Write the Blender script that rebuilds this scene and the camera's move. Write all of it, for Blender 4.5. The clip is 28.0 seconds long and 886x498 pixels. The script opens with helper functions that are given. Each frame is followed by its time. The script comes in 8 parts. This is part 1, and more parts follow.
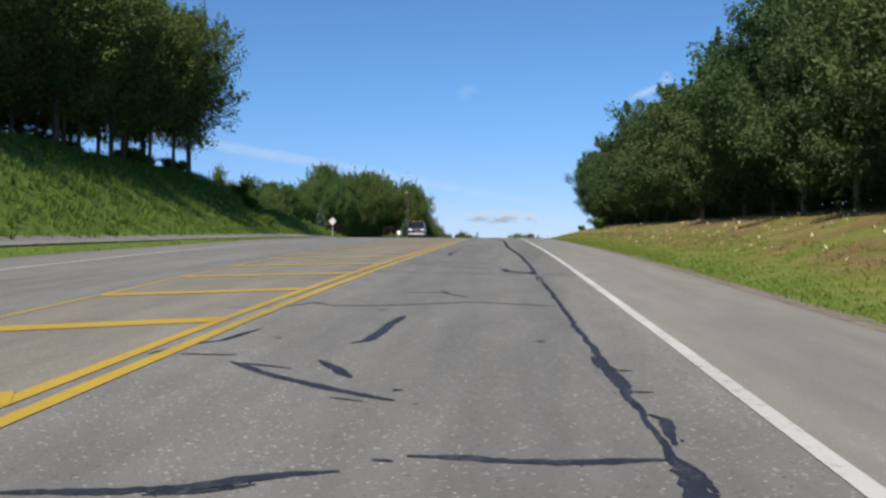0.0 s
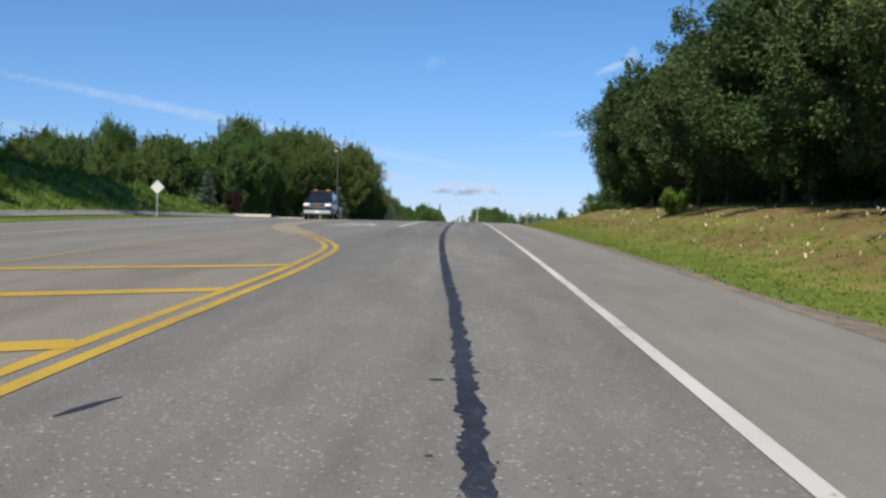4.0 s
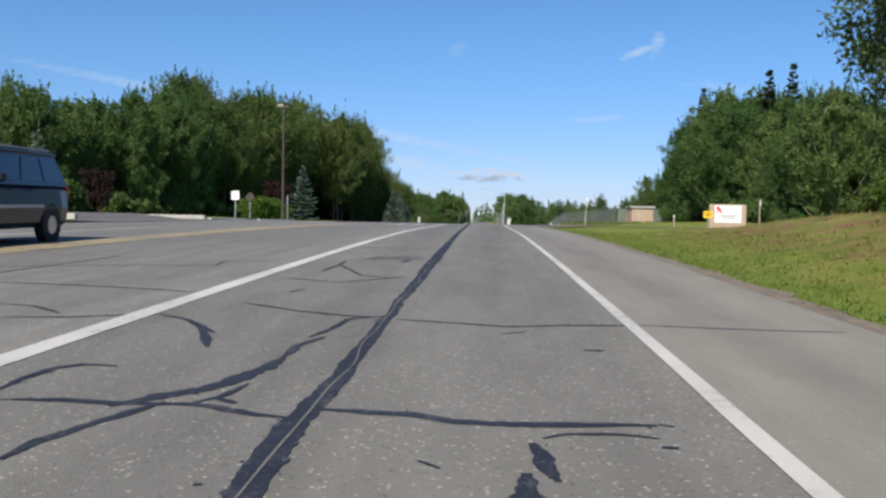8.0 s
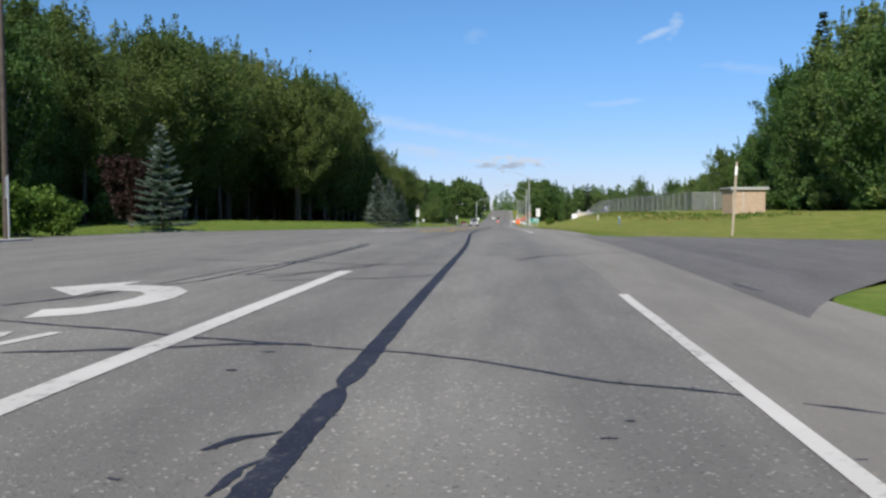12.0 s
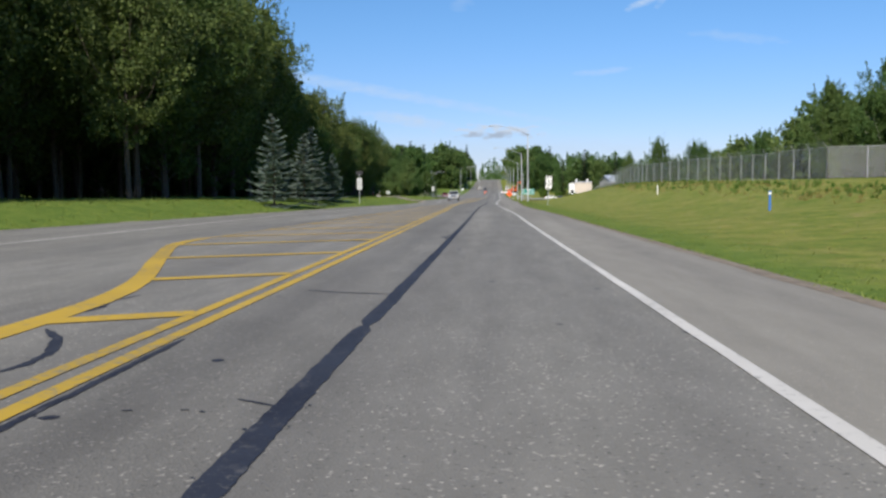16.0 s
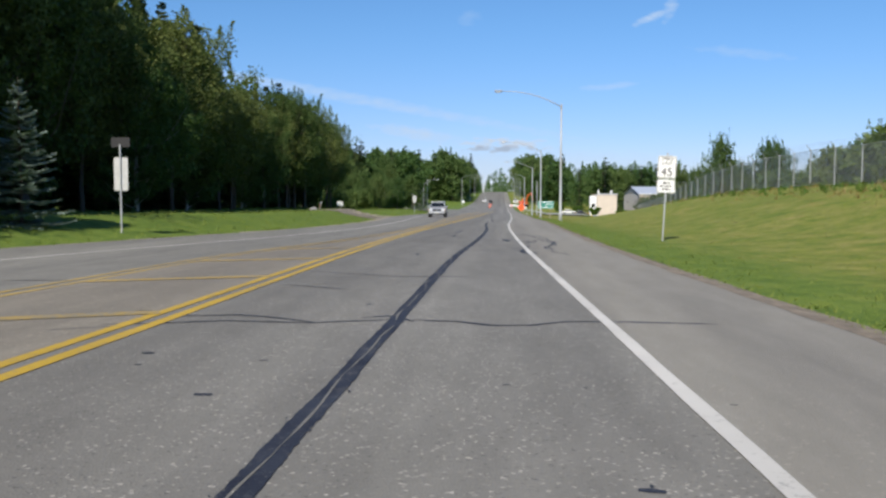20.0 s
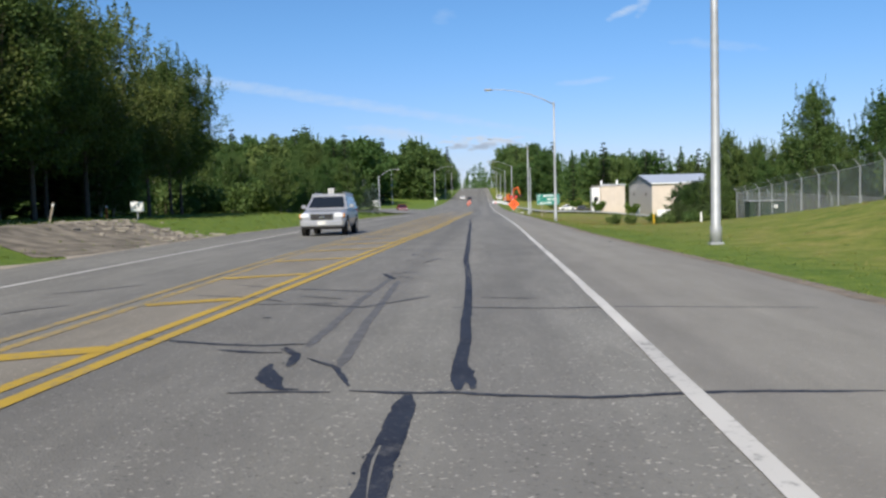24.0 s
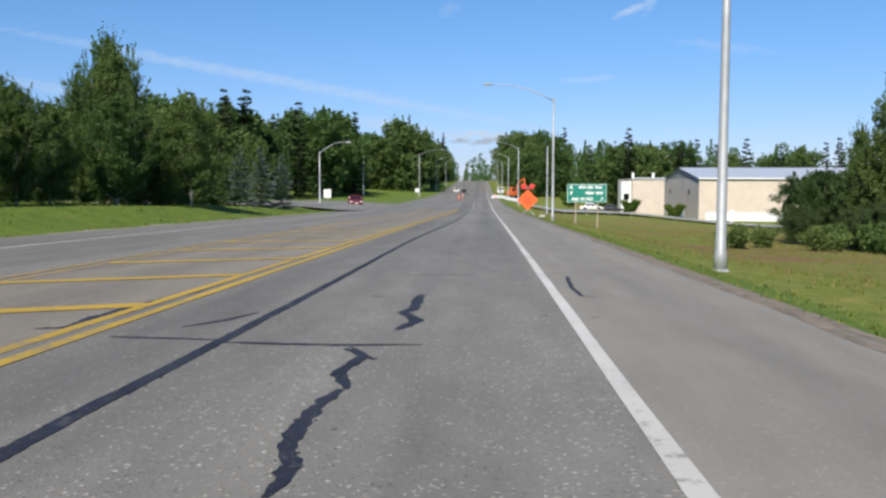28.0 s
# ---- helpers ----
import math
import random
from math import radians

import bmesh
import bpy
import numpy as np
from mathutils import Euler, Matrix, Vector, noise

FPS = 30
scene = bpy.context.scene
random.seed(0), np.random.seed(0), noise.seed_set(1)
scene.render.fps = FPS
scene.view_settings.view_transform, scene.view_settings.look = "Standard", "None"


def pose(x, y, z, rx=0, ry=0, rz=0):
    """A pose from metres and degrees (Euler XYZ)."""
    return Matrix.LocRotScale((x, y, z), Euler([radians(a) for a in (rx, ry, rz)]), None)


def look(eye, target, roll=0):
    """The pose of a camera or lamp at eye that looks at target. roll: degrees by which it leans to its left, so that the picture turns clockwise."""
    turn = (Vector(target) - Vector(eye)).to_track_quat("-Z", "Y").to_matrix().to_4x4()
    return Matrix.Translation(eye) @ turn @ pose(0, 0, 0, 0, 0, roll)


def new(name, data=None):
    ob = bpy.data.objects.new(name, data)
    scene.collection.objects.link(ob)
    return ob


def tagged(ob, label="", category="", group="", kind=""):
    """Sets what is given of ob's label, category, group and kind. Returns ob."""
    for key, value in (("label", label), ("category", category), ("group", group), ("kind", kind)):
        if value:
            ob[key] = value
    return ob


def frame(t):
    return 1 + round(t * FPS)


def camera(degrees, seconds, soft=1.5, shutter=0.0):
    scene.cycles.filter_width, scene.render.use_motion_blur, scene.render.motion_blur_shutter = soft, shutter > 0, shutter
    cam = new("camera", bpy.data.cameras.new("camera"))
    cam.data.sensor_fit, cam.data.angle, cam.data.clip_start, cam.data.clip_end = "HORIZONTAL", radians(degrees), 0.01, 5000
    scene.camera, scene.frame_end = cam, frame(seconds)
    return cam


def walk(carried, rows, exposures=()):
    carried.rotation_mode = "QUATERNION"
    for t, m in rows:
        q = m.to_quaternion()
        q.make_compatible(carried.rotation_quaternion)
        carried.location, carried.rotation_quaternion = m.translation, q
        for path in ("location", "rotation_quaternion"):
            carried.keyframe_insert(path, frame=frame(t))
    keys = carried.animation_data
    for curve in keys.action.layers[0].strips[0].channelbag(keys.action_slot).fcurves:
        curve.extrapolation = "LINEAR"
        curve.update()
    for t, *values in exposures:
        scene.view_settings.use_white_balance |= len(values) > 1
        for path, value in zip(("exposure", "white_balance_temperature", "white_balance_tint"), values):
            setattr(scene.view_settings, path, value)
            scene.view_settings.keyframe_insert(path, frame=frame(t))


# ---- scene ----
# The camera is carried along the right lane, about a metre above the road.
cam = camera(53.9, 28.0, soft=2.6)
# seconds, x, y, z, heading to the left, pitch up and roll, in metres and degrees
PATH = [
    (0, 0.00, 0.00, 1.04, 3.65, 1.06, 0.26),
    (0.5, 0.02, 5.40, 1.36, 2.83, -0.03, -0.07),
    (1, 0.03, 10.86, 1.66, 3.96, 0.16, -0.05),
    (1.5, -0.04, 16.35, 1.94, 3.17, -1.01, -0.03),
    (2, -0.15, 21.85, 2.22, 2.78, -0.46, 0.83),
    (2.5, -0.21, 27.34, 2.49, 2.45, -0.34, -1.71),
    (3, -0.03, 32.79, 2.73, 0.82, -0.97, -0.23),
    (3.5, 0.22, 38.25, 2.98, 0.87, -0.75, 1.36),
    (5.5, 0.25, 60.77, 3.91, 2.59, -0.97, 0.27),
    (6, 0.23, 66.55, 4.13, 2.85, -1.02, 0.53),
    (6.5, 0.23, 72.39, 4.35, 2.85, -0.72, -0.33),
    (7, 0.30, 78.23, 4.54, 2.19, -0.73, -0.20),
    (7.5, 0.39, 84.03, 4.74, 2.81, -1.49, 0.65),
    (8, 0.45, 89.76, 4.92, 2.84, -1.67, 1.05),
    (8.5, 0.48, 95.42, 5.08, 3.55, -2.36, -0.21),
    (9, 0.51, 101.04, 5.24, 3.04, -1.60, 0.09),
    (9.5, 0.48, 106.59, 5.37, 3.19, -2.02, 0.42),
    (10, 0.45, 112.14, 5.48, 3.44, -2.14, 1.20),
    (10.5, 0.40, 117.74, 5.58, 3.98, -1.89, 0.31),
    (11, 0.34, 123.42, 5.67, 4.25, -2.44, -0.72),
    (11.5, 0.28, 129.20, 5.73, 3.42, -2.51, -0.12),
    (12, 0.24, 135.14, 5.80, 4.20, -2.43, -0.32),
    (12.5, 0.24, 141.15, 5.86, 3.23, -2.70, -1.36),
    (14.5, -0.21, 165.58, 5.95, 3.56, -3.38, -0.12),
    (15, -0.24, 171.96, 5.91, 3.59, -3.22, -0.17),
    (15.5, -0.28, 178.45, 5.85, 3.43, -3.34, -0.25),
    (16, -0.35, 185.06, 5.79, 3.35, -4.43, -0.40),
    (16.5, -0.31, 191.79, 5.68, 3.06, -4.58, 0.23),
    (17, -0.29, 198.67, 5.57, 3.41, -4.27, 0.56),
    (17.5, -0.30, 205.72, 5.47, 3.29, -4.06, -0.13),
    (18, -0.31, 212.78, 5.36, 3.42, -3.86, 0.52),
    (18.5, -0.31, 219.93, 5.26, 3.30, -3.94, 1.18),
    (19, -0.34, 227.19, 5.15, 4.04, -4.35, 0.99),
    (19.5, -0.45, 234.53, 5.04, 3.91, -3.60, 0.46),
    (20, -0.56, 241.92, 4.92, 3.72, -3.57, 0.10),
    (20.5, -0.66, 249.34, 4.81, 4.10, -3.53, 0.31),
    (21, -0.78, 256.84, 4.71, 4.15, -3.78, -0.16),
    (21.5, -0.83, 264.25, 4.61, 3.67, -3.23, 0.10),
    (23.5, -1.11, 293.14, 4.17, 2.89, -3.88, -1.07),
    (24, -0.97, 300.23, 4.07, 2.49, -3.65, -1.56),
    (24.5, -0.88, 307.28, 3.96, 1.84, -3.86, -1.39),
    (25, -0.72, 314.30, 3.85, 1.41, -4.20, -1.28),
    (25.5, -0.48, 321.26, 3.75, 0.92, -4.33, -0.18),
    (26, -0.26, 328.24, 3.64, 1.27, -4.70, 0.95),
    (26.5, -0.06, 335.32, 3.54, 1.62, -4.00, 0.56),
    (27, 0.09, 342.56, 3.44, 1.68, -4.59, 0.89),
    (27.5, 0.19, 350.04, 3.33, 2.37, -4.92, 1.26),
    (28, 0.19, 357.64, 3.22, 2.44, -4.06, 0.11),
]


def carried(x, y, z, yaw, pitch, roll):
    a, p = radians(yaw), radians(pitch)
    return look((x, y, z), (x - 10 * math.sin(a) * math.cos(p), y + 10 * math.cos(a) * math.cos(p), z + 10 * math.sin(p)), roll)


walk(cam, [(row[0], carried(*row[1:])) for row in PATH], exposures=[(0, 0.3), (28, 0.3)])

# ---- light ----
SUN_EL, SUN_AZ = radians(41), (-0.25, -0.968)       # the sun stands behind, a little to the left
world = bpy.data.worlds.new("world")
scene.world = world
world.use_nodes = True
wn, wl = world.node_tree.nodes, world.node_tree.links
sky = wn.new("ShaderNodeTexSky")
sky.sky_type, sky.sun_disc = "NISHITA", False
sky.sun_elevation, sky.sun_rotation = SUN_EL, math.atan2(SUN_AZ[0], SUN_AZ[1])
sky.air_density, sky.dust_density, sky.ozone_density = 1.0, 0.0, 4.0
wn["Background"].inputs["Strength"].default_value = 0.088
# thin clouds, mixed into the sky: a flat bank low over the road, a puff and two pale streaks
tc, sep = wn.new("ShaderNodeTexCoord"), wn.new("ShaderNodeSeparateXYZ")
wl.new(tc.outputs["Generated"], sep.inputs[0])


def wmath(op, a, b=None, c=None, clamp=False):
    n = wn.new("ShaderNodeMath")
    n.operation, n.use_clamp = op, clamp
    for k, v in enumerate((a, b, c)):
        if v is None:
            continue
        if isinstance(v, (int, float)):
            n.inputs[k].default_value = v
        else:
            wl.new(v, n.inputs[k])
    return n.outputs[0]


ey = wmath("MAXIMUM", sep.outputs[1], 0.02)
su, sv = wmath("DIVIDE", sep.outputs[0], ey), wmath("DIVIDE", sep.outputs[2], ey)
cn = wn.new("ShaderNodeTexNoise")
cn.inputs["Scale"].default_value, cn.inputs["Detail"].default_value = 1.0, 6.0
cv = wn.new("ShaderNodeCombineXYZ")
wl.new(wmath("MULTIPLY", su, 62.0), cv.inputs[0])
wl.new(wmath("MULTIPLY", sv, 150.0), cv.inputs[1])
wl.new(cv.outputs[0], cn.inputs["Vector"])


def cloud(u, v, ru, rv, tilt, amount, ragged):
    """The cover of one cloud round the direction u, v, with its half widths."""
    du, dv = wmath("SUBTRACT", su, u), wmath("SUBTRACT", sv, v)
    dv = wmath("SUBTRACT", dv, wmath("MULTIPLY", du, tilt))
    r = wmath("ADD", wmath("POWER", wmath("ABSOLUTE", wmath("DIVIDE", du, ru)), 2.0), wmath("POWER", wmath("ABSOLUTE", wmath("DIVIDE", dv, rv)), 2.0))
    e = wmath("SUBTRACT", 1.0, r)
    e = wmath("ADD", e, wmath("MULTIPLY", wmath("SUBTRACT", cn.outputs[0], 0.5), ragged))
    return wmath("MULTIPLY", e, amount, clamp=True)


bank = cloud(0.006, 0.0565, 0.056, 0.0085, 0.0, 0.75, 5.2)
shade = cloud(0.0, 0.0522, 0.046, 0.0045, 0.0, 0.8, 4.4)
white = wmath("MAXIMUM", cloud(0.170, 0.198, 0.024, 0.006, 0.35, 0.50, 2.6), cloud(0.188, 0.207, 0.010, 0.014, 0.8, 0.42, 2.4))
white = wmath("MAXIMUM", white, cloud(-0.035, 0.20, 0.016, 0.010, 0.2, 0.12, 2.5))
white = wmath("MAXIMUM", white, cloud(-0.235, 0.1225, 0.36, 0.0078, -0.185, 0.42, 1.7))       # the long streak
white = wmath("MAXIMUM", white, cloud(-0.095, 0.070, 0.060, 0.0085, -0.16, 0.62, 1.8))
white = wmath("MAXIMUM", white, cloud(-0.44, 0.104, 0.17, 0.0085, -0.17, 0.32, 2.0))
white = wmath("MAXIMUM", white, cloud(0.123, 0.122, 0.040, 0.0045, 0.09, 0.34, 2.2))
white = wmath("MAXIMUM", white, cloud(0.27, 0.158, 0.060, 0.007, -0.10, 0.20, 2.2))
white = wmath("MAXIMUM", white, cloud(0.0, 0.030, 0.30, 0.024, 0.0, 0.40, 1.2))


def over(below, cover, colour):
    m = wn.new("ShaderNodeMix")
    m.data_type = "RGBA"
    wl.new(cover, m.inputs[0])
    wl.new(below, m.inputs[6])
    m.inputs[7].default_value = (*colour, 1)
    return m.outputs[2]


tint = wn.new("ShaderNodeMix")
tint.data_type, tint.blend_type = "RGBA", "MULTIPLY"
tint.inputs[0].default_value = 1.0
low = wn.new("ShaderNodeMapRange")                  # a paler, hazier blue towards the horizon
low.interpolation_type = "SMOOTHSTEP"
low.inputs[1].default_value, low.inputs[2].default_value = 0.0, 0.22
wl.new(sep.outputs[2], low.inputs[0])
hues = wn.new("ShaderNodeMix")
hues.data_type = "RGBA"
hues.inputs[6].default_value, hues.inputs[7].default_value = (0.66, 0.72, 1.06, 1), (0.63, 0.89, 1.13, 1)
wl.new(low.outputs[0], hues.inputs[0])
wl.new(hues.outputs[2], tint.inputs[7])
wl.new(sky.outputs[0], tint.inputs[6])
shown_sky = over(over(over(tint.outputs[2], white, (5.0, 6.3, 8.2)), bank, (5.5, 6.3, 7.5)), shade, (3.7, 4.5, 5.8))
wl.new(shown_sky, wn["Background"].inputs["Color"])

sun = new("sun", bpy.data.lights.new("sun", "SUN"))
sun.data.energy, sun.data.angle, sun.data.color = 5.0, radians(0.55), (1.0, 0.925, 0.80)
flat = math.cos(SUN_EL) / math.hypot(*SUN_AZ)
sun.matrix_world = look((SUN_AZ[0] * flat * 90, SUN_AZ[1] * flat * 90, math.sin(SUN_EL) * 90), (0, 0, 0))

# ---- materials ----
def nodes_of(name):
    m = bpy.data.materials.new(name)
    m.use_nodes = True
    nt = m.node_tree
    return m, nt, nt.nodes["Principled BSDF"]


def noise_of(nt, scale, detail=4.0, rough=0.6, vec=None, stretch=None):
    n = nt.nodes.new("ShaderNodeTexNoise")
    n.inputs["Scale"].default_value, n.inputs["Detail"].default_value, n.inputs["Roughness"].default_value = scale, detail, rough
    if vec is None:
        vec = nt.nodes.new("ShaderNodeTexCoord").outputs["Object"]
    if stretch:
        mp = nt.nodes.new("ShaderNodeMapping")
        mp.inputs["Scale"].default_value = stretch
        nt.links.new(vec, mp.inputs[0])
        vec = mp.outputs[0]
    nt.links.new(vec, n.inputs["Vector"])
    return n.outputs[0]


def ramp_of(nt, fac, stops):
    r = nt.nodes.new("ShaderNodeValToRGB")
    while len(r.color_ramp.elements) < len(stops):
        r.color_ramp.elements.new(0.5)
    for e, (p, c) in zip(r.color_ramp.elements, stops):
        e.position, e.color = p, (*c, 1) if len(c) == 3 else c
    nt.links.new(fac, r.inputs[0])
    return r.outputs[0]


def mix_of(nt, fac, a, b, blend="MIX"):
    m = nt.nodes.new("ShaderNodeMix")
    m.data_type, m.blend_type = "RGBA", blend
    for k, v in ((0, fac), (6, a), (7, b)):
        if isinstance(v, (int, float)):
            m.inputs[k].default_value = v
        elif isinstance(v, tuple):
            m.inputs[k].default_value = (*v, 1)
        else:
            nt.links.new(v, m.inputs[k])
    return m.outputs[2]


def bump_of(nt, bsdf, height, strength=0.3, dist=0.01):
    b = nt.nodes.new("ShaderNodeBump")
    b.inputs["Strength"].default_value, b.inputs["Distance"].default_value = strength, dist
    nt.links.new(height, b.inputs["Height"])
    nt.links.new(b.outputs[0], bsdf.inputs["Normal"])


def plain(name, colour, rough=0.6, metal=0.0, vary=0.12, scale=6.0, bump=0.0, spec=0.5):
    """Paint, metal, concrete and the like: a base colour with faint blotches and grain."""
    m, nt, b = nodes_of(name)
    n = noise_of(nt, scale, 5)
    lo, hi = tuple(c * (1 - vary) for c in colour), tuple(min(1, c * (1 + vary)) for c in colour)
    nt.links.new(ramp_of(nt, n, [(0.3, lo), (0.7, hi)]), b.inputs["Base Color"])
    b.inputs["Roughness"].default_value, b.inputs["Metallic"].default_value = rough, metal
    b.inputs["Specular IOR Level"].default_value = spec
    if bump:
        bump_of(nt, b, noise_of(nt, scale * 8, 3), bump, 0.01)
    return m


def asphalt(name, dark, light, grit=0.85):
    m, nt, b = nodes_of(name)
    big = noise_of(nt, 0.22, 5, 0.6, stretch=(1.6, 0.35, 1))
    wear = noise_of(nt, 1.3, 4, 0.6, stretch=(2.2, 0.5, 1))
    stone = nt.nodes.new("ShaderNodeTexVoronoi")
    stone.inputs["Scale"].default_value = 70.0
    nt.links.new(nt.nodes.new("ShaderNodeTexCoord").outputs["Object"], stone.inputs["Vector"])
    base = ramp_of(nt, big, [(0.30, dark), (0.70, light)])
    base = mix_of(nt, 0.3, base, ramp_of(nt, wear, [(0.3, tuple(c * 0.72 for c in dark)), (0.72, tuple(c * 1.25 for c in light))]))
    # long faint bands worn by the wheels
    lanes = noise_of(nt, 0.55, 3, 0.5, stretch=(1.9, 0.045, 1))
    base = mix_of(nt, 1.0, base, ramp_of(nt, lanes, [(0.36, (0.86, 0.86, 0.87)), (0.62, (1.07, 1.07, 1.06))]), "MULTIPLY")
    # the lane is darker where the wheels run, left and right of its middle
    run = nt.nodes.new("ShaderNodeAttribute")
    run.attribute_name = "across"
    bend = nt.nodes.new("ShaderNodeMapRange")
    bend.inputs[1].default_value, bend.inputs[2].default_value = -4.4, 0.4
    play = nt.nodes.new("ShaderNodeMath")
    play.operation = "MULTIPLY_ADD"
    play.inputs[1].default_value = 0.5
    nt.links.new(noise_of(nt, 0.5, 3, 0.6, stretch=(1.0, 0.25, 1)), play.inputs[0])
    nt.links.new(run.outputs["Fac"], play.inputs[2])
    nt.links.new(play.outputs[0], bend.inputs[0])
    tracks = ramp_of(nt, bend.outputs[0], [(0.04, (0.96, 0.96, 0.96)), (0.24, (0.76, 0.76, 0.77)), (0.40, (0.82, 0.82, 0.83)), (0.58, (0.98, 0.98, 0.98)), (0.68, (0.98, 0.98, 0.98)), (0.82, (0.84, 0.84, 0.85)), (0.93, (1.03, 1.03, 1.03))])
    along = nt.nodes.new("ShaderNodeSeparateXYZ")
    nt.links.new(nt.nodes.new("ShaderNodeTexCoord").outputs["Object"], along.inputs[0])
    older = nt.nodes.new("ShaderNodeMapRange")          # the first stretch is less worn
    older.inputs[1].default_value, older.inputs[2].default_value, older.inputs[3].default_value, older.inputs[4].default_value = 50, 190, 0.45, 0.72
    nt.links.new(along.outputs[1], older.inputs[0])
    base = mix_of(nt, older.outputs[0], base, tracks, "MULTIPLY")
    # single stones: a few pale, a few black
    hue = nt.nodes.new("ShaderNodeSeparateColor")
    nt.links.new(stone.outputs["Color"], hue.inputs[0])
    fleck = ramp_of(nt, hue.outputs[0], [(0.0, (0.42, 0.42, 0.44)), (0.035, (0.84, 0.84, 0.85)), (0.15, (0.97, 0.97, 0.97)), (0.88, (1.02, 1.02, 1.02)), (0.955, (1.18, 1.17, 1.16)), (0.993, (2.5, 2.45, 2.4))])
    base = mix_of(nt, grit, base, fleck, "MULTIPLY")
    nt.links.new(base, b.inputs["Base Color"])
    b.inputs["Roughness"].default_value, b.inputs["Specular IOR Level"].default_value = 0.82, 0.35
    bump_of(nt, b, stone.outputs["Distance"], 0.55, 0.006)
    return m


def paint(name, colour, under, worn=0.42):
    """Road paint, worn through to the asphalt in places."""
    m, nt, b = nodes_of(name)
    n = noise_of(nt, 9.0, 8, 0.75)
    n2 = noise_of(nt, 0.5, 3)
    dirt = ramp_of(nt, n2, [(0.3, tuple(c * 0.78 for c in colour)), (0.7, colour)])
    add = nt.nodes.new("ShaderNodeMath")
    add.operation = "ADD"
    nt.links.new(n, add.inputs[0])
    half = nt.nodes.new("ShaderNodeMath")
    half.operation = "MULTIPLY_ADD"
    half.inputs[1].default_value, half.inputs[2].default_value = 0.35, -0.17
    nt.links.new(n2, half.inputs[0])
    nt.links.new(half.outputs[0], add.inputs[1])
    mask = ramp_of(nt, add.outputs[0], [(worn - 0.07, (0, 0, 0)), (worn + 0.07, (1, 1, 1))])
    nt.links.new(mix_of(nt, mask, under, dirt), b.inputs["Base Color"])
    b.inputs["Roughness"].default_value = 0.7
    bump_of(nt, b, noise_of(nt, 60, 2), 0.3, 0.004)
    return m


def leafy(name, dark, light, tint=0.25):
    m, nt, b = nodes_of(name)
    geo, info = nt.nodes.new("ShaderNodeNewGeometry"), nt.nodes.new("ShaderNodeObjectInfo")
    c = ramp_of(nt, geo.outputs["Random Per Island"], [(0.0, dark), (0.55, tuple((a + d) / 2 for a, d in zip(dark, light))), (1.0, light)])
    per = ramp_of(nt, info.outputs["Random"], [(0.0, (1 - tint, 1 - tint * 0.6, 1 - tint)), (1.0, (1 + tint, 1 + tint * 0.5, 1.0))])
    nt.links.new(mix_of(nt, 1.0, c, per, "MULTIPLY"), b.inputs["Base Color"])
    b.inputs["Roughness"].default_value, b.inputs["Specular IOR Level"].default_value = 0.65, 0.2
    tr = nt.nodes.new("ShaderNodeBsdfTranslucent")
    nt.links.new(mix_of(nt, 1.0, c, (1.0, 1.15, 0.45), "MULTIPLY"), tr.inputs[0])
    mx = nt.nodes.new("ShaderNodeMixShader")
    mx.inputs[0].default_value = 0.33
    out = nt.nodes["Material Output"]
    nt.links.new(b.outputs[0], mx.inputs[1])
    nt.links.new(tr.outputs[0], mx.inputs[2])
    nt.links.new(mx.outputs[0], out.inputs[0])
    return m


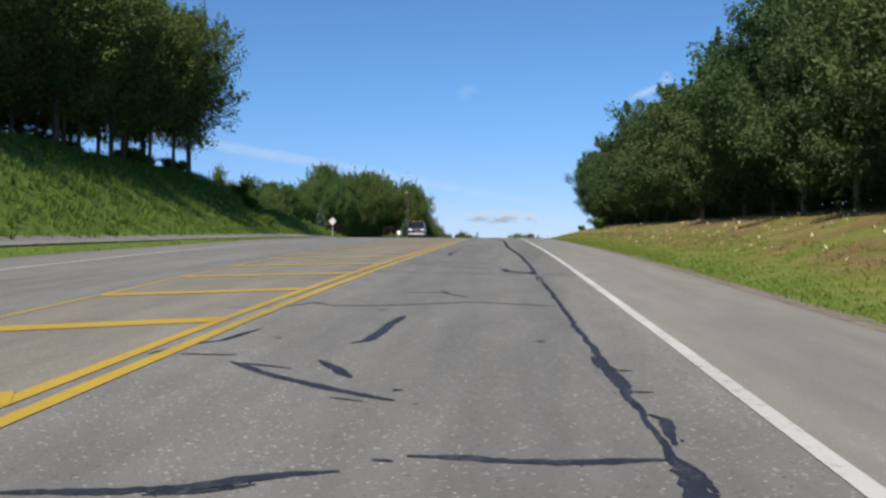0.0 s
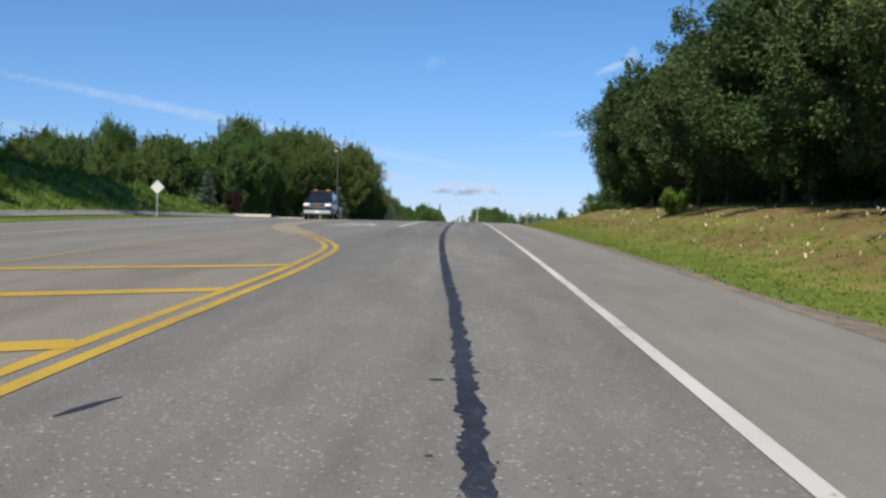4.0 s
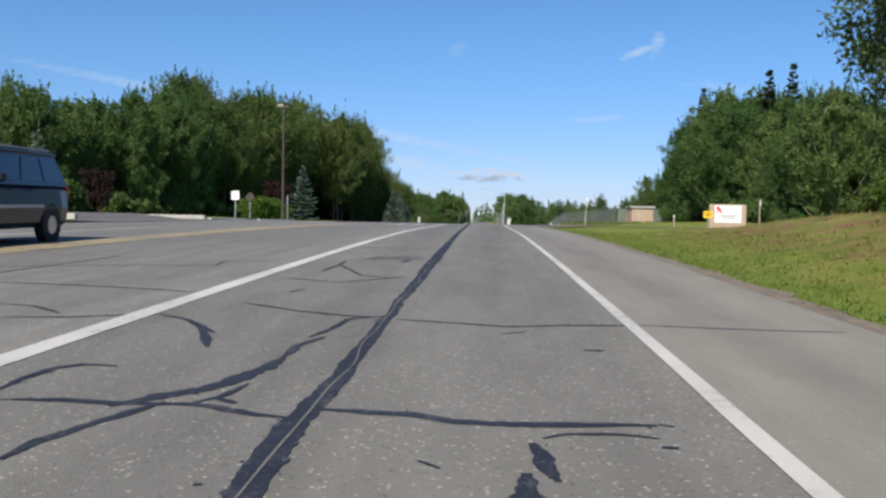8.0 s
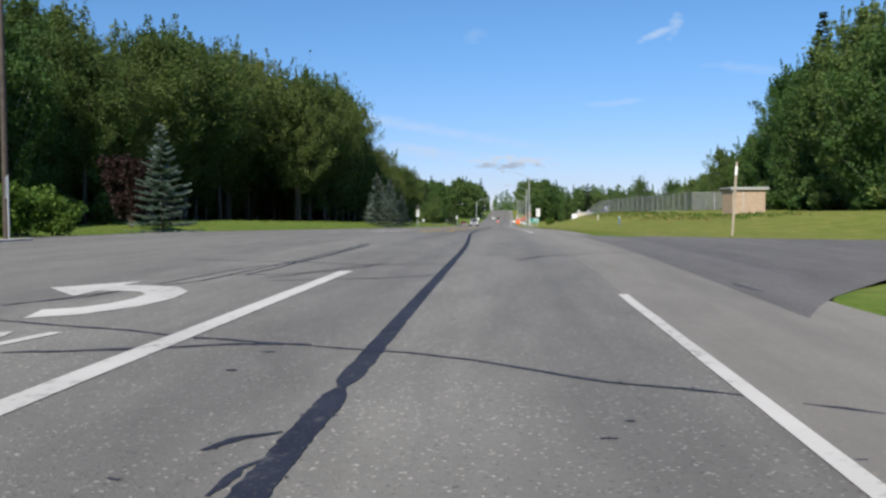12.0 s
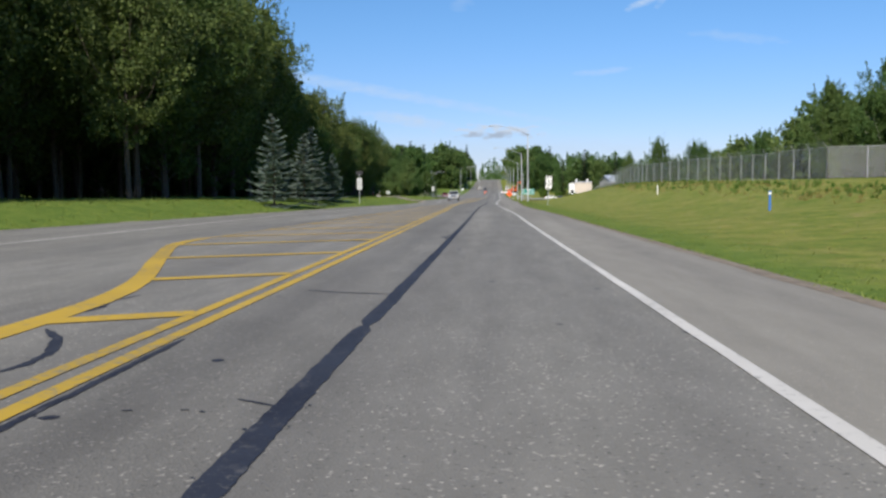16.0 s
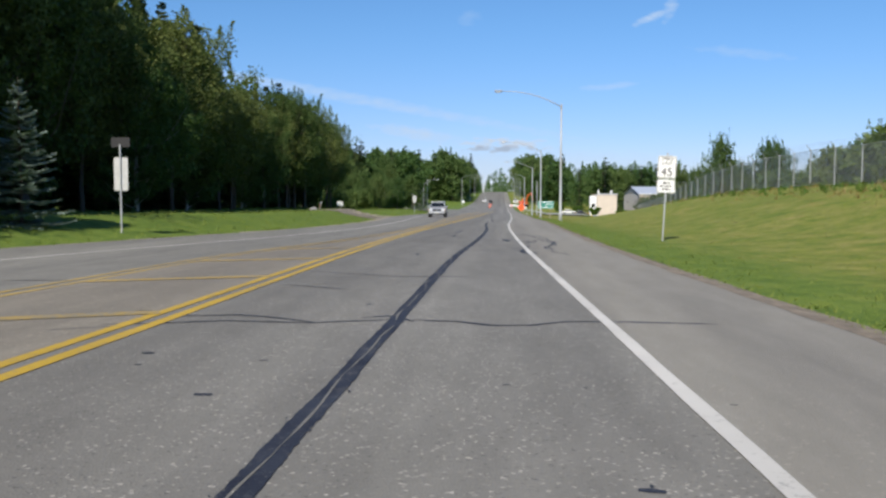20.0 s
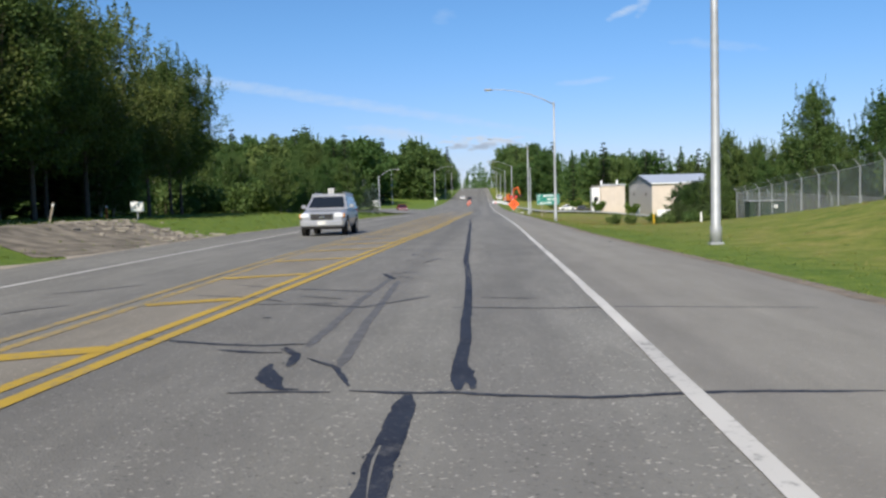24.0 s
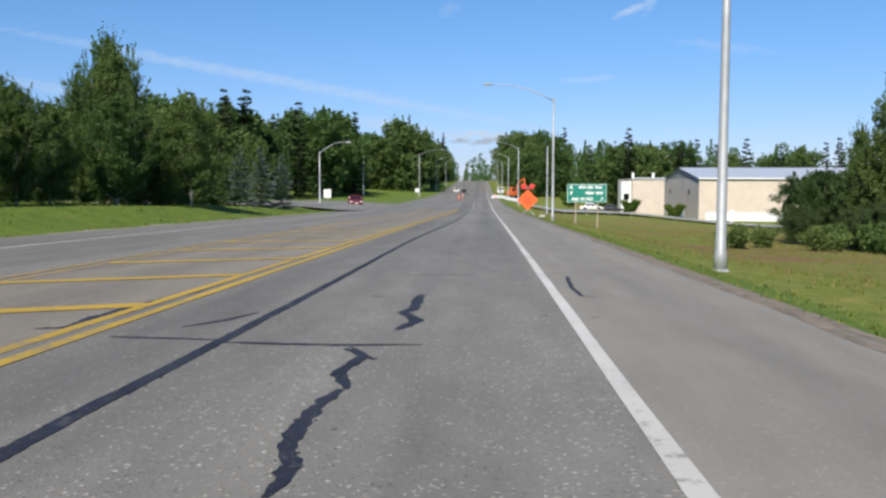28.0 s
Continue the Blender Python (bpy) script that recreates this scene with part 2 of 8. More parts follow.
def grassy(name):
    """Roadside grass: lush on the left, a green fringe and dry tan patches on the right bank, yellowing where mown."""
    m, nt, b = nodes_of(name)
    tcn = nt.nodes.new("ShaderNodeTexCoord").outputs["Object"]
    sp = nt.nodes.new("ShaderNodeSeparateXYZ")
    nt.links.new(tcn, sp.inputs[0])
    big, mid, fine = noise_of(nt, 0.10, 5, 0.65, tcn), noise_of(nt, 0.8, 6, 0.72, tcn), noise_of(nt, 11, 4, 0.7, tcn)

    def ease(axis, lo, hi):
        r = nt.nodes.new("ShaderNodeMapRange")
        r.interpolation_type = "SMOOTHSTEP"
        r.inputs[1].default_value, r.inputs[2].default_value = lo, hi
        nt.links.new(sp.outputs[axis], r.inputs[0])
        return r.outputs[0]

    def times(a, c):
        n = nt.nodes.new("ShaderNodeMath")
        n.operation = "MULTIPLY"
        nt.links.new(a, n.inputs[0])
        nt.links.new(c, n.inputs[1])
        return n.outputs[0]

    lush = ramp_of(nt, mid, [(0.30, (0.085, 0.142, 0.025)), (0.55, (0.130, 0.188, 0.034)), (0.75, (0.172, 0.210, 0.048))])
    mown = ramp_of(nt, mid, [(0.30, (0.115, 0.165, 0.026)), (0.46, (0.165, 0.195, 0.038)), (0.60, (0.235, 0.228, 0.066)), (0.74, (0.285, 0.215, 0.095))])
    yellow = ramp_of(nt, big, [(0.40, (0.0, 0.0, 0.0)), (0.60, (1.0, 1.0, 1.0))])
    tan = ramp_of(nt, mid, [(0.30, (0.110, 0.135, 0.030)), (0.42, (0.165, 0.145, 0.048)), (0.51, (0.205, 0.132, 0.066)), (0.62, (0.195, 0.112, 0.068)), (0.78, (0.30, 0.215, 0.13))])
    c = mix_of(nt, times(ease(0, 3.9, 6.4), ramp_of(nt, big, [(0.30, (0.55, 0.55, 0.55)), (0.58, (1.0, 1.0, 1.0))])), lush, mown)
    c = mix_of(nt, times(times(times(ease(0, 5.6, 7.2), ease(0, 18, 13)), ease(1, 132, 112)), ramp_of(nt, noise_of(nt, 0.42, 5, 0.65, tcn), [(0.38, (0.05, 0.05, 0.05)), (0.57, (1.0, 1.0, 1.0))])), c, tan)
    c = mix_of(nt, times(times(ease(0, 7.0, 13.0), ease(1, 372, 402)), times(ease(1, 520, 450), yellow)), c, tan)
    clumps = noise_of(nt, 2.6, 5, 0.7, tcn, (1.0, 0.7, 1.0))
    c = mix_of(nt, 0.8, c, ramp_of(nt, clumps, [(0.34, (0.66, 0.74, 0.62)), (0.50, (1.0, 1.0, 1.0)), (0.68, (1.30, 1.16, 1.15))]), "MULTIPLY")
    c = mix_of(nt, 0.6, c, ramp_of(nt, fine, [(0.3, (0.62, 0.66, 0.58)), (0.7, (1.32, 1.32, 1.25))]), "MULTIPLY")
    nt.links.new(c, b.inputs["Base Color"])
    b.inputs["Roughness"].default_value, b.inputs["Specular IOR Level"].default_value = 0.9, 0.15
    bump_of(nt, b, fine, 0.8, 0.08)
    return m


ASPHALT = asphalt("asphalt", (0.152, 0.147, 0.134), (0.214, 0.208, 0.190), 0.8)
ASPHALT_NEW = asphalt("asphalt_shoulder", (0.206, 0.195, 0.172), (0.232, 0.220, 0.195), 0.22)
ASPHALT_TAN = asphalt("dusty_asphalt", (0.178, 0.162, 0.136), (0.225, 0.204, 0.170), 0.6)
ASPHALT_SIDE = asphalt("asphalt_side_road", (0.105, 0.101, 0.096), (0.15, 0.145, 0.138))


def sealant(name):
    """Poured tar: black, the sky's reflection put in as blue, with pale grit trodden into it."""
    m, nt, b = nodes_of(name)
    grit, patch = noise_of(nt, 34.0, 4, 0.7), noise_of(nt, 1.6, 4, 0.6)
    c = ramp_of(nt, patch, [(0.3, (0.015, 0.018, 0.030)), (0.7, (0.031, 0.037, 0.054))])
    c = mix_of(nt, ramp_of(nt, grit, [(0.57, (0, 0, 0)), (0.70, (0.85, 0.85, 0.85))]), c, (0.11, 0.108, 0.105))
    worn = noise_of(nt, 7.0, 6, 0.75, stretch=(1.0, 0.6, 1))
    c = mix_of(nt, ramp_of(nt, worn, [(0.55, (0, 0, 0)), (0.70, (0.8, 0.8, 0.8))]), c, (0.105, 0.105, 0.110))
    nt.links.new(c, b.inputs["Base Color"])
    b.inputs["Roughness"].default_value, b.inputs["Specular IOR Level"].default_value = 0.75, 0.22
    bump_of(nt, b, grit, 0.4, 0.005)
    return m


TAR = sealant("crack_sealant")
SMEAR = plain("worn_tar_smear", (0.098, 0.098, 0.102), 0.85, vary=0.3, scale=9, bump=0.2)
WHITE_PAINT = paint("white_road_paint", (0.585, 0.57, 0.535), (0.19, 0.187, 0.178), 0.37)
YELLOW_PAINT = paint("yellow_road_paint", (0.475, 0.315, 0.034), (0.21, 0.185, 0.12), 0.40)
YELLOW_WORN = paint("worn_yellow_road_paint", (0.41, 0.285, 0.075), (0.20, 0.185, 0.145), 0.48)
FADED_BAND = paint("faded_yellow_band", (0.37, 0.295, 0.155), (0.20, 0.185, 0.155), 0.48)
GRASS = grassy("grass")
PALE_GRAVEL = plain("pale_gravel", (0.30, 0.265, 0.215), 0.95, vary=0.35, scale=4, bump=0.6)
BARE_EARTH = plain("bare_earth", (0.165, 0.142, 0.108), 0.95, vary=0.7, scale=1.3, bump=0.6)
GRIT = plain("brown_grit", (0.185, 0.153, 0.118), 0.95, vary=0.45, scale=5, bump=0.6)
DIRT = plain("gravel_dirt", (0.150, 0.132, 0.090), 0.95, vary=0.45, scale=5, bump=0.6)
BLADES = leafy("grass_blades", (0.125, 0.175, 0.034), (0.215, 0.255, 0.068), 0.1)
DRY = leafy("dry_grass_blades", (0.17, 0.14, 0.05), (0.34, 0.27, 0.12), 0.1)
ALDER = leafy("alder_leaves", (0.040, 0.074, 0.032), (0.104, 0.148, 0.068), 0.34)
BIRCH = leafy("birch_leaves", (0.052, 0.100, 0.036), (0.150, 0.222, 0.084), 0.42)
# the wood's shade is put into this darker copy of the leaf green
SHADE_LEAF = leafy("shaded_tree_leaves", (0.048, 0.078, 0.028), (0.140, 0.192, 0.070), 0.42)
SPRUCE = leafy("spruce_needles", (0.022, 0.042, 0.018), (0.060, 0.090, 0.040), 0.15)
BLUE_SPRUCE = leafy("blue_spruce_needles", (0.10, 0.145, 0.135), (0.25, 0.31, 0.30), 0.1)
PURPLE = leafy("purple_leaves", (0.020, 0.013, 0.014), (0.046, 0.026, 0.028))
SHRUB = leafy("shrub_leaves", (0.050, 0.105, 0.018), (0.140, 0.215, 0.045))
BARK = plain("bark", (0.11, 0.085, 0.065), 0.9, vary=0.4, scale=7, bump=0.6)
ALDER_BARK = plain("grey_alder_bark", (0.24, 0.21, 0.18), 0.85, vary=0.35, scale=6, bump=0.4)
BIRCH_BARK = plain("birch_bark", (0.42, 0.39, 0.34), 0.8, vary=0.45, scale=5, bump=0.3)
GALV = plain("galvanised_steel", (0.40, 0.42, 0.44), 0.55, 0.35, vary=0.12, scale=3)
GREY_METAL = plain("grey_painted_steel", (0.40, 0.41, 0.42), 0.5, 0.3)
DARK_STEEL = plain("weathered_brown_steel", (0.07, 0.055, 0.045), 0.7, 0.2, vary=0.3)
WHITE_SHEET = plain("white_sign_sheeting", (0.80, 0.80, 0.80), 0.45, vary=0.05)
BLACK_INK = plain("black_sign_ink", (0.02, 0.02, 0.022), 0.5)
GREEN_SHEET = plain("green_sign_sheeting", (0.010, 0.205, 0.155), 0.45, vary=0.08)
ORANGE_SHEET = plain("orange_sign_fabric", (0.90, 0.13, 0.025), 0.55, vary=0.06)
RED_SHEET = plain("red_sign_sheeting", (0.65, 0.05, 0.04), 0.5)
YELLOW_SHEET = plain("yellow_sign_sheeting", (0.80, 0.50, 0.03), 0.5)
ALU_BACK = plain("bare_aluminium_sign_back", (0.55, 0.56, 0.56), 0.5, 0.5)
CONCRETE = plain("concrete", (0.42, 0.40, 0.37), 0.9, vary=0.2, scale=2.5, bump=0.25)
WOOD = plain("weathered_wood", (0.34, 0.29, 0.23), 0.85, vary=0.3, scale=4, bump=0.3)
TAN_WALL = plain("tan_brick_wall", (0.40, 0.30, 0.22), 0.85, vary=0.15, scale=4, bump=0.3)
BEIGE = plain("beige_metal_siding", (0.58, 0.50, 0.42), 0.55, vary=0.06, scale=0.6)
SHADED_SIDING = plain("shaded_metal_siding", (0.33, 0.32, 0.32), 0.55, vary=0.06, scale=0.6)
ROOF_METAL = plain("pale_metal_roofing", (0.55, 0.58, 0.62), 0.4, 0.3, vary=0.06, scale=0.8)


# ---- mesh helpers ----
class Build:
    """Gathers vertices and faces for one mesh."""

    def __init__(self):
        self.v, self.f = [], []

    def add(self, verts, faces):
        n = len(self.v)
        self.v.extend(verts)
        self.f.extend(tuple(n + i for i in f) for f in faces)
        return self

    def box(self, cx, cy, cz, sx, sy, sz, bevel=0.0, turn=0.0):
        hx, hy, hz = sx / 2, sy / 2, sz / 2
        b = min(bevel, hx * 0.9, hy * 0.9, hz * 0.9)
        c, s = math.cos(turn), math.sin(turn)
        if b <= 0:
            vs = [(x, y, z) for z in (-hz, hz) for x, y in ((-hx, -hy), (hx, -hy), (hx, hy), (-hx, hy))]
            fs = [(3, 2, 1, 0), (4, 5, 6, 7)] + [(i, (i + 1) % 4, (i + 1) % 4 + 4, i + 4) for i in range(4)]
        else:
            def ring(i, z):
                x, y = hx - i, hy - i
                return [(-x + b, -y, z), (x - b, -y, z), (x, -y + b, z), (x, y - b, z), (x - b, y, z), (-x + b, y, z), (-x, y - b, z), (-x, -y + b, z)]
            vs = ring(b, -hz) + ring(0, -hz + b) + ring(0, hz - b) + ring(b, hz)
            fs = [tuple(range(7, -1, -1)), tuple(range(24, 32))]
            fs += [(8 * k + i, 8 * k + (i + 1) % 8, 8 * k + 8 + (i + 1) % 8, 8 * k + 8 + i) for k in range(3) for i in range(8)]
        return self.add([(cx + x * c - y * s, cy + x * s + y * c, cz + z) for x, y, z in vs], fs)

    def tube(self, points, radii, sides=8, cap=True):
        """A round bar through the points, with a radius for each."""
        pts = [Vector(p) for p in points]
        rings = []
        for k, p in enumerate(pts):
            d = (pts[min(k + 1, len(pts) - 1)] - pts[max(k - 1, 0)]).normalized()
            a = d.cross(Vector((0, 0, 1)) if abs(d.z) < 0.9 else Vector((0, 1, 0))).normalized()
            b = d.cross(a)
            r = radii[k] if isinstance(radii, (list, tuple)) else radii
            rings.append([tuple(p + (a * math.cos(q) + b * math.sin(q)) * r) for q in (2 * math.pi * i / sides for i in range(sides))])
        vs = [v for ring in rings for v in ring]
        fs = [(k * sides + (i + 1) % sides, k * sides + i, (k + 1) * sides + i, (k + 1) * sides + (i + 1) % sides) for k in range(len(pts) - 1) for i in range(sides)]
        if cap:
            fs += [tuple(range(sides)), tuple(range(len(vs) - 1, len(vs) - sides - 1, -1))]
        return self.add(vs, fs)

    def mesh(self, name):
        me = bpy.data.meshes.new(name)
        me.from_pydata(self.v, [], self.f)
        me.update()
        return me


def part(name, bm, material, parent=None, label="", smooth=False):
    """Links what a Build holds (or a mesh) as one mesh object, under a thing or a part where one is given."""
    me = bm.mesh(name) if isinstance(bm, Build) else bm
    if material and not me.materials:
        me.materials.append(material)
    if smooth:
        me.polygons.foreach_set("use_smooth", [True] * len(me.polygons))
    ob = new(name, me)
    if parent is not None:
        ob.parent = parent
    return tagged(ob, label)


def thing(name, label, category, m=None, group="", kind=""):
    ob = new(name)
    ob.empty_display_size = 0.2
    if m is not None:
        ob.matrix_basis = m
    return tagged(ob, label, category, group, kind)


# ---- the lie of the land ----
# y, height of the road, the right edge line, the left asphalt edge
LIE_Y = (-70, -24, -8, 8, 24, 40, 56, 72, 88, 104, 120, 136, 152, 168, 184, 200, 216, 232, 248, 264, 280, 296, 312, 328, 344, 360, 376, 392, 408, 424, 440, 470, 520, 560, 640, 760, 860, 950, 1100, 1600)
LIE_Z = (-4.00, -1.38, -0.47, 0.46, 1.28, 2.01, 2.68, 3.28, 3.82, 4.27, 4.58, 4.76, 4.92, 4.90, 4.75, 4.50, 4.26, 4.03, 3.78, 3.56, 3.33, 3.08, 2.84, 2.60, 2.37, 2.14, 1.92, 1.68, 1.44, 1.19, 0.95, 0.72, 0.70, 0.70, 1.50, 4.40, 6.70, 6.90, 5.00, 2.00)
EDGE_Y = (-70, -24, -8, 8, 24, 40, 56, 72, 88, 104, 120, 136, 152, 168, 184, 200, 216, 232, 248, 264, 280, 296, 312, 328, 344, 360, 376, 392, 408, 424, 440, 1600)
EDGE_X = (1.20, 1.31, 1.37, 1.42, 1.52, 1.57, 1.63, 1.66, 1.68, 1.67, 1.65, 1.58, 1.49, 1.38, 1.24, 1.09, 0.93, 0.79, 0.47, 0.11, -0.06, 0.00, 0.33, 0.60, 0.85, 0.97, 1.08, 1.18, 1.27, 1.37, 1.46, 1.50)
LEFT_Y = (-70, 0, 20, 40, 70, 100, 140, 180, 205, 225, 262, 280, 305, 335, 380, 460, 1600)
LEFT_X = (-12.0, -12.2, -12.8, -14.0, -16.2, -17.4, -17.5, -18.0, -17.0, -15.0, -12.8, -10.4, -10.0, -12.3, -12.4, -12.5, -12.5)


def smooth_of(ys, vs):
    """A smooth curve through the pairs, as a function of y."""
    ys, vs = np.array(ys, float), np.array(vs, float)
    d = np.gradient(vs, ys)

    def at(y):
        k = int(np.clip(np.searchsorted(ys, y) - 1, 0, len(ys) - 2))
        h = ys[k + 1] - ys[k]
        u = min(max((y - ys[k]) / h, 0.0), 1.0)
        return float((1 + 2 * u) * (1 - u) ** 2 * vs[k] + u * (1 - u) ** 2 * h * d[k] + u * u * (3 - 2 * u) * vs[k + 1] + u * u * (u - 1) * h * d[k + 1])
    return at


road_z, edge_x, left_x = smooth_of(LIE_Y, LIE_Z), smooth_of(EDGE_Y, EDGE_X), smooth_of(LEFT_Y, LEFT_X)


def right_x(y):
    return edge_x(y) + 2.05 + 0.65 * step(255, 300, y) * (1 - step(305, 335, y))


def step(a, b, v):
    u = min(max((v - a) / (b - a), 0.0), 1.0)
    return u * u * (3 - 2 * u)


def band(a, b, c, d, v):
    return step(a, b, v) * (1 - step(c, d, v))


def ground_z(x, y):
    """The height of the ground, which meets the asphalt at its edges."""
    z, r, l = road_z(y), right_x(y), left_x(y)
    if l - 0.4 < x < r + 0.15:
        return z - 0.12
    n = 0.12 * noise.noise((x * 0.13, y * 0.13, 0)) + 0.5 * noise.noise((x * 0.02, y * 0.02, 3))
    if x > r:
        d = x - r
        h = -0.10 * step(0, 0.6, d) + n * step(2, 14, d)
        h += (0.95 * step(1.2, 7.5, d) + 0.9 * step(7, 16, d)) * band(-70, -10, 104, 132, y) + 0.34 * step(2.2, 9, d) * band(-70, -10, 108, 130, y)      # the cut below the alders
        h *= 1 - 0.95 * band(118, 140, 162, 176, y)
        h += 0.26 * step(2.5, 7, d) * band(108, 120, 128, 139, y)
        h -= 0.55 * step(0.3, 3.2, d) * band(330, 362, 640, 760, y)
        h += (0.9 * step(2, 16, d) + 0.5 * step(10, 24, d)) * band(165, 200, 300, 385, y) + 0.9 * step(4, 17, d) * band(215, 262, 305, 355, y)     # the mown bank below the fence
        h += 0.45 * step(3, 12, d) * band(262, 285, 310, 350, y)
        h -= (1.5 * step(1.5, 12, d) + 2.6 * step(12, 50, d)) * band(352, 400, 640, 760, y)    # the low meadow
    else:
        d = l - x
        h = -0.06 * step(0, 0.6, d) + n * step(2, 14, d)
        top = 0.3 + 7.3 * (1 - step(78, 98, y)) + 2.6 * (1 - step(100, 135, y))
        h += min(6.4 * step(3.2, 14.5, d) + 1.2 * step(13, 50, d), top)                     # the hill with the tall birches
        h += (0.45 * step(0.6, 4.5, d) + 0.25 * step(4, 14, d)) * band(190, 225, 400, 450, y)
        h += (2.2 * step(10, 40, d)) * band(540, 620, 900, 1000, y)
    far = step(60, 300, abs(x))
    return (z + h) * (1 - far) + far * (3.0 + h + 2.0 * n)


def lateral(lo, hi):
    """Offsets that are close together near lo and far apart towards hi."""
    out, s = [], 0.15
    v = lo
    while v < hi:
        out.append(v)
        v, s = v + s, min(s * 1.22, 160)
    return out + [hi]


SIDE = lateral(0.0, 2600)
rows_y = list(np.arange(-60, 470, 2.5)) + list(np.arange(470, 900, 12.0)) + list(np.arange(900, 1600, 60.0)) + [1800, 2200, 2800, 3600, 4500]
g = Build()
cols = len(SIDE) * 2
for y in rows_y:
    l, r = left_x(y) + 0.3, right_x(y) - 0.15
    for d in reversed(SIDE):
        g.v.append((l - d, y, ground_z(l - d, y)))
    for d in SIDE:
        g.v.append((r + d, y, ground_z(r + d, y)))
for j in range(len(rows_y) - 1):
    for i in range(cols - 1):
        a = j * cols + i
        g.f.append((a, a + 1, a + cols + 1, a + cols))
ground = part("ground", g, GRASS, None, smooth=True)
tagged(ground, "mown green and yellowing roadside grass with a bank on each side", "grass", kind="structure")

# ---- asphalt ----
ROAD_YS = [float(v) for v in np.concatenate([np.arange(-60, 470, 2.0), np.arange(470, 900, 8.0), np.arange(900, 1600, 50.0)])]


def sheet(name, x0, x1, ys, material, lift=0.0, label="", category="road", cuts=4, skirt=0.25, kind="structure"):
    """A strip of paving between two lines, with a turned-down edge."""
    b = Build()
    for y in ys:
        a, c, z = x0(y), x1(y), road_z(y) + lift
        wob = 0.07 * noise.noise((y * 0.7, 3.1, 0))
        xs = [a + wob] + [a + (c - a) * k / cuts for k in range(1, cuts)] + [c + 0.09 * noise.noise((y * 0.6, 9.7, 0))]
        b.v.append((xs[0] - 0.05, y, z - skirt))
        b.v.extend((x, y, z) for x in xs)
        b.v.append((xs[-1] + 0.05, y, z - skirt))
    w = cuts + 3
    b.f = [(j * w + i, j * w + i + 1, (j + 1) * w + i + 1, (j + 1) * w + i) for j in range(len(ys) - 1) for i in range(w - 1)]
    ob = part(name, b, material)
    far = [v[0] - edge_x(v[1]) if name == "road" else 0.0 for v in b.v]
    ob.data.attributes.new("across", "FLOAT", "POINT").data.foreach_set("value", far)
    return tagged(ob, label, category, kind=kind)


sheet("road", left_x, lambda y: edge_x(y) + 0.45, ROAD_YS, ASPHALT, 0.0, "worn grey asphalt road with tar-sealed cracks", cuts=6)
sheet("shoulder", lambda y: edge_x(y) + 0.01, right_x, ROAD_YS, ASPHALT_NEW, 0.003, "smooth paler asphalt shoulder beside the edge line", "road shoulder", cuts=2)


def strip(b, fx, y0, y1, width, lift=0.006, wobble=0.0, dy=1.0, seed=0.0):
    """Adds a band of the given width along x = fx(y) to b."""
    n = max(1, int(math.ceil((y1 - y0) / dy)))
    start = len(b.v)
    for k in range(n + 1):
        y = y0 + (y1 - y0) * k / n
        x, z = fx(y), road_z(y) + lift
        w = width / 2 * (1 + wobble * noise.noise((y * 1.7, seed, 1)))
        o = wobble * 0.05 * noise.noise((y * 0.9, seed, 7))
        b.v.extend([(x - w + o, y, z), (x + w + o, y, z)])
    b.f.extend((start + 2 * k, start + 2 * k + 1, start + 2 * k + 3, start + 2 * k + 2) for k in range(n))


def line_thing(name, label, material, pieces, width, lift=0.006, wobble=0.15):
    b = Build()
    for k, (fx, y0, y1) in enumerate(pieces):
        strip(b, fx, y0, y1, width, lift, wobble, seed=k * 3.3)
    return tagged(part(name, b, material), label, "road marking", kind="structure")


# yellow lines: the near double line, and the far one on the other side of the hatched median
near_yellow = smooth_of((-70, 4, 10, 18, 26, 38, 50, 58, 63, 68, 73, 79, 86, 95, 136), (-2.95, -2.47, -2.50, -2.42, -2.30, -2.20, -2.17, -2.20, -2.55, -3.7, -5.3, -6.9, -7.7, -8.0, -7.6))
near_yellow_b = smooth_of((178, 200, 216, 232, 248, 264, 280, 296, 312, 328, 344, 360, 376, 408, 440, 470), (-2.58, -2.88, -3.12, -3.35, -3.62, -3.96, -4.02, -3.84, -3.60, -3.33, -3.00, -2.88, -2.74, -2.40, -2.1, -2.0))
far_yellow = smooth_of((-70, 0, 8, 21, 44, 66, 82, 95, 136), (-3.6, -4.6, -5.0, -5.8, -6.3, -6.9, -7.5, -7.9, -7.7))
far_yellow_b = smooth_of((178, 190, 194, 200, 204, 211, 217, 252, 259, 270, 301, 323, 338, 368, 440, 470), (-4.0, -4.1, -4.4, -6.2, -7.4, -7.45, -7.3, -6.35, -6.3, -5.2, -4.65, -5.4, -5.4, -5.8, -5.6, -5.3))
left_white = smooth_of((-70, 16, 30, 60, 100, 140, 200, 258, 274, 306, 330, 375, 470), (-8.8, -9.7, -10.7, -11.4, -11.8, -11.9, -11.6, -10.2, -8.0, -7.9, -9.3, -9.8, -9.8))
turn_white = smooth_of((80, 91, 99, 130, 150), (-2.6, -2.52, -2.5, -2.5, -2.2))

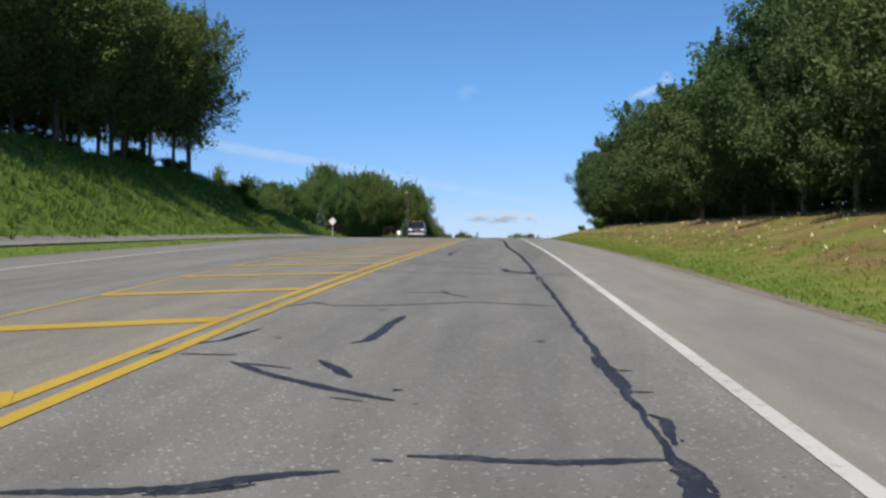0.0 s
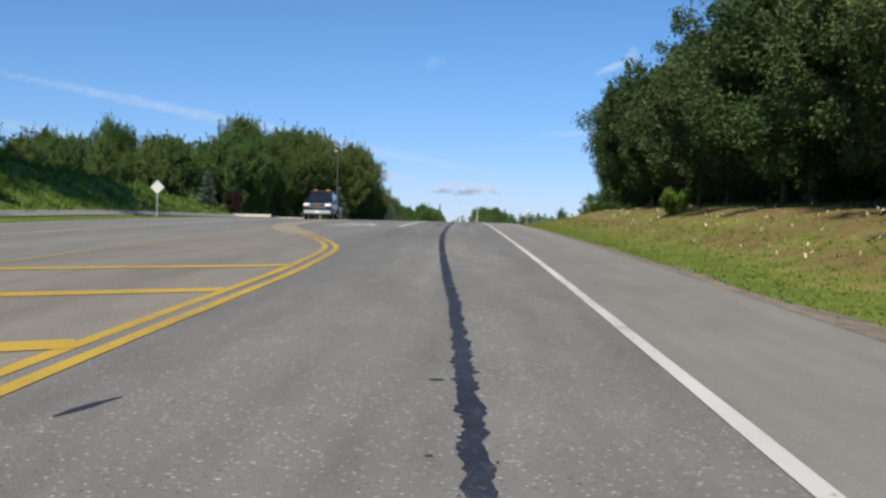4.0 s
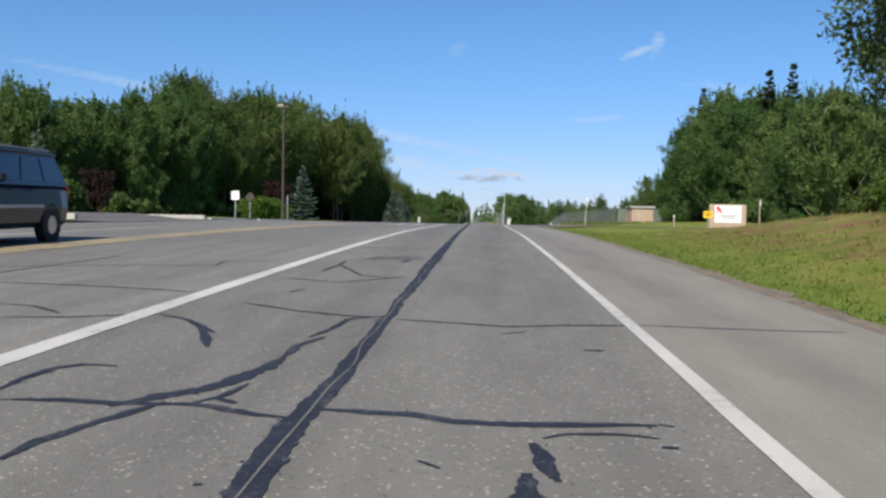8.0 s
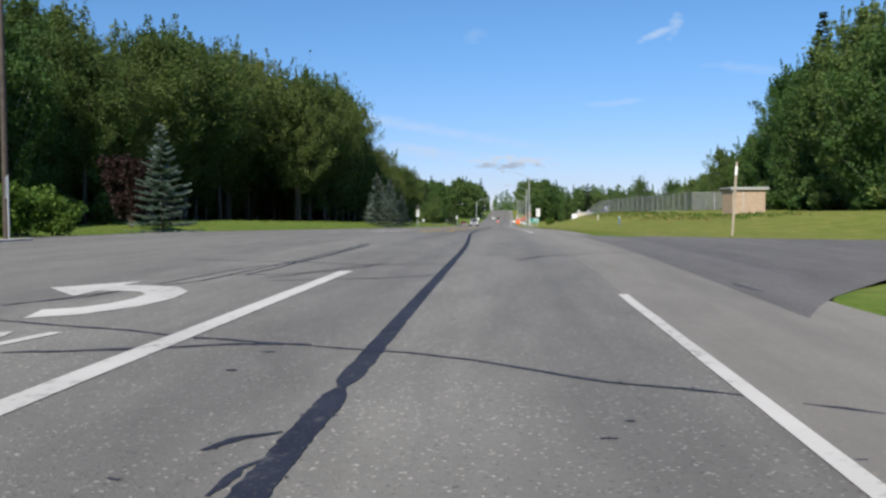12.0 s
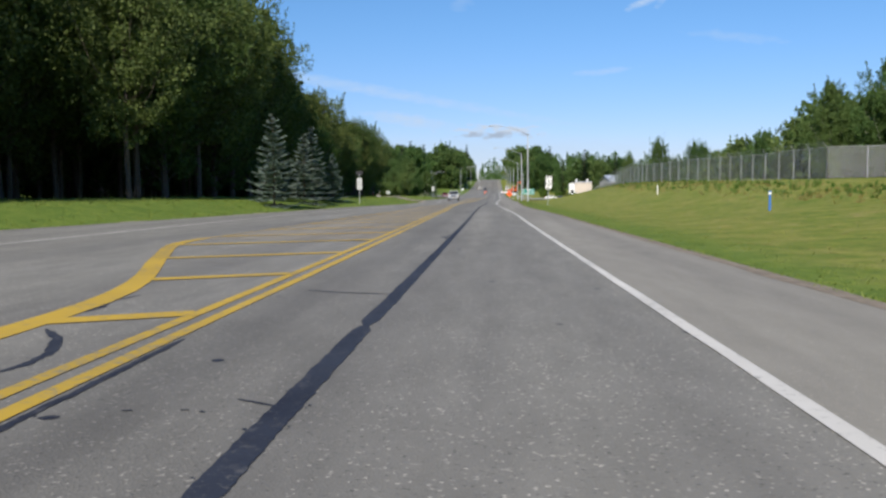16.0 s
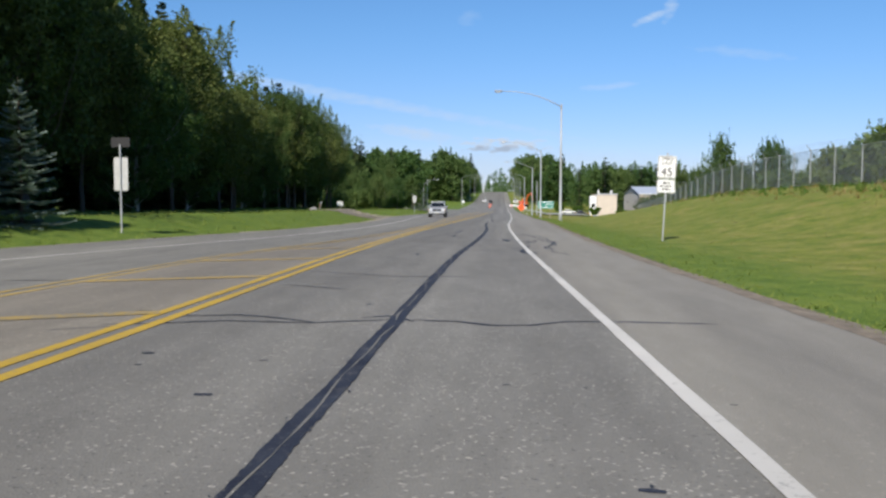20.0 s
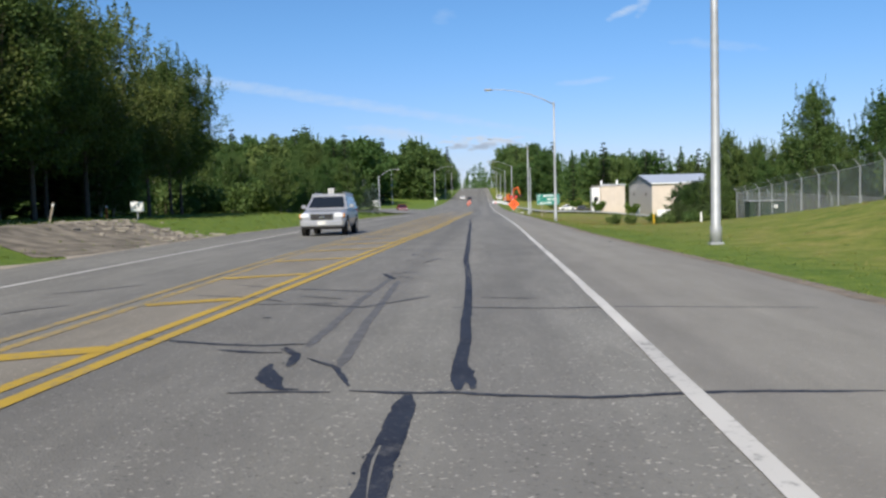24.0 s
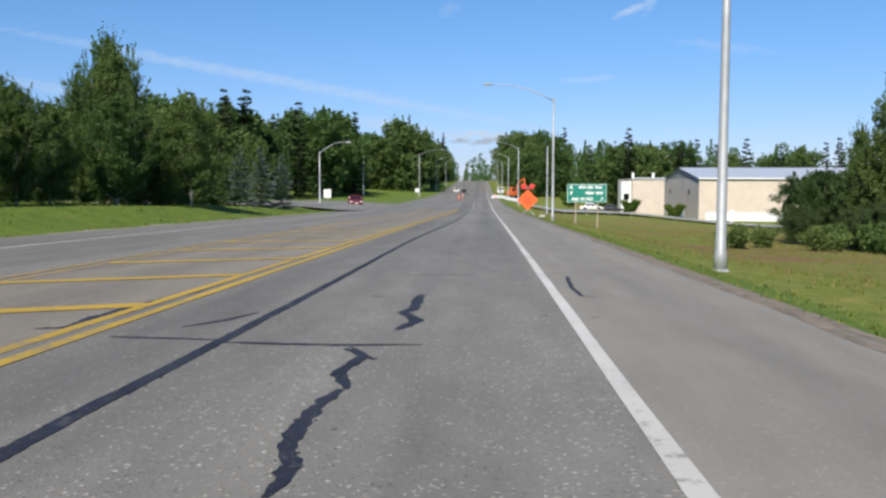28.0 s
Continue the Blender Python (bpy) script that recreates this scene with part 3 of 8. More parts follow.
sheet("median", far_yellow, lambda y: near_yellow(y) - 0.2, [v for v in ROAD_YS if -60 <= v <= 76], ASPHALT_TAN, 0.002, "dusty tan asphalt of the hatched median", cuts=3, skirt=0.02)
sheet("median", far_yellow_b, lambda y: near_yellow_b(y) - 0.2, [v for v in ROAD_YS if 206 <= v <= 450], ASPHALT_TAN, 0.002, "dusty tan asphalt of the hatched median", cuts=3, skirt=0.02)
line_thing("edge_line", "white painted edge line along the right lane", WHITE_PAINT, [(edge_x, -60, 145.0), (edge_x, 172.8, 640)], 0.112)
line_thing("far_edge_line", "white painted edge line of the oncoming lane", WHITE_PAINT, [(left_white, -60, 122), (left_white, 196, 442)], 0.12)
line_thing("turn_lane_line", "broad white line beside the left-turn lane", WHITE_PAINT, [(turn_white, 82.8, 148.4)], 0.21)
line_thing("oncoming_turn_line", "white line of the oncoming turn lane", WHITE_PAINT, [(lambda y: -8.25, 176, 198)], 0.14)
line_thing("centre_line", "double yellow centre line", YELLOW_PAINT, [(lambda y: near_yellow(y) + 0.01, -60, 74), (lambda y: near_yellow(y) - 0.235, -60, 74), (lambda y: near_yellow_b(y) + 0.01, 178.8, 450), (lambda y: near_yellow_b(y) - 0.235, 178.8, 450)], 0.125)
line_thing("median_line", "yellow line on the far side of the hatched median", YELLOW_WORN, [(far_yellow, -60, 80), (far_yellow_b, 206, 450), (lambda y: far_yellow_b(y) - 0.26, 222, 450)], 0.12)
line_thing("worn_median_band", "wide worn yellow band at the end of the median", FADED_BAND, [(lambda y: near_yellow(y) - 0.1, 71, 142)], 1.05, 0.007)
line_thing("median_nose", "thick yellow stroke round the nose of the median", YELLOW_PAINT, [(far_yellow_b, 178.6, 206.5)], 0.30)


def bar(b, xa, ya, xb, yb, width, lift=0.009):
    """A straight painted bar from one point of the road to another."""
    d = Vector((xb - xa, yb - ya, 0)).normalized()
    n = Vector((-d.y, d.x, 0)) * width / 2
    k = max(1, int(abs(yb - ya) / 1.0))
    s = len(b.v)
    for i in range(k + 1):
        x, y = xa + (xb - xa) * i / k, ya + (yb - ya) * i / k
        for q in (-1, 1):
            px, py = x + n.x * q, y + n.y * q
            b.v.append((px, py, road_z(py) + lift))
    b.f.extend((s + 2 * i, s + 2 * i + 1, s + 2 * i + 3, s + 2 * i + 2) for i in range(k))


hatch_group = "yellow hatch bars of the median"


def hatching(near, far, ends, material, width):
    """Bars that slant across the median; each is given by the y of its end at the near line."""
    for y in ends:
        b = Build()
        xa, xb = near(y) - 0.25, far(y - 1) + 0.05
        bar(b, xa, y, xb, y - 0.5 * (xa - xb), width)
        tagged(part("hatch_bar", b, material), "yellow painted hatch bar across the median", "road marking", hatch_group, "structure")


hatching(near_yellow, far_yellow, [-10.25 + 3.75 * k for k in range(19)], YELLOW_PAINT, 0.40)
hatching(near_yellow_b, far_yellow_b, [183.15, 188.0, 192.7, 196.7, 201.1, 205.7, 209.7, 214.0, 219.4, 223.6, 228.0, 233.2, 237.3], YELLOW_PAINT, 0.36)
hatching(near_yellow_b, far_yellow_b, [241.3 + 4.5 * k for k in range(6)], YELLOW_WORN, 0.28)
hatching(near_yellow_b, far_yellow_b, [306.9, 310.6, 314.4, 318.8, 323.0, 326.6, 330.6, 335.0, 338.6, 342.4, 346.4, 350.4, 354.0, 358.0, 362.0] + [366.0 + 3.4 * k for k in range(8)], YELLOW_PAINT, 0.34)
b = Build()
bar(b, -4.1, 178.6, -2.5, 178.7, 0.17)
tagged(part("hatch_bar", b, YELLOW_PAINT), "yellow bar that closes the nose of the median", "road marking", hatch_group, "structure")


# ---- trees ----
def clump(b, rng, c, spread, n, size, flat=0.5):
    """n small leaf sprays, each a pointed blade, round the centre c."""
    if n < 1:
        return
    d = rng.normal(size=(n, 3))
    d /= np.linalg.norm(d, axis=1)[:, None] + 1e-9
    p = np.array(c) + d * (spread * rng.random(n) ** 0.45)[:, None] * np.array((1, 1, flat))
    u = rng.normal(size=(n, 3))
    u /= np.linalg.norm(u, axis=1)[:, None]
    w = np.cross(u, rng.normal(size=(n, 3)))
    w /= np.linalg.norm(w, axis=1)[:, None] + 1e-9
    s = (size * (0.6 + 0.8 * rng.random(n)))[:, None]
    k = len(b.v)
    b.v.extend(map(tuple, np.stack([p - u * s + w * s * 0.35, p + u * s, p - w * s * 0.75], 1).reshape(-1, 3)))
    b.f.extend((k + 3 * i, k + 3 * i + 1, k + 3 * i + 2) for i in range(n))


def sprays(b, rng, p, size, up=0.35):
    """Leaf sprays at the points p: pointed blades that tend upwards."""
    n = len(p)
    u = rng.normal(size=(n, 3)) + np.array((0, 0, up))
    u /= np.linalg.norm(u, axis=1)[:, None]
    w = np.cross(u, rng.normal(size=(n, 3)))
    w /= np.linalg.norm(w, axis=1)[:, None] + 1e-9
    s = (size * (0.55 + 0.9 * rng.random(n)))[:, None]
    k = len(b.v)
    b.v.extend(map(tuple, np.stack([p - u * s + w * s * 0.35, p + u * s, p - w * s * 0.75], 1).reshape(-1, 3)))
    b.f.extend((k + 3 * i, k + 3 * i + 1, k + 3 * i + 2) for i in range(n))


def broadleaf(seed, height, radius, low, leaves, size, bark, leaf, lean=0.03, narrow=1.0):
    """Trunk and crown meshes of a broadleaf tree: a crooked stem, rising limbs, upright shoots, leaf sprays along them all."""
    rng = np.random.default_rng(seed)
    height = height * 0.9
    t, c, br = Build(), Build(), Build()
    r0 = 0.009 * height + 0.03
    stem = [(0, 0, -0.3)]
    for k in range(1, 8):
        z = height * 0.95 * k / 7
        stem.append((stem[-1][0] + rng.normal() * lean * height / 7, stem[-1][1] + rng.normal() * lean * height / 7, z))
    t.tube(stem, [r0 * (1.15 - k / 7.3) for k in range(8)], 7)
    n = int(26 + height * 2.0)
    limbs = []
    for k in range(n):
        f = low + (0.97 - low) * (k + rng.random()) / n
        i = min(int(f * 7), 6)
        u = f * 7 - i
        base = np.array([stem[i][a] * (1 - u) + stem[i + 1][a] * u for a in range(3)])
        q = (f - low) / (1 - low)
        reach = radius * (0.30 + 0.9 * math.sin(math.pi * min(1, q * 0.75 + 0.2)) ** 0.8) * (0.6 + 0.5 * rng.random()) * (1 - 0.70 * q ** 2.2)
        a = k * 2.39996 + rng.normal() * 0.4
        rise = reach * (0.35 + 0.6 * rng.random()) * narrow
        rise = min(rise, max(height * 1.02 - base[2], 0.2))
        mid = base + np.array((math.cos(a) * reach * 0.55, math.sin(a) * reach * 0.55, rise * 0.32))
        tip = base + np.array((math.cos(a) * reach, math.sin(a) * reach, rise))
        br.tube([tuple(base), tuple(mid), tuple(tip)], [r0 * 0.26 * (1.1 - f), r0 * 0.16 * (1.1 - f) + 0.005, 0.005], 4, False)
        limbs.append((base, mid, tip, reach))
    total = sum(l[3] + 0.3 * radius for l in limbs)
    for base, mid, tip, reach in limbs:
        m = int(leaves * (reach + 0.3 * radius) / total)
        w = (0.12 + 0.95 * rng.random(m) ** 0.75)[:, None]
        p = np.where(w < 0.5, base + (mid - base) * w * 2, mid + (tip - mid) * (w - 0.5) * 2)
        # the leaves gather round side twigs of the limb
        knots = 8
        off = rng.normal(size=(knots, 3)) * (0.15 * reach + 0.10 * radius) * np.array((1, 1, 0.9))
        kw = np.linspace(0.1, 1.08, knots)
        near = np.clip(np.searchsorted(kw, w[:, 0] + rng.normal(size=m) * 0.07), 0, knots - 1)
        p = p + np.clip(off[near], -0.3 * radius, 0.3 * radius) + np.clip(rng.normal(size=(m, 3)), -1.7, 1.7) * (0.055 * reach + 0.042 * radius) * np.array((1, 1, 0.8))
        sprays(c, rng, p, size)
        # an upright shoot at the end of the limb
        ms = m // 6
        ls = (0.05 + 0.05 * rng.random()) * height * (0.55 + 0.5 * narrow)
        h = rng.random(ms)[:, None]
        p = tip + np.array((rng.normal() * 0.15, rng.normal() * 0.15, 1.0)) * h * ls + np.clip(rng.normal(size=(ms, 3)), -1.8, 1.8) * 0.045 * radius * (1.15 - h)
        sprays(c, rng, p, size * 0.85, 0.8)
    top = np.array(stem[-1])
    ms = leaves // 40
    h = rng.random(ms)[:, None]
    sprays(c, rng, top + np.array((0, 0, 1.0)) * (h - 0.5) * 0.14 * height + rng.normal(size=(ms, 3)) * 0.10 * radius * (1.1 - h), size, 0.8)
    return t.mesh("trunk"), c.mesh("crown"), bark, leaf, br.mesh("branchwork")


def conifer(seed, height, radius, tiers, per_tier, size, leaf, low=0.04, per=9, droop=0.22):
    """Trunk and crown of a spruce: tiers of boughs with upturned tips, and flat needle sprays along them."""
    rng = np.random.default_rng(seed)
    t, c, br = Build(), Build(), Build()
    t.tube([(0, 0, -0.3), (0, 0, height * 0.5), (0, 0, height * 0.985)], [0.011 * height + 0.03, 0.007 * height, 0.012], 7)
    for k in range(tiers):
        f = low + (0.985 - low) * (k / tiers) ** 0.92
        m = max(3, int(per_tier * (1 - 0.55 * f)))
        a0 = rng.random() * 6.283
        full = radius * (1 - f) ** 0.9 * (0.85 + 0.25 * rng.random()) + 0.06
        for i in range(m):
            a = a0 + i * 6.283 / m + rng.normal() * 0.22
            reach = full * (0.72 + 0.42 * rng.random())
            z = f * height + rng.normal() * 0.012 * height
            dr = reach * (droop * (1 - f) - 0.30 * f) + rng.normal() * 0.05
            pts = [np.array((math.cos(a) * reach * q, math.sin(a) * reach * q, z - dr * q ** 1.2 + 0.12 * reach * q ** 3)) for q in (0.04, 0.35, 0.68, 1.0)]
            br.tube([tuple(p) for p in pts], [0.028 * (1.1 - f), 0.018, 0.010, 0.004], 3, False)
            side = np.array((-math.sin(a), math.cos(a), 0))
            out = np.array((math.cos(a), math.sin(a), -0.05))
            for q in np.linspace(0.10, 1.0, per):
                s = min(int(q * 3), 2)
                u = q * 3 - s
                p = pts[s] * (1 - u) + pts[s + 1] * u
                w = (reach * 0.36 * (1.12 - q) + size * 0.5) * (0.8 + 0.4 * rng.random())
                for sgn in (-1, 1):
                    tip = p + side * sgn * w * (0.7 + 0.5 * rng.random()) + out * w * 0.6 + np.array((0, 0, -0.10 * w + rng.normal() * 0.04))
                    d = out * size * 0.30
                    up = np.array((0, 0, size * (0.10 + 0.16 * rng.random())))
                    n = len(c.v)
                    c.v.extend([tuple(p - d), tuple(p + d), tuple(tip), tuple((p + tip) / 2 + up), tuple((p + tip) / 2 - up * 1.6)])
                    c.f.extend([(n, n + 1, n + 2), (n, n + 3, n + 2), (n, n + 4, n + 2)])
    return t.mesh("trunk"), c.mesh("crown"), BARK, leaf, br.mesh("branchwork")


def bush(seed, radius, height, leaves, size, leaf):
    rng = np.random.default_rng(seed)
    t, c = Build(), Build()
    t.tube([(0, 0, -0.1), (0, 0, 0.12)], [0.12, 0.07], 6)
    br = Build()
    for k in range(9):
        a, r = rng.random() * 6.283, radius * (0.3 + 0.6 * rng.random())
        tip = (math.cos(a) * r, math.sin(a) * r, height * (0.5 + 0.45 * rng.random()))
        br.tube([(math.cos(a) * 0.06, math.sin(a) * 0.06, -0.1), (tip[0] * 0.4, tip[1] * 0.4, tip[2] * 0.55), tip], [0.03, 0.02, 0.008], 4, False)
        for w in (0.45, 0.8, 1.0):
            clump(c, rng, (tip[0] * w, tip[1] * w, tip[2] * w), radius * 0.36, leaves // 27, size, 0.8)
    return t.mesh("stump"), c.mesh("crown"), BARK, leaf, br.mesh("branchwork")


def plant(kind, name, label, category, x, y, scale=1.0, turn=0.0, sink=0.0, group="", wide=1.0):
    tr, cr, bark, leaf, br = kind
    ob = thing(name, label, category, group=group)
    ob.matrix_basis = Matrix.LocRotScale((x, y, ground_z(x, y) - sink), Euler((0, 0, turn)), (scale * wide, scale * wide, scale))
    part("trunk", tr, bark, ob)
    part("branchwork", br, bark, ob)["kind"] = "stuff"
    part("crown", cr, leaf, ob)
    return ob


rt = random.Random(5)
ALDERS = [broadleaf(11 + k, 9.5, 3.1, 0.10, 52000, 0.088, ALDER_BARK, ALDER, narrow=1.25) for k in range(3)]
BIRCHES = [broadleaf(21 + k, 15.0, 3.0, 0.03, 30000, 0.125, BIRCH_BARK, BIRCH, narrow=1.8) for k in range(3)]
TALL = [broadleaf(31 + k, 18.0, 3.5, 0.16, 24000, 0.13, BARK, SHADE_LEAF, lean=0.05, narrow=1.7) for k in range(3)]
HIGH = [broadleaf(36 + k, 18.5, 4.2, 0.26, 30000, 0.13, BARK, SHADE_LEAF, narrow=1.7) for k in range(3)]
SHADED_POPLAR = [broadleaf(46 + k, 21.0, 2.7, 0.06, 20000, 0.14, BARK, SHADE_LEAF, narrow=2.6) for k in range(2)]
POPLAR = [broadleaf(41 + k, 21.0, 2.6, 0.05, 22000, 0.14, BARK, BIRCH, narrow=2.6) for k in range(2)]
SPRUCES = [conifer(51 + k, 18.0, 3.0, 38, 9, 0.36, SPRUCE, 0.05, 9, 0.42) for k in range(2)]
BLUES = [conifer(61 + k, 10.0, 3.3, 16, 9, 0.27, BLUE_SPRUCE, 0.02, 12, 0.14) for k in range(2)]
FAR_TREES = [broadleaf(71 + k, 15.0, 3.6, 0.03, 6500, 0.32, BARK, BIRCH, narrow=1.6) for k in range(3)]
FAR_SPRUCE = conifer(81, 16.0, 2.6, 18, 6, 0.6, SPRUCE, 0.04, 6, 0.35)
BUSHES = [bush(91 + k, 1.6, 2.2, 5200, 0.11, SHRUB) for k in range(2)]
DARK_BUSHES = [bush(95 + k, 2.2, 2.6, 2600, 0.17, BIRCH) for k in range(2)]
PURPLE_BUSH = bush(99, 2.3, 5.4, 5200, 0.15, PURPLE)


def row(kinds, name, label, category, spots, group, height, base, spread=0.12):
    """Trees at the spots (x, y, height factor), each turned and sized a little differently."""
    for x, y, s in spots:
        plant(rt.choice(kinds), name, label, category, x, y, s * height / base * (1 + rt.uniform(-spread, spread) * 1.4), rt.uniform(0, 6.28), 0.1, group, rt.uniform(0.92, 1.3))


def scatter(xc, y0, y1, gap, jx=2.0, s=1.0):
    """Spots along x = xc(y), with some play."""
    return [(xc(y) + rt.uniform(-jx, jx), y + rt.uniform(-gap / 3, gap / 3), s(y) if callable(s) else s) for y in np.arange(y0, y1, gap)]


# alders on the right bank
row(ALDERS, "alder", "dense dark green alder on the grassy bank", "tree", scatter(lambda y: 12.9, -2, 109, 4.2, 0.6), "alders along the bank", 9.0, 9.5, 0.08)
row(FAR_TREES, "alder", "taller tree behind the bank of alders", "tree", scatter(lambda y: 17.5, -4, 108, 5.5, 1.0), "alders along the bank", 11.0, 15, 0.08)
row(DARK_BUSHES, "undergrowth_bush", "dark undergrowth below the alders", "bush", scatter(lambda y: 15.6, -4, 116, 3.0, 0.8, 1.25), "undergrowth on the bank", 2.6, 2.6, 0.2)
row(ALDERS, "alder", "dense dark green alder at the end of the bank", "tree", [(13.8, 111.5, 1.0), (15.4, 114.6, 0.98), (18.5, 117, 1.1), (17.5, 111, 1.1)], "alders along the bank", 9.4, 9.5, 0.03)
# tall trees on the left hill; the first, out of view, are added to shade it
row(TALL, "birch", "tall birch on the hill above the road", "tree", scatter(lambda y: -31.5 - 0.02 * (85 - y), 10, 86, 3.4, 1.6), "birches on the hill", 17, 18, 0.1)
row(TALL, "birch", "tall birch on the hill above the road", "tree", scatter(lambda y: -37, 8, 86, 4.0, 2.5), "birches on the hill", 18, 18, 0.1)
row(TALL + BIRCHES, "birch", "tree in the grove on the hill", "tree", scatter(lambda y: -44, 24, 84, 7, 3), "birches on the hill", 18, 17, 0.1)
# bushes added to deepen the shade below the birches
row(DARK_BUSHES, "undergrowth_bush", "dark undergrowth below the birches", "bush", scatter(lambda y: -36, 14, 88, 3.6, 2.5, 0.7), "undergrowth on the hill", 2.6, 2.6, 0.25)
row(BUSHES, "hill_shrub", "lush green shrub on the end of the hill", "bush", [(-25 - 1.1 * k + rt.uniform(-2, 2), 86 + 2.1 * k + rt.uniform(-2, 2), rt.uniform(0.8, 1.35)) for k in range(17)] + [(-34 - 0.8 * k + rt.uniform(-2, 2), 88 + 2.2 * k, rt.uniform(0.9, 1.5)) for k in range(14)], "shrubs on the hill", 1.15, 2.2, 0.2)
# the wood on the left, past the hill
front = lambda y: -45 + 9 * step(150, 205, y) + 4 * step(240, 300, y)
row(BIRCHES, "birch", "leafy birch at the edge of the wood", "tree", scatter(front, 112, 138, 4.4, 2, 0.52) + scatter(front, 138, 165, 4.4, 2, 0.57), "trees of the wood", 15.5, 15)
row(BIRCHES, "birch", "leafy birch at the edge of the wood", "tree", scatter(front, 165, 183, 4.2, 2, 0.74) + scatter(front, 183, 196, 4.2, 2, 0.98), "trees of the wood", 16, 15)
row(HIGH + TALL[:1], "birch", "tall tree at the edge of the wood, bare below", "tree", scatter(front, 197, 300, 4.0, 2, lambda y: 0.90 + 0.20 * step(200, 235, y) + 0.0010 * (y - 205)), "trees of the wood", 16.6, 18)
row(SHADED_POPLAR + HIGH[:1], "poplar", "tall slender shaded tree rising over the wood", "tree", scatter(lambda y: front(y) - 4, 199, 304, 7.5, 2.5, lambda y: 0.85 + 0.17 * step(200, 235, y) + 0.0010 * (y - 205)), "trees of the wood", 19.8, 21, 0.10)
row(BIRCHES + TALL, "birch", "tall leafy tree in the wood", "tree", scatter(lambda y: front(y) - 8, 110, 138, 6.0, 3, 0.5) + scatter(lambda y: front(y) - 8, 138, 165, 6.0, 3, 0.53) + scatter(lambda y: front(y) - 8, 165, 190, 6.0, 3, 0.70) + scatter(lambda y: front(y) - 8, 207, 294, 6.0, 3, 1.02), "trees of the wood", 17.5, 16)
row(POPLAR, "poplar", "tall slender poplar rising over the wood", "tree", [(-71, 217, 1.05), (-41, 200, 0.86), (-37.5, 204, 0.88), (-36, 222, 0.92), (-28.3, 300, 0.92), (-29.9, 305, 0.90), (-33, 309, 1.0), (-62, 140, 0.75)], "poplars", 21, 21, 0.03)
row(DARK_BUSHES, "undergrowth_bush", "dark undergrowth at the foot of the wood", "bush", scatter(lambda y: front(y) + 3, 112, 205, 4.2, 1.2, 1.0), "undergrowth of the wood", 2.6, 2.6, 0.3)
# backing, added so the wood's inside stays dark and no bright field shows
row(DARK_BUSHES, "undergrowth_bush", "tall undergrowth added as dark backing inside the wood", "bush", scatter(lambda y: front(y) - 9, 205, 296, 3.0, 1.5, 1.7) + scatter(lambda y: front(y) - 14, 205, 296, 3.4, 1.5, 2.0), "undergrowth of the wood", 2.6, 2.6, 0.2)
row(FAR_TREES, "tree", "tree deep in the wood", "tree", scatter(lambda y: front(y) - 18, 200, 300, 6.0, 2, 1.0), "trees of the wood", 15, 15)
row(SHADED_POPLAR + HIGH, "poplar", "tall shaded tree at the front of the wood, bare below", "tree", scatter(lambda y: -27.5, 247, 292, 4.6, 1.5, 1.0), "trees of the wood", 22.5, 20, 0.07)
# the dark wood beside the road
wood = lambda y: -26 - 1.4 * step(330, 372, y)
row(HIGH + BIRCHES[:1], "birch", "shaded leafy tree in a dense wood", "tree", scatter(wood, 296, 318, 3.9, 1.4, 0.66) + scatter(wood, 318, 345, 3.9, 1.4, 0.56) + scatter(wood, 345, 376, 3.6, 1.2, 0.64), "trees of the dark wood", 17, 15)
row(BIRCHES + SPRUCES, "birch", "tall dark tree in a dense wood", "tree", scatter(lambda y: wood(y) - 6, 292, 342, 4.6, 2, 0.95) + scatter(lambda y: wood(y) - 5, 342, 374, 4.6, 2, 0.88), "trees of the dark wood", 17, 15.5)
# inner trees added to block light and deepen the wood's shade
row(FAR_TREES, "tree", "tree deep in the dark wood", "tree", scatter(lambda y: wood(y) - 13, 290, 345, 6, 2, 1.2) + scatter(lambda y: wood(y) - 13, 345, 374, 6, 2, 1.0), "trees of the dark wood", 17, 15)
row(SPRUCES, "spruce", "tall dark spruce in the wood", "tree", [(-38.5, 349.5, 1.22), (-34, 335, 1.0), (-31.5, 352, 0.78), (-34, 322, 1.0)], "spruces of the wood", 19.5, 18, 0.05)
for x, y, s in ((-16.8, 249.7, 0.72), (-16.6, 259.3, 0.62), (-17.3, 266, 0.70), (-15.9, 269, 0.48), (-18.6, 255.5, 0.42), (-19.8, 184.7, 0.66), (-30.7, 148.7, 0.60), (-18.6, 425, 0.50), (-18.2, 430, 0.52), (-17.2, 433.5, 0.48)):
    plant(rt.choice(BLUES), "blue_spruce", "pale blue-green spruce on the verge", "tree", x, y, s, rt.uniform(0, 6.28), 0.05, "blue spruces")
plant(PURPLE_BUSH, "plum_shrub", "purple-leaved shrub beside the pale spruce", "bush", -23.4, 188.6, 0.85)
plant(PURPLE_BUSH, "plum_shrub", "low purple-leaved shrub at the wood's edge", "bush", -28.9, 154.5, 0.65)
for x, y, s in ((-20.3, 170.5, 1.0), (-21.9, 171.5, 0.9), (-19.0, 171, 0.75)):
    plant(rt.choice(BUSHES), "shrub", "bright green rounded shrub by the driveway", "bush", x, y, s, rt.uniform(0, 6.28), 0.05, "shrubs by the driveway")
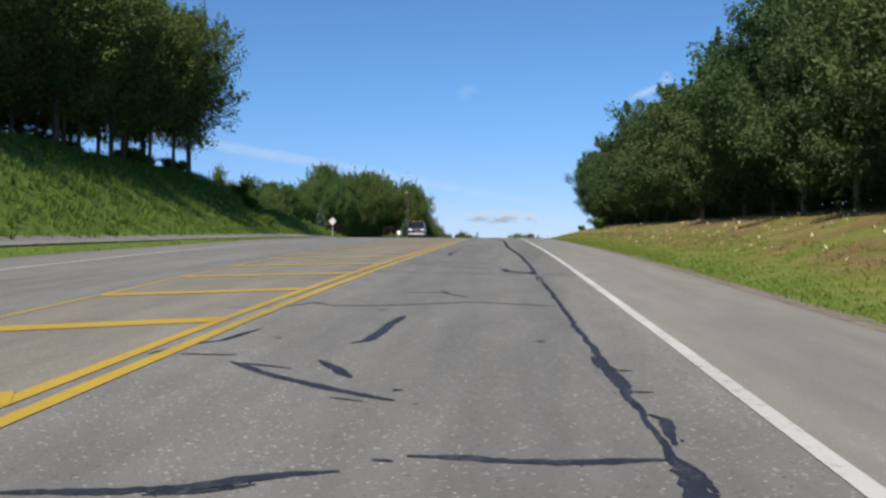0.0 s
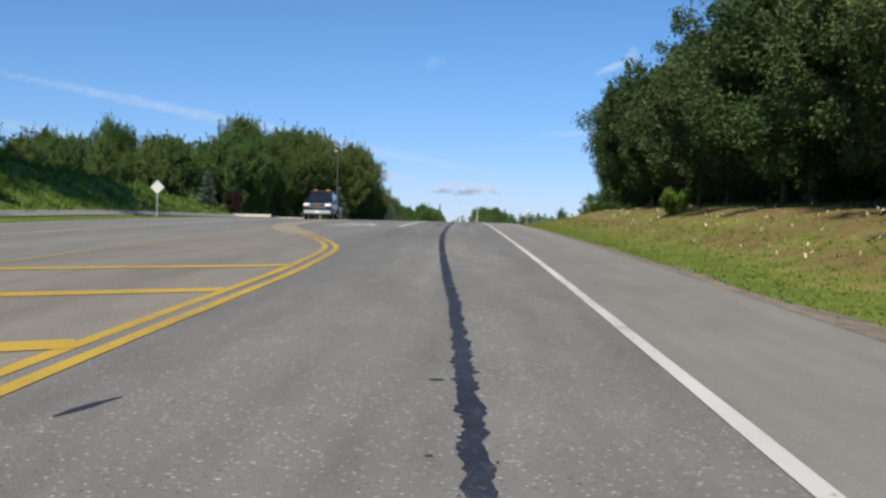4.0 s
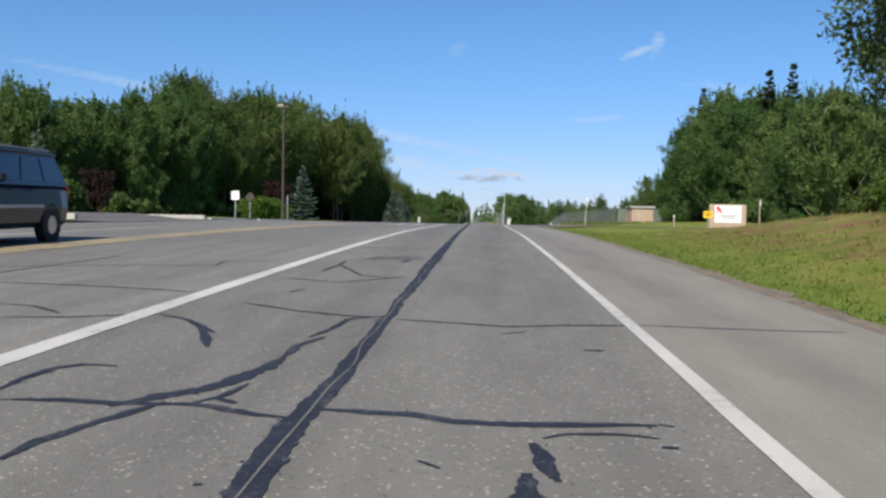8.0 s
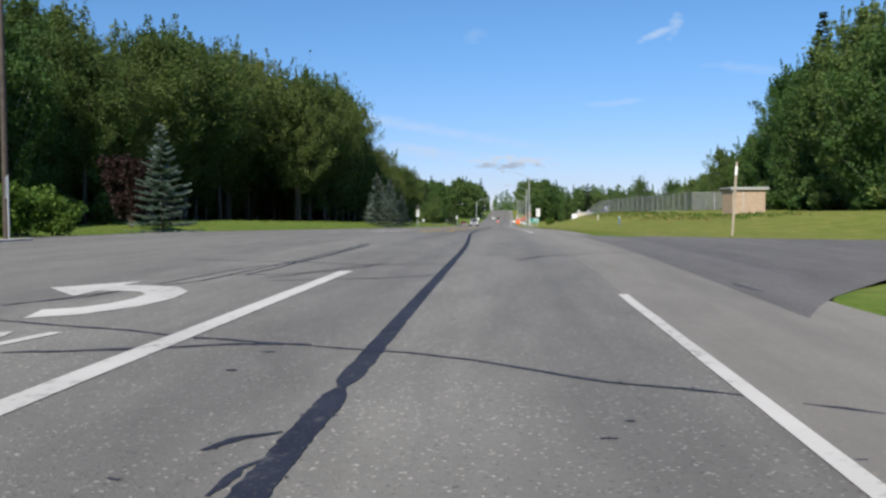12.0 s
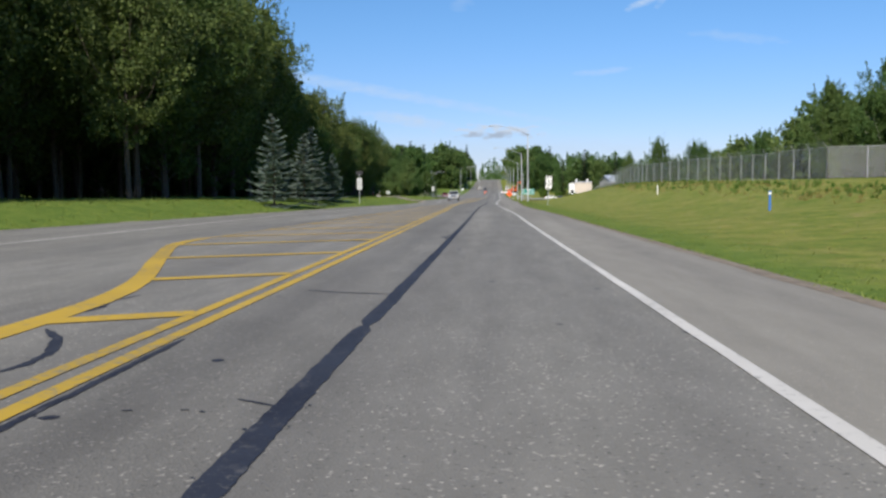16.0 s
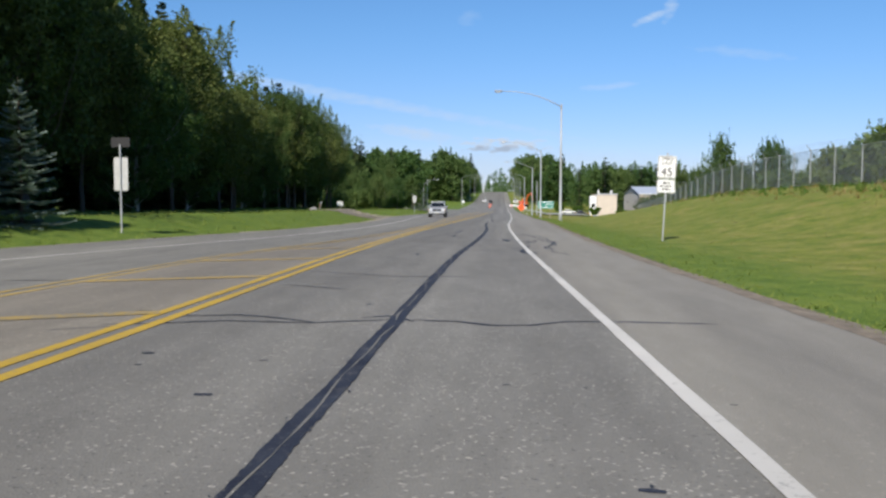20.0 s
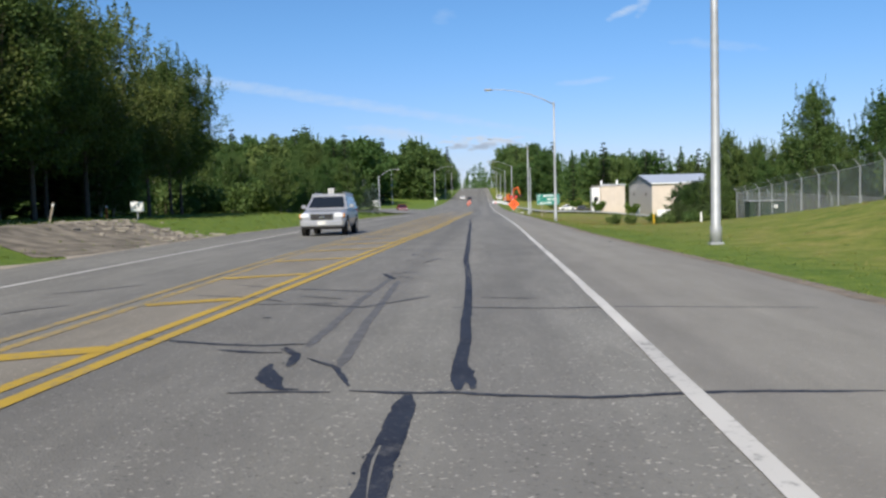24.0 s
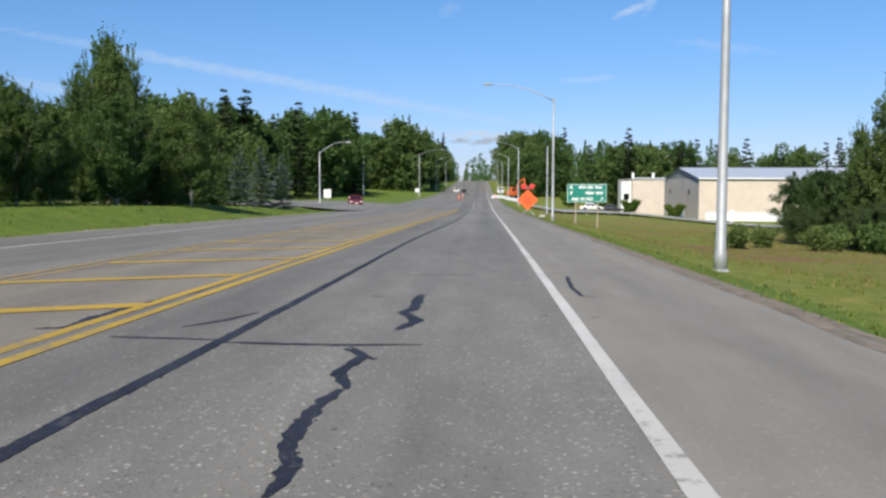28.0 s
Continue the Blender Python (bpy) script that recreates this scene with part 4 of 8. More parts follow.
row(BIRCHES, "birch", "birch with a pale trunk at the wood's edge", "tree", [(-29.8, 430, 0.62), (-27, 424, 0.58), (-33, 437, 0.62), (-25, 443, 0.45), (-36, 421, 0.66), (-24.5, 452, 0.5), (-40, 414, 0.72), (-33, 408, 0.6), (-29, 400, 0.56), (-37, 396, 0.66), (-30, 388, 0.56), (-36, 384, 0.66), (-28, 415, 0.52), (-26, 434, 0.5)], "birches by the side street", 14.5, 15)
row(DARK_BUSHES, "undergrowth_bush", "dark undergrowth at the wood's edge", "bush", scatter(lambda y: -27, 380, 450, 4.0, 1.5, 1.0), "undergrowth by the side street", 2.4, 2.6, 0.3)
row(FAR_TREES + [FAR_SPRUCE] * 2, "tree", "tree of the wood by the side street", "tree", scatter(lambda y: -44, 380, 452, 5.5, 4, 0.86) + scatter(lambda y: -58, 380, 500, 7, 4, 0.95), "birches by the side street", 10.0, 15)
row(SPRUCES + POPLAR, "spruce", "slender pointed tree rising from the wood by the side street", "tree", scatter(lambda y: -34 + rt.uniform(-9, 5), 384, 500, 3.6, 2, lambda y: 0.34 + 0.15 * rt.random()), "pointed trees by the side street", 18, 19, 0.12)
row(BIRCHES, "birch", "young leafy birch at the edge of the grass", "tree", scatter(lambda y: -20.5, 384, 422, 3.4, 1.0, 0.39) + [(-17.4, 410, 0.42)], "birches by the side street", 15, 15)
row(POPLAR, "poplar", "tall ragged poplar above the young birches", "tree", [(-22.6, 411, 0.71), (-21.4, 408.5, 0.62), (-24.0, 413.5, 0.71), (-23.0, 407, 0.50), (-25, 398, 0.45)], "poplars", 16, 21, 0.03)
# more trees behind the front rows, added to keep light out
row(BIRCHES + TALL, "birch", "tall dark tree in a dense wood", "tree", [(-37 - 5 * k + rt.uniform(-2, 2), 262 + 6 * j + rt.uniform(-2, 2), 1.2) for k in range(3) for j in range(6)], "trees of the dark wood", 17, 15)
row(SPRUCES, "spruce", "tall dark spruce in the wood", "tree", [(-29.5, 300, 0.95), (-31, 307, 0.97), (-29.8, 315, 0.86), (-30.5, 326, 0.84), (-36, 296, 1.1)], "spruces of the wood", 20, 18, 0.05)
# right: the wood behind the shed
row(BIRCHES, "birch", "leafy tree in the wood behind the fence", "tree", [(36 + k * 6.5 + rt.uniform(-2, 2), y + rt.uniform(-2, 2), (0.80 + 0.20 * step(200, 222, y) + 0.13 * band(208, 224, 238, 252, y) + 0.06 * k) * (1 - 0.48 * step(248, 282, y))) for k in range(2) for y in np.arange(180, 280, 6.0)], "trees behind the shed", 17.2, 15)
row(SPRUCES + POPLAR, "spruce", "slender pointed tree in the wood behind the fence", "tree", [(37 + rt.uniform(-3, 5), y + rt.uniform(-2, 2), 0.74 + 0.20 * step(200, 222, y) - 0.44 * step(248, 282, y)) for y in np.arange(186, 280, 6.5)], "spruces behind the shed", 19.5, 19.5, 0.12)
row(FAR_TREES, "birch", "leafy tree deep in the wood", "tree", [(52 + rt.uniform(-3, 3), y, 0.9) for y in np.arange(180, 275, 7)], "trees behind the shed", 17, 15)
row(SPRUCES, "spruce", "tall spruce above the wood behind the shed", "tree", [(36.5, 239.2, 1.16), (39.9, 215.4, 1.14), (42, 212, 1.12), (37, 200, 0.72), (35, 186, 0.62), (38, 228, 0.9)], "spruces behind the shed", 20, 18, 0.02)
row(DARK_BUSHES, "undergrowth_bush", "dark undergrowth behind the fence", "bush", scatter(lambda y: 33.5, 182, 250, 4.5, 1.2, 1.0), "undergrowth behind the shed", 2.6, 2.6, 0.3)
row(FAR_TREES + [FAR_SPRUCE], "tree", "tree of the distant wood", "tree", [(62 + rt.uniform(-6, 8) + k * 9, y, 0.86) for k in range(2) for y in np.arange(275, 420, 7.0)], "distant trees behind the fence", 14, 15)
row(POPLAR, "poplar", "poplar standing behind the fence", "tree", [(42.4, 415.7, 1.32), (44.2, 417, 1.1), (40.8, 418, 0.9), (38, 421, 0.7), (47.5, 420, 1.0), (52.5, 418, 1.3), (55, 422, 1.25), (34, 427, 0.5)], "lone poplars", 16, 21, 0.03)
row(FAR_TREES, "tree", "tree of the wood behind the fence", "tree", scatter(lambda y: 47, 285, 405, 5.0, 2.5, 0.92), "distant trees behind the fence", 12.5, 15)
row(ALDERS, "alder", "bushy tree at the fence corner", "tree", [(32.0, 446, 0.42), (34.5, 440, 0.5), (36, 452, 0.75), (38, 444, 0.75), (40.5, 450, 0.95), (43, 443, 1.0), (45, 452, 1.2), (48, 445, 1.25), (51, 455, 1.3), (54, 447, 1.3), (36, 437, 0.5), (41, 435, 0.6), (45, 434, 0.65), (49, 436, 0.8)], "bushes by the meadow", 10, 9.5)
row(POPLAR, "poplar", "slender poplar rising from the bushes", "tree", [(38.6, 441, 1.04), (40.6, 443.5, 0.96), (36.6, 443, 0.82), (42.5, 441, 0.98), (44.5, 444, 1.02), (47.5, 440, 1.05), (50.5, 443, 1.05), (34.0, 449, 0.5)], "lone poplars", 16, 21, 0.03)
# the woods on the far slope
far = [(-32 - abs(rt.gauss(0, 24)), rt.uniform(525, 800), 1.0) for _ in range(95)] + [(30 + abs(rt.gauss(0, 46)), rt.uniform(620, 860), 1.05) for _ in range(105)]
far += [(-17 - abs(rt.gauss(0, 16)), rt.uniform(800, 930), 0.85) for _ in range(26)] + [(18 + abs(rt.gauss(0, 22)), rt.uniform(830, 930), 0.85) for _ in range(22)]
far += [(-45 - abs(rt.gauss(0, 30)), rt.uniform(500, 540), 0.9) for _ in range(24)] + [(70 + abs(rt.gauss(0, 60)), rt.uniform(600, 660), 0.95) for _ in range(34)]
row(FAR_TREES + [FAR_SPRUCE] * 3, "tree", "tree of the wood on the far slope", "tree", sorted(far, key=lambda s: s[1])[:105], "trees on the far slope", 19.5, 15)
far = sorted(far, key=lambda s: s[1])[105:]
row(FAR_TREES + [FAR_SPRUCE], "tree", "tree at the edge of the wood on the far slope", "tree", [(14 + abs(rt.gauss(0, 9)), y, rt.uniform(0.9, 1.15)) for y in np.arange(668, 880, 7.0)] + [(-19.5 - abs(rt.gauss(0, 9)), y, rt.uniform(0.85, 1.1)) for y in np.arange(640, 880, 8.0)], "trees on the far slope", 21, 15)
# the woods beyond, too far off to count: ragged crowns of large leaf sprays
b = Build()
rw = np.random.default_rng(12)
for k in range(1500):
    if k < len(far):
        x, y = far[k][:2]
    else:
        y = rt.uniform(950, 1750)
        x = rt.uniform(-0.60, 0.60) * y
    if abs(x) < 12 and y < 940:
        continue
    z, h, r, n = ground_z(x, y) - 0.5, rt.uniform(13, 22), rt.uniform(2.6, 4.6), 420 if y < 940 else 110
    f = rw.random(n)[:, None]
    pointed = rt.random() < 0.35
    wide = (1.02 - f) if pointed else np.sqrt(np.clip(1.02 - (2 * f - 0.75) ** 2 / 1.6, 0.02, 1))
    a = rw.random(n)[:, None] * 6.283
    q = np.hstack([np.cos(a), np.sin(a)]) * r * wide * (0.55 + 0.5 * rw.random((n, 1)))
    sprays(b, rw, np.hstack([np.array((x, y)) + q, z + h * (0.05 + 0.95 * f)]), 0.5 if y < 940 else 0.95, 0.6)
tagged(part("distant_woods", b, BIRCH), "hazy woods on the horizon", "forest", kind="stuff")


# ---- paving beside the road ----
def patch(name, corners, material, label, lift=0.0, grid=8, drop=0.05, category="paving", follow=None):
    """A paved patch between four corners (x, y), draped over the ground."""
    b = Build()
    (ax, ay), (bx, by), (cx, cy), (dx, dy) = corners
    for j in range(grid + 1):
        v = j / grid
        for i in range(grid + 1):
            u = i / grid
            x = (ax * (1 - u) + bx * u) * (1 - v) + (dx * (1 - u) + cx * u) * v
            y = (ay * (1 - u) + by * u) * (1 - v) + (dy * (1 - u) + cy * u) * v
            z = road_z(y) if left_x(y) - 0.5 < x < right_x(y) + 0.5 else ground_z(x, y) + drop
            b.v.append((x, y, z + lift))
    w = grid + 1
    b.f = [(j * w + i, j * w + i + 1, (j + 1) * w + i + 1, (j + 1) * w + i) for j in range(grid) for i in range(grid)]
    return tagged(part(name, b, material), label, category, kind="structure")


def joining_road(name, label, x0, x1, near, far, material):
    """A side road that opens with rounded corners onto the main road, laid flush with it."""
    b = Build()
    nx, ny = 40, 8
    for i in range(nx + 1):
        u = (i / nx) ** 1.8
        x = x0 + (x1 - x0) * u
        a, c = near(abs(x - x0)), far(abs(x - x0))
        for j in range(ny + 1):
            y = a + (c - a) * j / ny
            lift = 0.0045 if left_x(y) < x < right_x(y) else 0.07
            z = road_z(y) + 0.0045 if left_x(y) - 1 < x < right_x(y) + 1.0 else max(ground_z(x, y) + lift, road_z(y) - 0.03 if abs(x - x0) < 8 else -99)
            b.v.append((x, y, z))
    w = ny + 1
    b.f = [(i * w + j, (i + 1) * w + j, (i + 1) * w + j + 1, i * w + j + 1) for i in range(nx) for j in range(ny)]
    if x1 < x0:
        b.f = [q[::-1] for q in b.f]
    return tagged(part(name, b, material), label, "road", kind="structure")


joining_road("side_road", "dark asphalt side road that joins from the right", 2.9, 95, lambda d: 148.5 - 5.5 * math.exp(-d / 2.2) + 0.10 * max(0, d - 8), lambda d: 157.5 + 11.5 * math.exp(-d / 3.6) + 0.10 * max(0, d - 8), ASPHALT_SIDE)
patch("driveway", ((-75, 134), (-17, 130), (-17, 147), (-75, 143)), ASPHALT_SIDE, "asphalt driveway behind a kerbed island", 0.02, 20, 0.10, "road")
patch("side_street", ((-75, 470), (-11, 440), (-11, 486), (-75, 496)), ASPHALT, "asphalt side street that curves off to the left", 0.02, 22, 0.16, "road")
patch("service_road", ((9, 505), (120, 528), (120, 534), (9, 517)), ASPHALT, "pale asphalt service road before the metal building", 0.05, 26, 0.25, "road")
patch("gravel_corner", ((3.9, 139.5), (5.0, 140.0), (7.6, 147.4), (5.0, 146.6)), GRIT, "bare dirt at the corner of the side road", 0.0, 6, 0.06, "gravel")
b = Build()
for k in range(9):
    for i in range(48):
        a = i * math.pi / 24
        q = k / 8 * (1 + 0.30 * noise.noise((math.cos(a) * 1.6, math.sin(a) * 1.6, 3)) + 0.16 * noise.noise((math.cos(a) * 6, math.sin(a) * 6, 8)))
        x, y = -15.3 + 4.3 * q * math.cos(a) - 1.6 * q * math.sin(a), 332.5 + 8.2 * q * math.sin(a)
        b.v.append((min(x, left_x(y) - 0.05), y, ground_z(min(x, left_x(y) - 0.05), y) + 0.07 - 0.05 * (k == 8)))
b.f = [(k * 48 + i, k * 48 + (i + 1) % 48, k * 48 + 48 + (i + 1) % 48, k * 48 + 48 + i)[::-1] for k in range(8) for i in range(48)]
tagged(part("gravel_pull_out", b, BARE_EARTH), "bare earth and gravel pull-out in the grass", "gravel", kind="structure")
b = Build()
for k in range(60):
    y = -60 + k * 3.2
    x = left_x(y) - 4.3 - 0.5 * noise.noise((y * 0.02, 5, 0))
    for q in (-0.45, 0, 0.45):
        b.v.append((x + q, y, ground_z(x + q, y) + 0.07))
b.f = [(3 * k + i, 3 * k + i + 1, 3 * k + 4 + i, 3 * k + 3 + i) for k in range(59) for i in range(2)]
tagged(part("footpath", b, ASPHALT_NEW), "narrow pale paved path through the grass", "path", kind="structure")


def kerb(x0, y0, x1, y1, label="pale concrete kerb round the driveway island"):
    d = Vector((x1 - x0, y1 - y0, 0))
    ob = thing("kerb", label, "kerb", pose((x0 + x1) / 2, (y0 + y1) / 2, (ground_z(x0, y0) + ground_z(x1, y1)) / 2, 0, 0, math.degrees(math.atan2(d.y, d.x))), "concrete kerbs", "structure")
    n = max(1, int(d.length / 3))
    for k in range(n):
        L = d.length / n
        part("kerb_stone", Build().box(-d.length / 2 + L * (k + 0.5), 0, 0.06, L - 0.02, 0.3, 0.30, 0.03), CONCRETE, ob)


kerb(-18.2, 147.6, -16.6, 153.5)
kerb(-16.55, 153.8, -15.8, 163.4)
kerb(-40, 146.8, -18.4, 147.3)
kerb(-38, 130.4, -18.6, 129.4)


# ---- signs ----
def glyph_part(text, size, x, z, material, parent, depth=0.012, name="lettering"):
    c = bpy.data.curves.new(name, "FONT")
    c.body, c.size, c.align_x, c.align_y, c.extrude = text, size, "CENTER", "CENTER", 0.001
    tmp = new(name, c)
    me = bpy.data.meshes.new_from_object(tmp)
    bpy.data.objects.remove(tmp)
    me.materials.clear()
    ob = part(name, me, material, parent)
    ob.matrix_basis = pose(x, -depth, z, 90, 0, 0)
    return ob


def panel(b, cx, cz, w, h, y=0.0, thick=0.004, r=0.04):
    """A sheet with rounded corners that faces -y."""
    pts = []
    for sx, sz, a0 in ((1, -1, -90), (1, 1, 0), (-1, 1, 90), (-1, -1, 180)):
        for k in range(4):
            a = radians(a0 + 30 * k)
            pts.append((cx + sx * (w / 2 - r) + r * math.cos(a), cz + sz * (h / 2 - r) + r * math.sin(a)))
    n = len(pts)
    b.add([(x, y - thick / 2, z) for x, z in pts] + [(x, y + thick / 2, z) for x, z in pts],
          [tuple(range(n)), tuple(range(2 * n - 1, n - 1, -1))] + [(i, i + n, (i + 1) % n + n, (i + 1) % n) for i in range(n)])
    return b


def frame_line(b, cx, cz, w, h, t, y):
    for x, z, sx, sz in ((cx, cz + h / 2 - t / 2, w, t), (cx, cz - h / 2 + t / 2, w, t), (cx - w / 2 + t / 2, cz, t, h - 2 * t), (cx + w / 2 - t / 2, cz, t, h - 2 * t)):
        b.box(x, y, z, sx, 0.002, sz)
    return b


def ink_bars(b, cx, cz, widths, h, gap, y):
    for k, w in enumerate(widths):
        z = cz + (len(widths) - 1) / 2 * gap - k * gap
        x = cx - w / 2
        while x < cx + w / 2 - 0.02:
            s = min(0.06 + 0.05 * ((k * 7 + int(x * 90)) % 3), cx + w / 2 - x)
            b.box(x + s / 2, y, z, s * 0.82, 0.002, h)
            x += s + 0.018
    return b


def square_post(parent, height, w=0.05, x=0.0, y=0.03, material=None, low=-0.35):
    part("post", Build().box(x, y, (height + low) / 2, w, w, height - low, 0.006), material or GALV, parent)


def on_ground(x, y, turn=0.0, tilt=0.0):
    return pose(x, y, ground_z(x, y), 0, tilt, turn)


def speed_sign(x, y):
    ob = thing("speed_limit_sign", "white speed limit sign above a smaller plate on a post", "road sign", on_ground(x, y, -2, 2.5))
    square_post(ob, 3.0)
    p = part("panel", panel(Build(), 0, 2.52, 0.61, 0.76), WHITE_SHEET, ob)
    part("border", frame_line(Build(), 0, 2.52, 0.57, 0.72, 0.014, -0.005), BLACK_INK, p)
    glyph_part("SPEED", 0.15, 0, 2.79, BLACK_INK, p)
    glyph_part("LIMIT", 0.15, 0, 2.63, BLACK_INK, p)
    glyph_part("45", 0.40, 0, 2.345, BLACK_INK, p)
    q = part("lower_plate", panel(Build(), 0, 1.87, 0.61, 0.46), WHITE_SHEET, ob)
    part("border", frame_line(Build(), 0, 1.87, 0.57, 0.42, 0.012, -0.005), BLACK_INK, q)
    part("lettering", ink_bars(Build(), 0, 1.87, (0.24, 0.42, 0.30), 0.06, 0.105, -0.006), BLACK_INK, q)


def back_sign(x, y, w, h, z, label, upper=False, turn=0.0):
    """A sign seen from its back: bare sheet with the post in front of it."""
    ob = thing("road_sign", label, "road sign", on_ground(x, y, turn))
    square_post(ob, z + h / 2 + (0.45 if upper else 0.05), 0.05, 0, -0.03)
    part("panel", panel(Build(), 0, z, w, h, 0.01), ALU_BACK, ob)
    for dz in (-h * 0.3, h * 0.3):
        part("bolt", Build().box(0, -0.06, z + dz, 0.03, 0.02, 0.03, 0.004), GREY_METAL, ob)
    if upper:
        part("upper_plate", panel(Build(), 0, z + h / 2 + 0.52, 0.66, 0.34, 0.01, 0.02), BLACK_INK, ob)
    return ob


def plain_sign(x, y, w, h, z, sheet, label, ink=None, turn=0.0, name="road_sign", post=None):
    ob = thing(name, label, "road sign", on_ground(x, y, turn))
    square_post(ob, z + h / 2, 0.05, material=post)
    p = part("panel", panel(Build(), 0, z, w, h), sheet, ob)
    if ink:
        part("lettering", ink_bars(Build(), 0, z, ink, h * 0.16, h * 0.3, -0.006), BLACK_INK, p)
    return ob


def diamond_sign(x, y, side, z, sheet, label, turn=0.0):
    ob = thing("road_sign", label, "road sign", on_ground(x, y, turn))
    square_post(ob, z + side * 0.7)
    d = side * 0.707
    b = Build().add([(0, -0.004, z - d), (d, -0.004, z), (0, -0.004, z + d), (-d, -0.004, z), (0, 0.004, z - d), (d, 0.004, z), (0, 0.004, z + d), (-d, 0.004, z)],
                    [(0, 1, 2, 3), (7, 6, 5, 4), (0, 4, 5, 1), (1, 5, 6, 2), (2, 6, 7, 3), (3, 7, 4, 0)])
    part("panel", b, sheet, ob)
    return ob


speed_sign(5.0, 272.1)
back_sign(-13.7, 271.5, 0.50, 1.15, 2.05, "pale back of a tall road sign below a dark plate", True)
back_sign(-13.4, 373.0, 0.52, 0.98, 2.35, "pale back of a two-part road sign at the wood's edge")
plain_sign(-17.3, 150.5, 0.56, 0.62, 1.85, WHITE_SHEET, "small white sign on a post on the driveway island", (0.14,))
back_sign(-16.6, 163.5, 0.16, 0.75, 1.9, "narrow sign seen edge-on on a pale post", turn=70)
diamond_sign(-19.6, 158.5, 0.5, 1.9, DARK_STEEL, "dark back of a diamond road sign on a pale post", 30)
diamond_sign(-18.5, 158.7, 0.55, 1.9, DARK_STEEL, "dark back of a road sign by the driveway", 10)
diamond_sign(-18.8, 97.7, 0.62, 1.9, ALU_BACK, "bare back of a diamond road sign on a pale post")
plain_sign(-24.9, 500, 1.2, 1.4, 1.1, WHITE_SHEET, "white notice board beside the side street")
plain_sign(-12.9, 538, 0.75, 0.75, 2.0, WHITE_SHEET, "round white sign back by the side street")


def guide_sign(x, y):
    ob = thing("guide_sign", "green guide sign with white lettering on two pale posts", "road sign", on_ground(x, y, -3))
    for k in (-0.95, 0.95):
        square_post(ob, 3.75, 0.12, k, 0.08, WOOD, -0.8)
    p = part("panel", panel(Build(), 0, 2.95, 3.45, 1.62, 0, 0.02, 0.08), GREEN_SHEET, ob, "green sheeting")
    part("border", frame_line(Build(), 0, 2.95, 3.36, 1.53, 0.03, -0.013), WHITE_SHEET, p)
    for z, x0, ws in ((3.47, -0.7, (0.62, 0.5, 0.62)), (2.97, -0.1, (0.75, 0.62)), (2.45, -1.3, (0.62, 0.35, 0.6))):
        xx = x0
        for w in ws:
            part("lettering", ink_bars(Build(), xx + w / 2, z, (w,), 0.24, 0.3, -0.014), WHITE_SHEET, p)
            xx += w + 0.13
    for cx, cz, a in ((-1.35, 3.45, 35), (-1.35, 2.95, 0), (1.3, 2.45, -45)):
        c, s = math.cos(radians(a)), math.sin(radians(a))
        pts = [(-0.04, -0.18), (0.04, -0.18), (0.04, 0.02), (0.13, 0.02), (0, 0.2), (-0.13, 0.02), (-0.04, 0.02)]
        part("arrow", Build().add([(cx + u * c - v * s, -0.014, cz + u * s + v * c) for u, v in pts], [tuple(range(7))]), WHITE_SHEET, p)


def work_sign(x, y):
    ob = thing("roadwork_sign", "orange diamond roadwork sign with two flags on a folding stand", "road sign", on_ground(x, y, 4))
    d, z = 0.84, 1.2
    b = Build().add([(0, -0.004, z - d), (d, -0.004, z), (0, -0.004, z + d), (-d, -0.004, z), (0, 0.004, z - d), (d, 0.004, z), (0, 0.004, z + d), (-d, 0.004, z)],
                    [(0, 1, 2, 3), (7, 6, 5, 4), (0, 4, 5, 1), (1, 5, 6, 2), (2, 6, 7, 3), (3, 7, 4, 0)])
    p = part("panel", b, ORANGE_SHEET, ob)
    part("lettering", ink_bars(Build(), 0, z, (0.5, 0.6, 0.5), 0.13, 0.22, -0.007), plain("faded_black_ink", (0.28, 0.05, 0.02), 0.6), p)
    part("mast", Build().tube([(0, 0.03, 0.1), (0, 0.03, 2.35)], 0.02, 6), GALV, ob)
    for a in (-1, 1):
        f = part("flag", Build().add([(a * 0.05, 0.0, 2.12), (a * 0.42, 0.05, 2.02), (a * 0.62, 0.0, 2.38), (a * 0.24, 0.04, 2.52), (a * 0.05, 0.02, 2.12), (a * 0.42, 0.07, 2.02), (a * 0.62, 0.02, 2.38), (a * 0.24, 0.06, 2.52)],
                                     [(0, 1, 2, 3), (7, 6, 5, 4), (0, 4, 5, 1), (1, 5, 6, 2), (2, 6, 7, 3), (3, 7, 4, 0)]), RED_SHEET, ob, "bright red-orange flag")
        part("staff", Build().tube([(0, 0.03, 1.95), (a * 0.28, 0.03, 2.55)], 0.01, 5), WOOD, ob)
    for a in range(4):
        q = radians(45 + 90 * a)
        part("leg", Build().tube([(0, 0.03, 0.45), (math.cos(q) * 0.75, math.sin(q) * 0.6, 0.0)], 0.018, 5), GREY_METAL, ob)
    sb = thing("sandbag", "pale sandbag beside the roadwork sign", "sandbag", on_ground(x + 1.2, y + 0.4))
    part("bag", Build().box(0, 0, 0.14, 0.5, 0.35, 0.28, 0.1), CONCRETE, sb)


guide_sign(9.5, 434.5)
work_sign(4.0, 428)


# ---- lamps ----

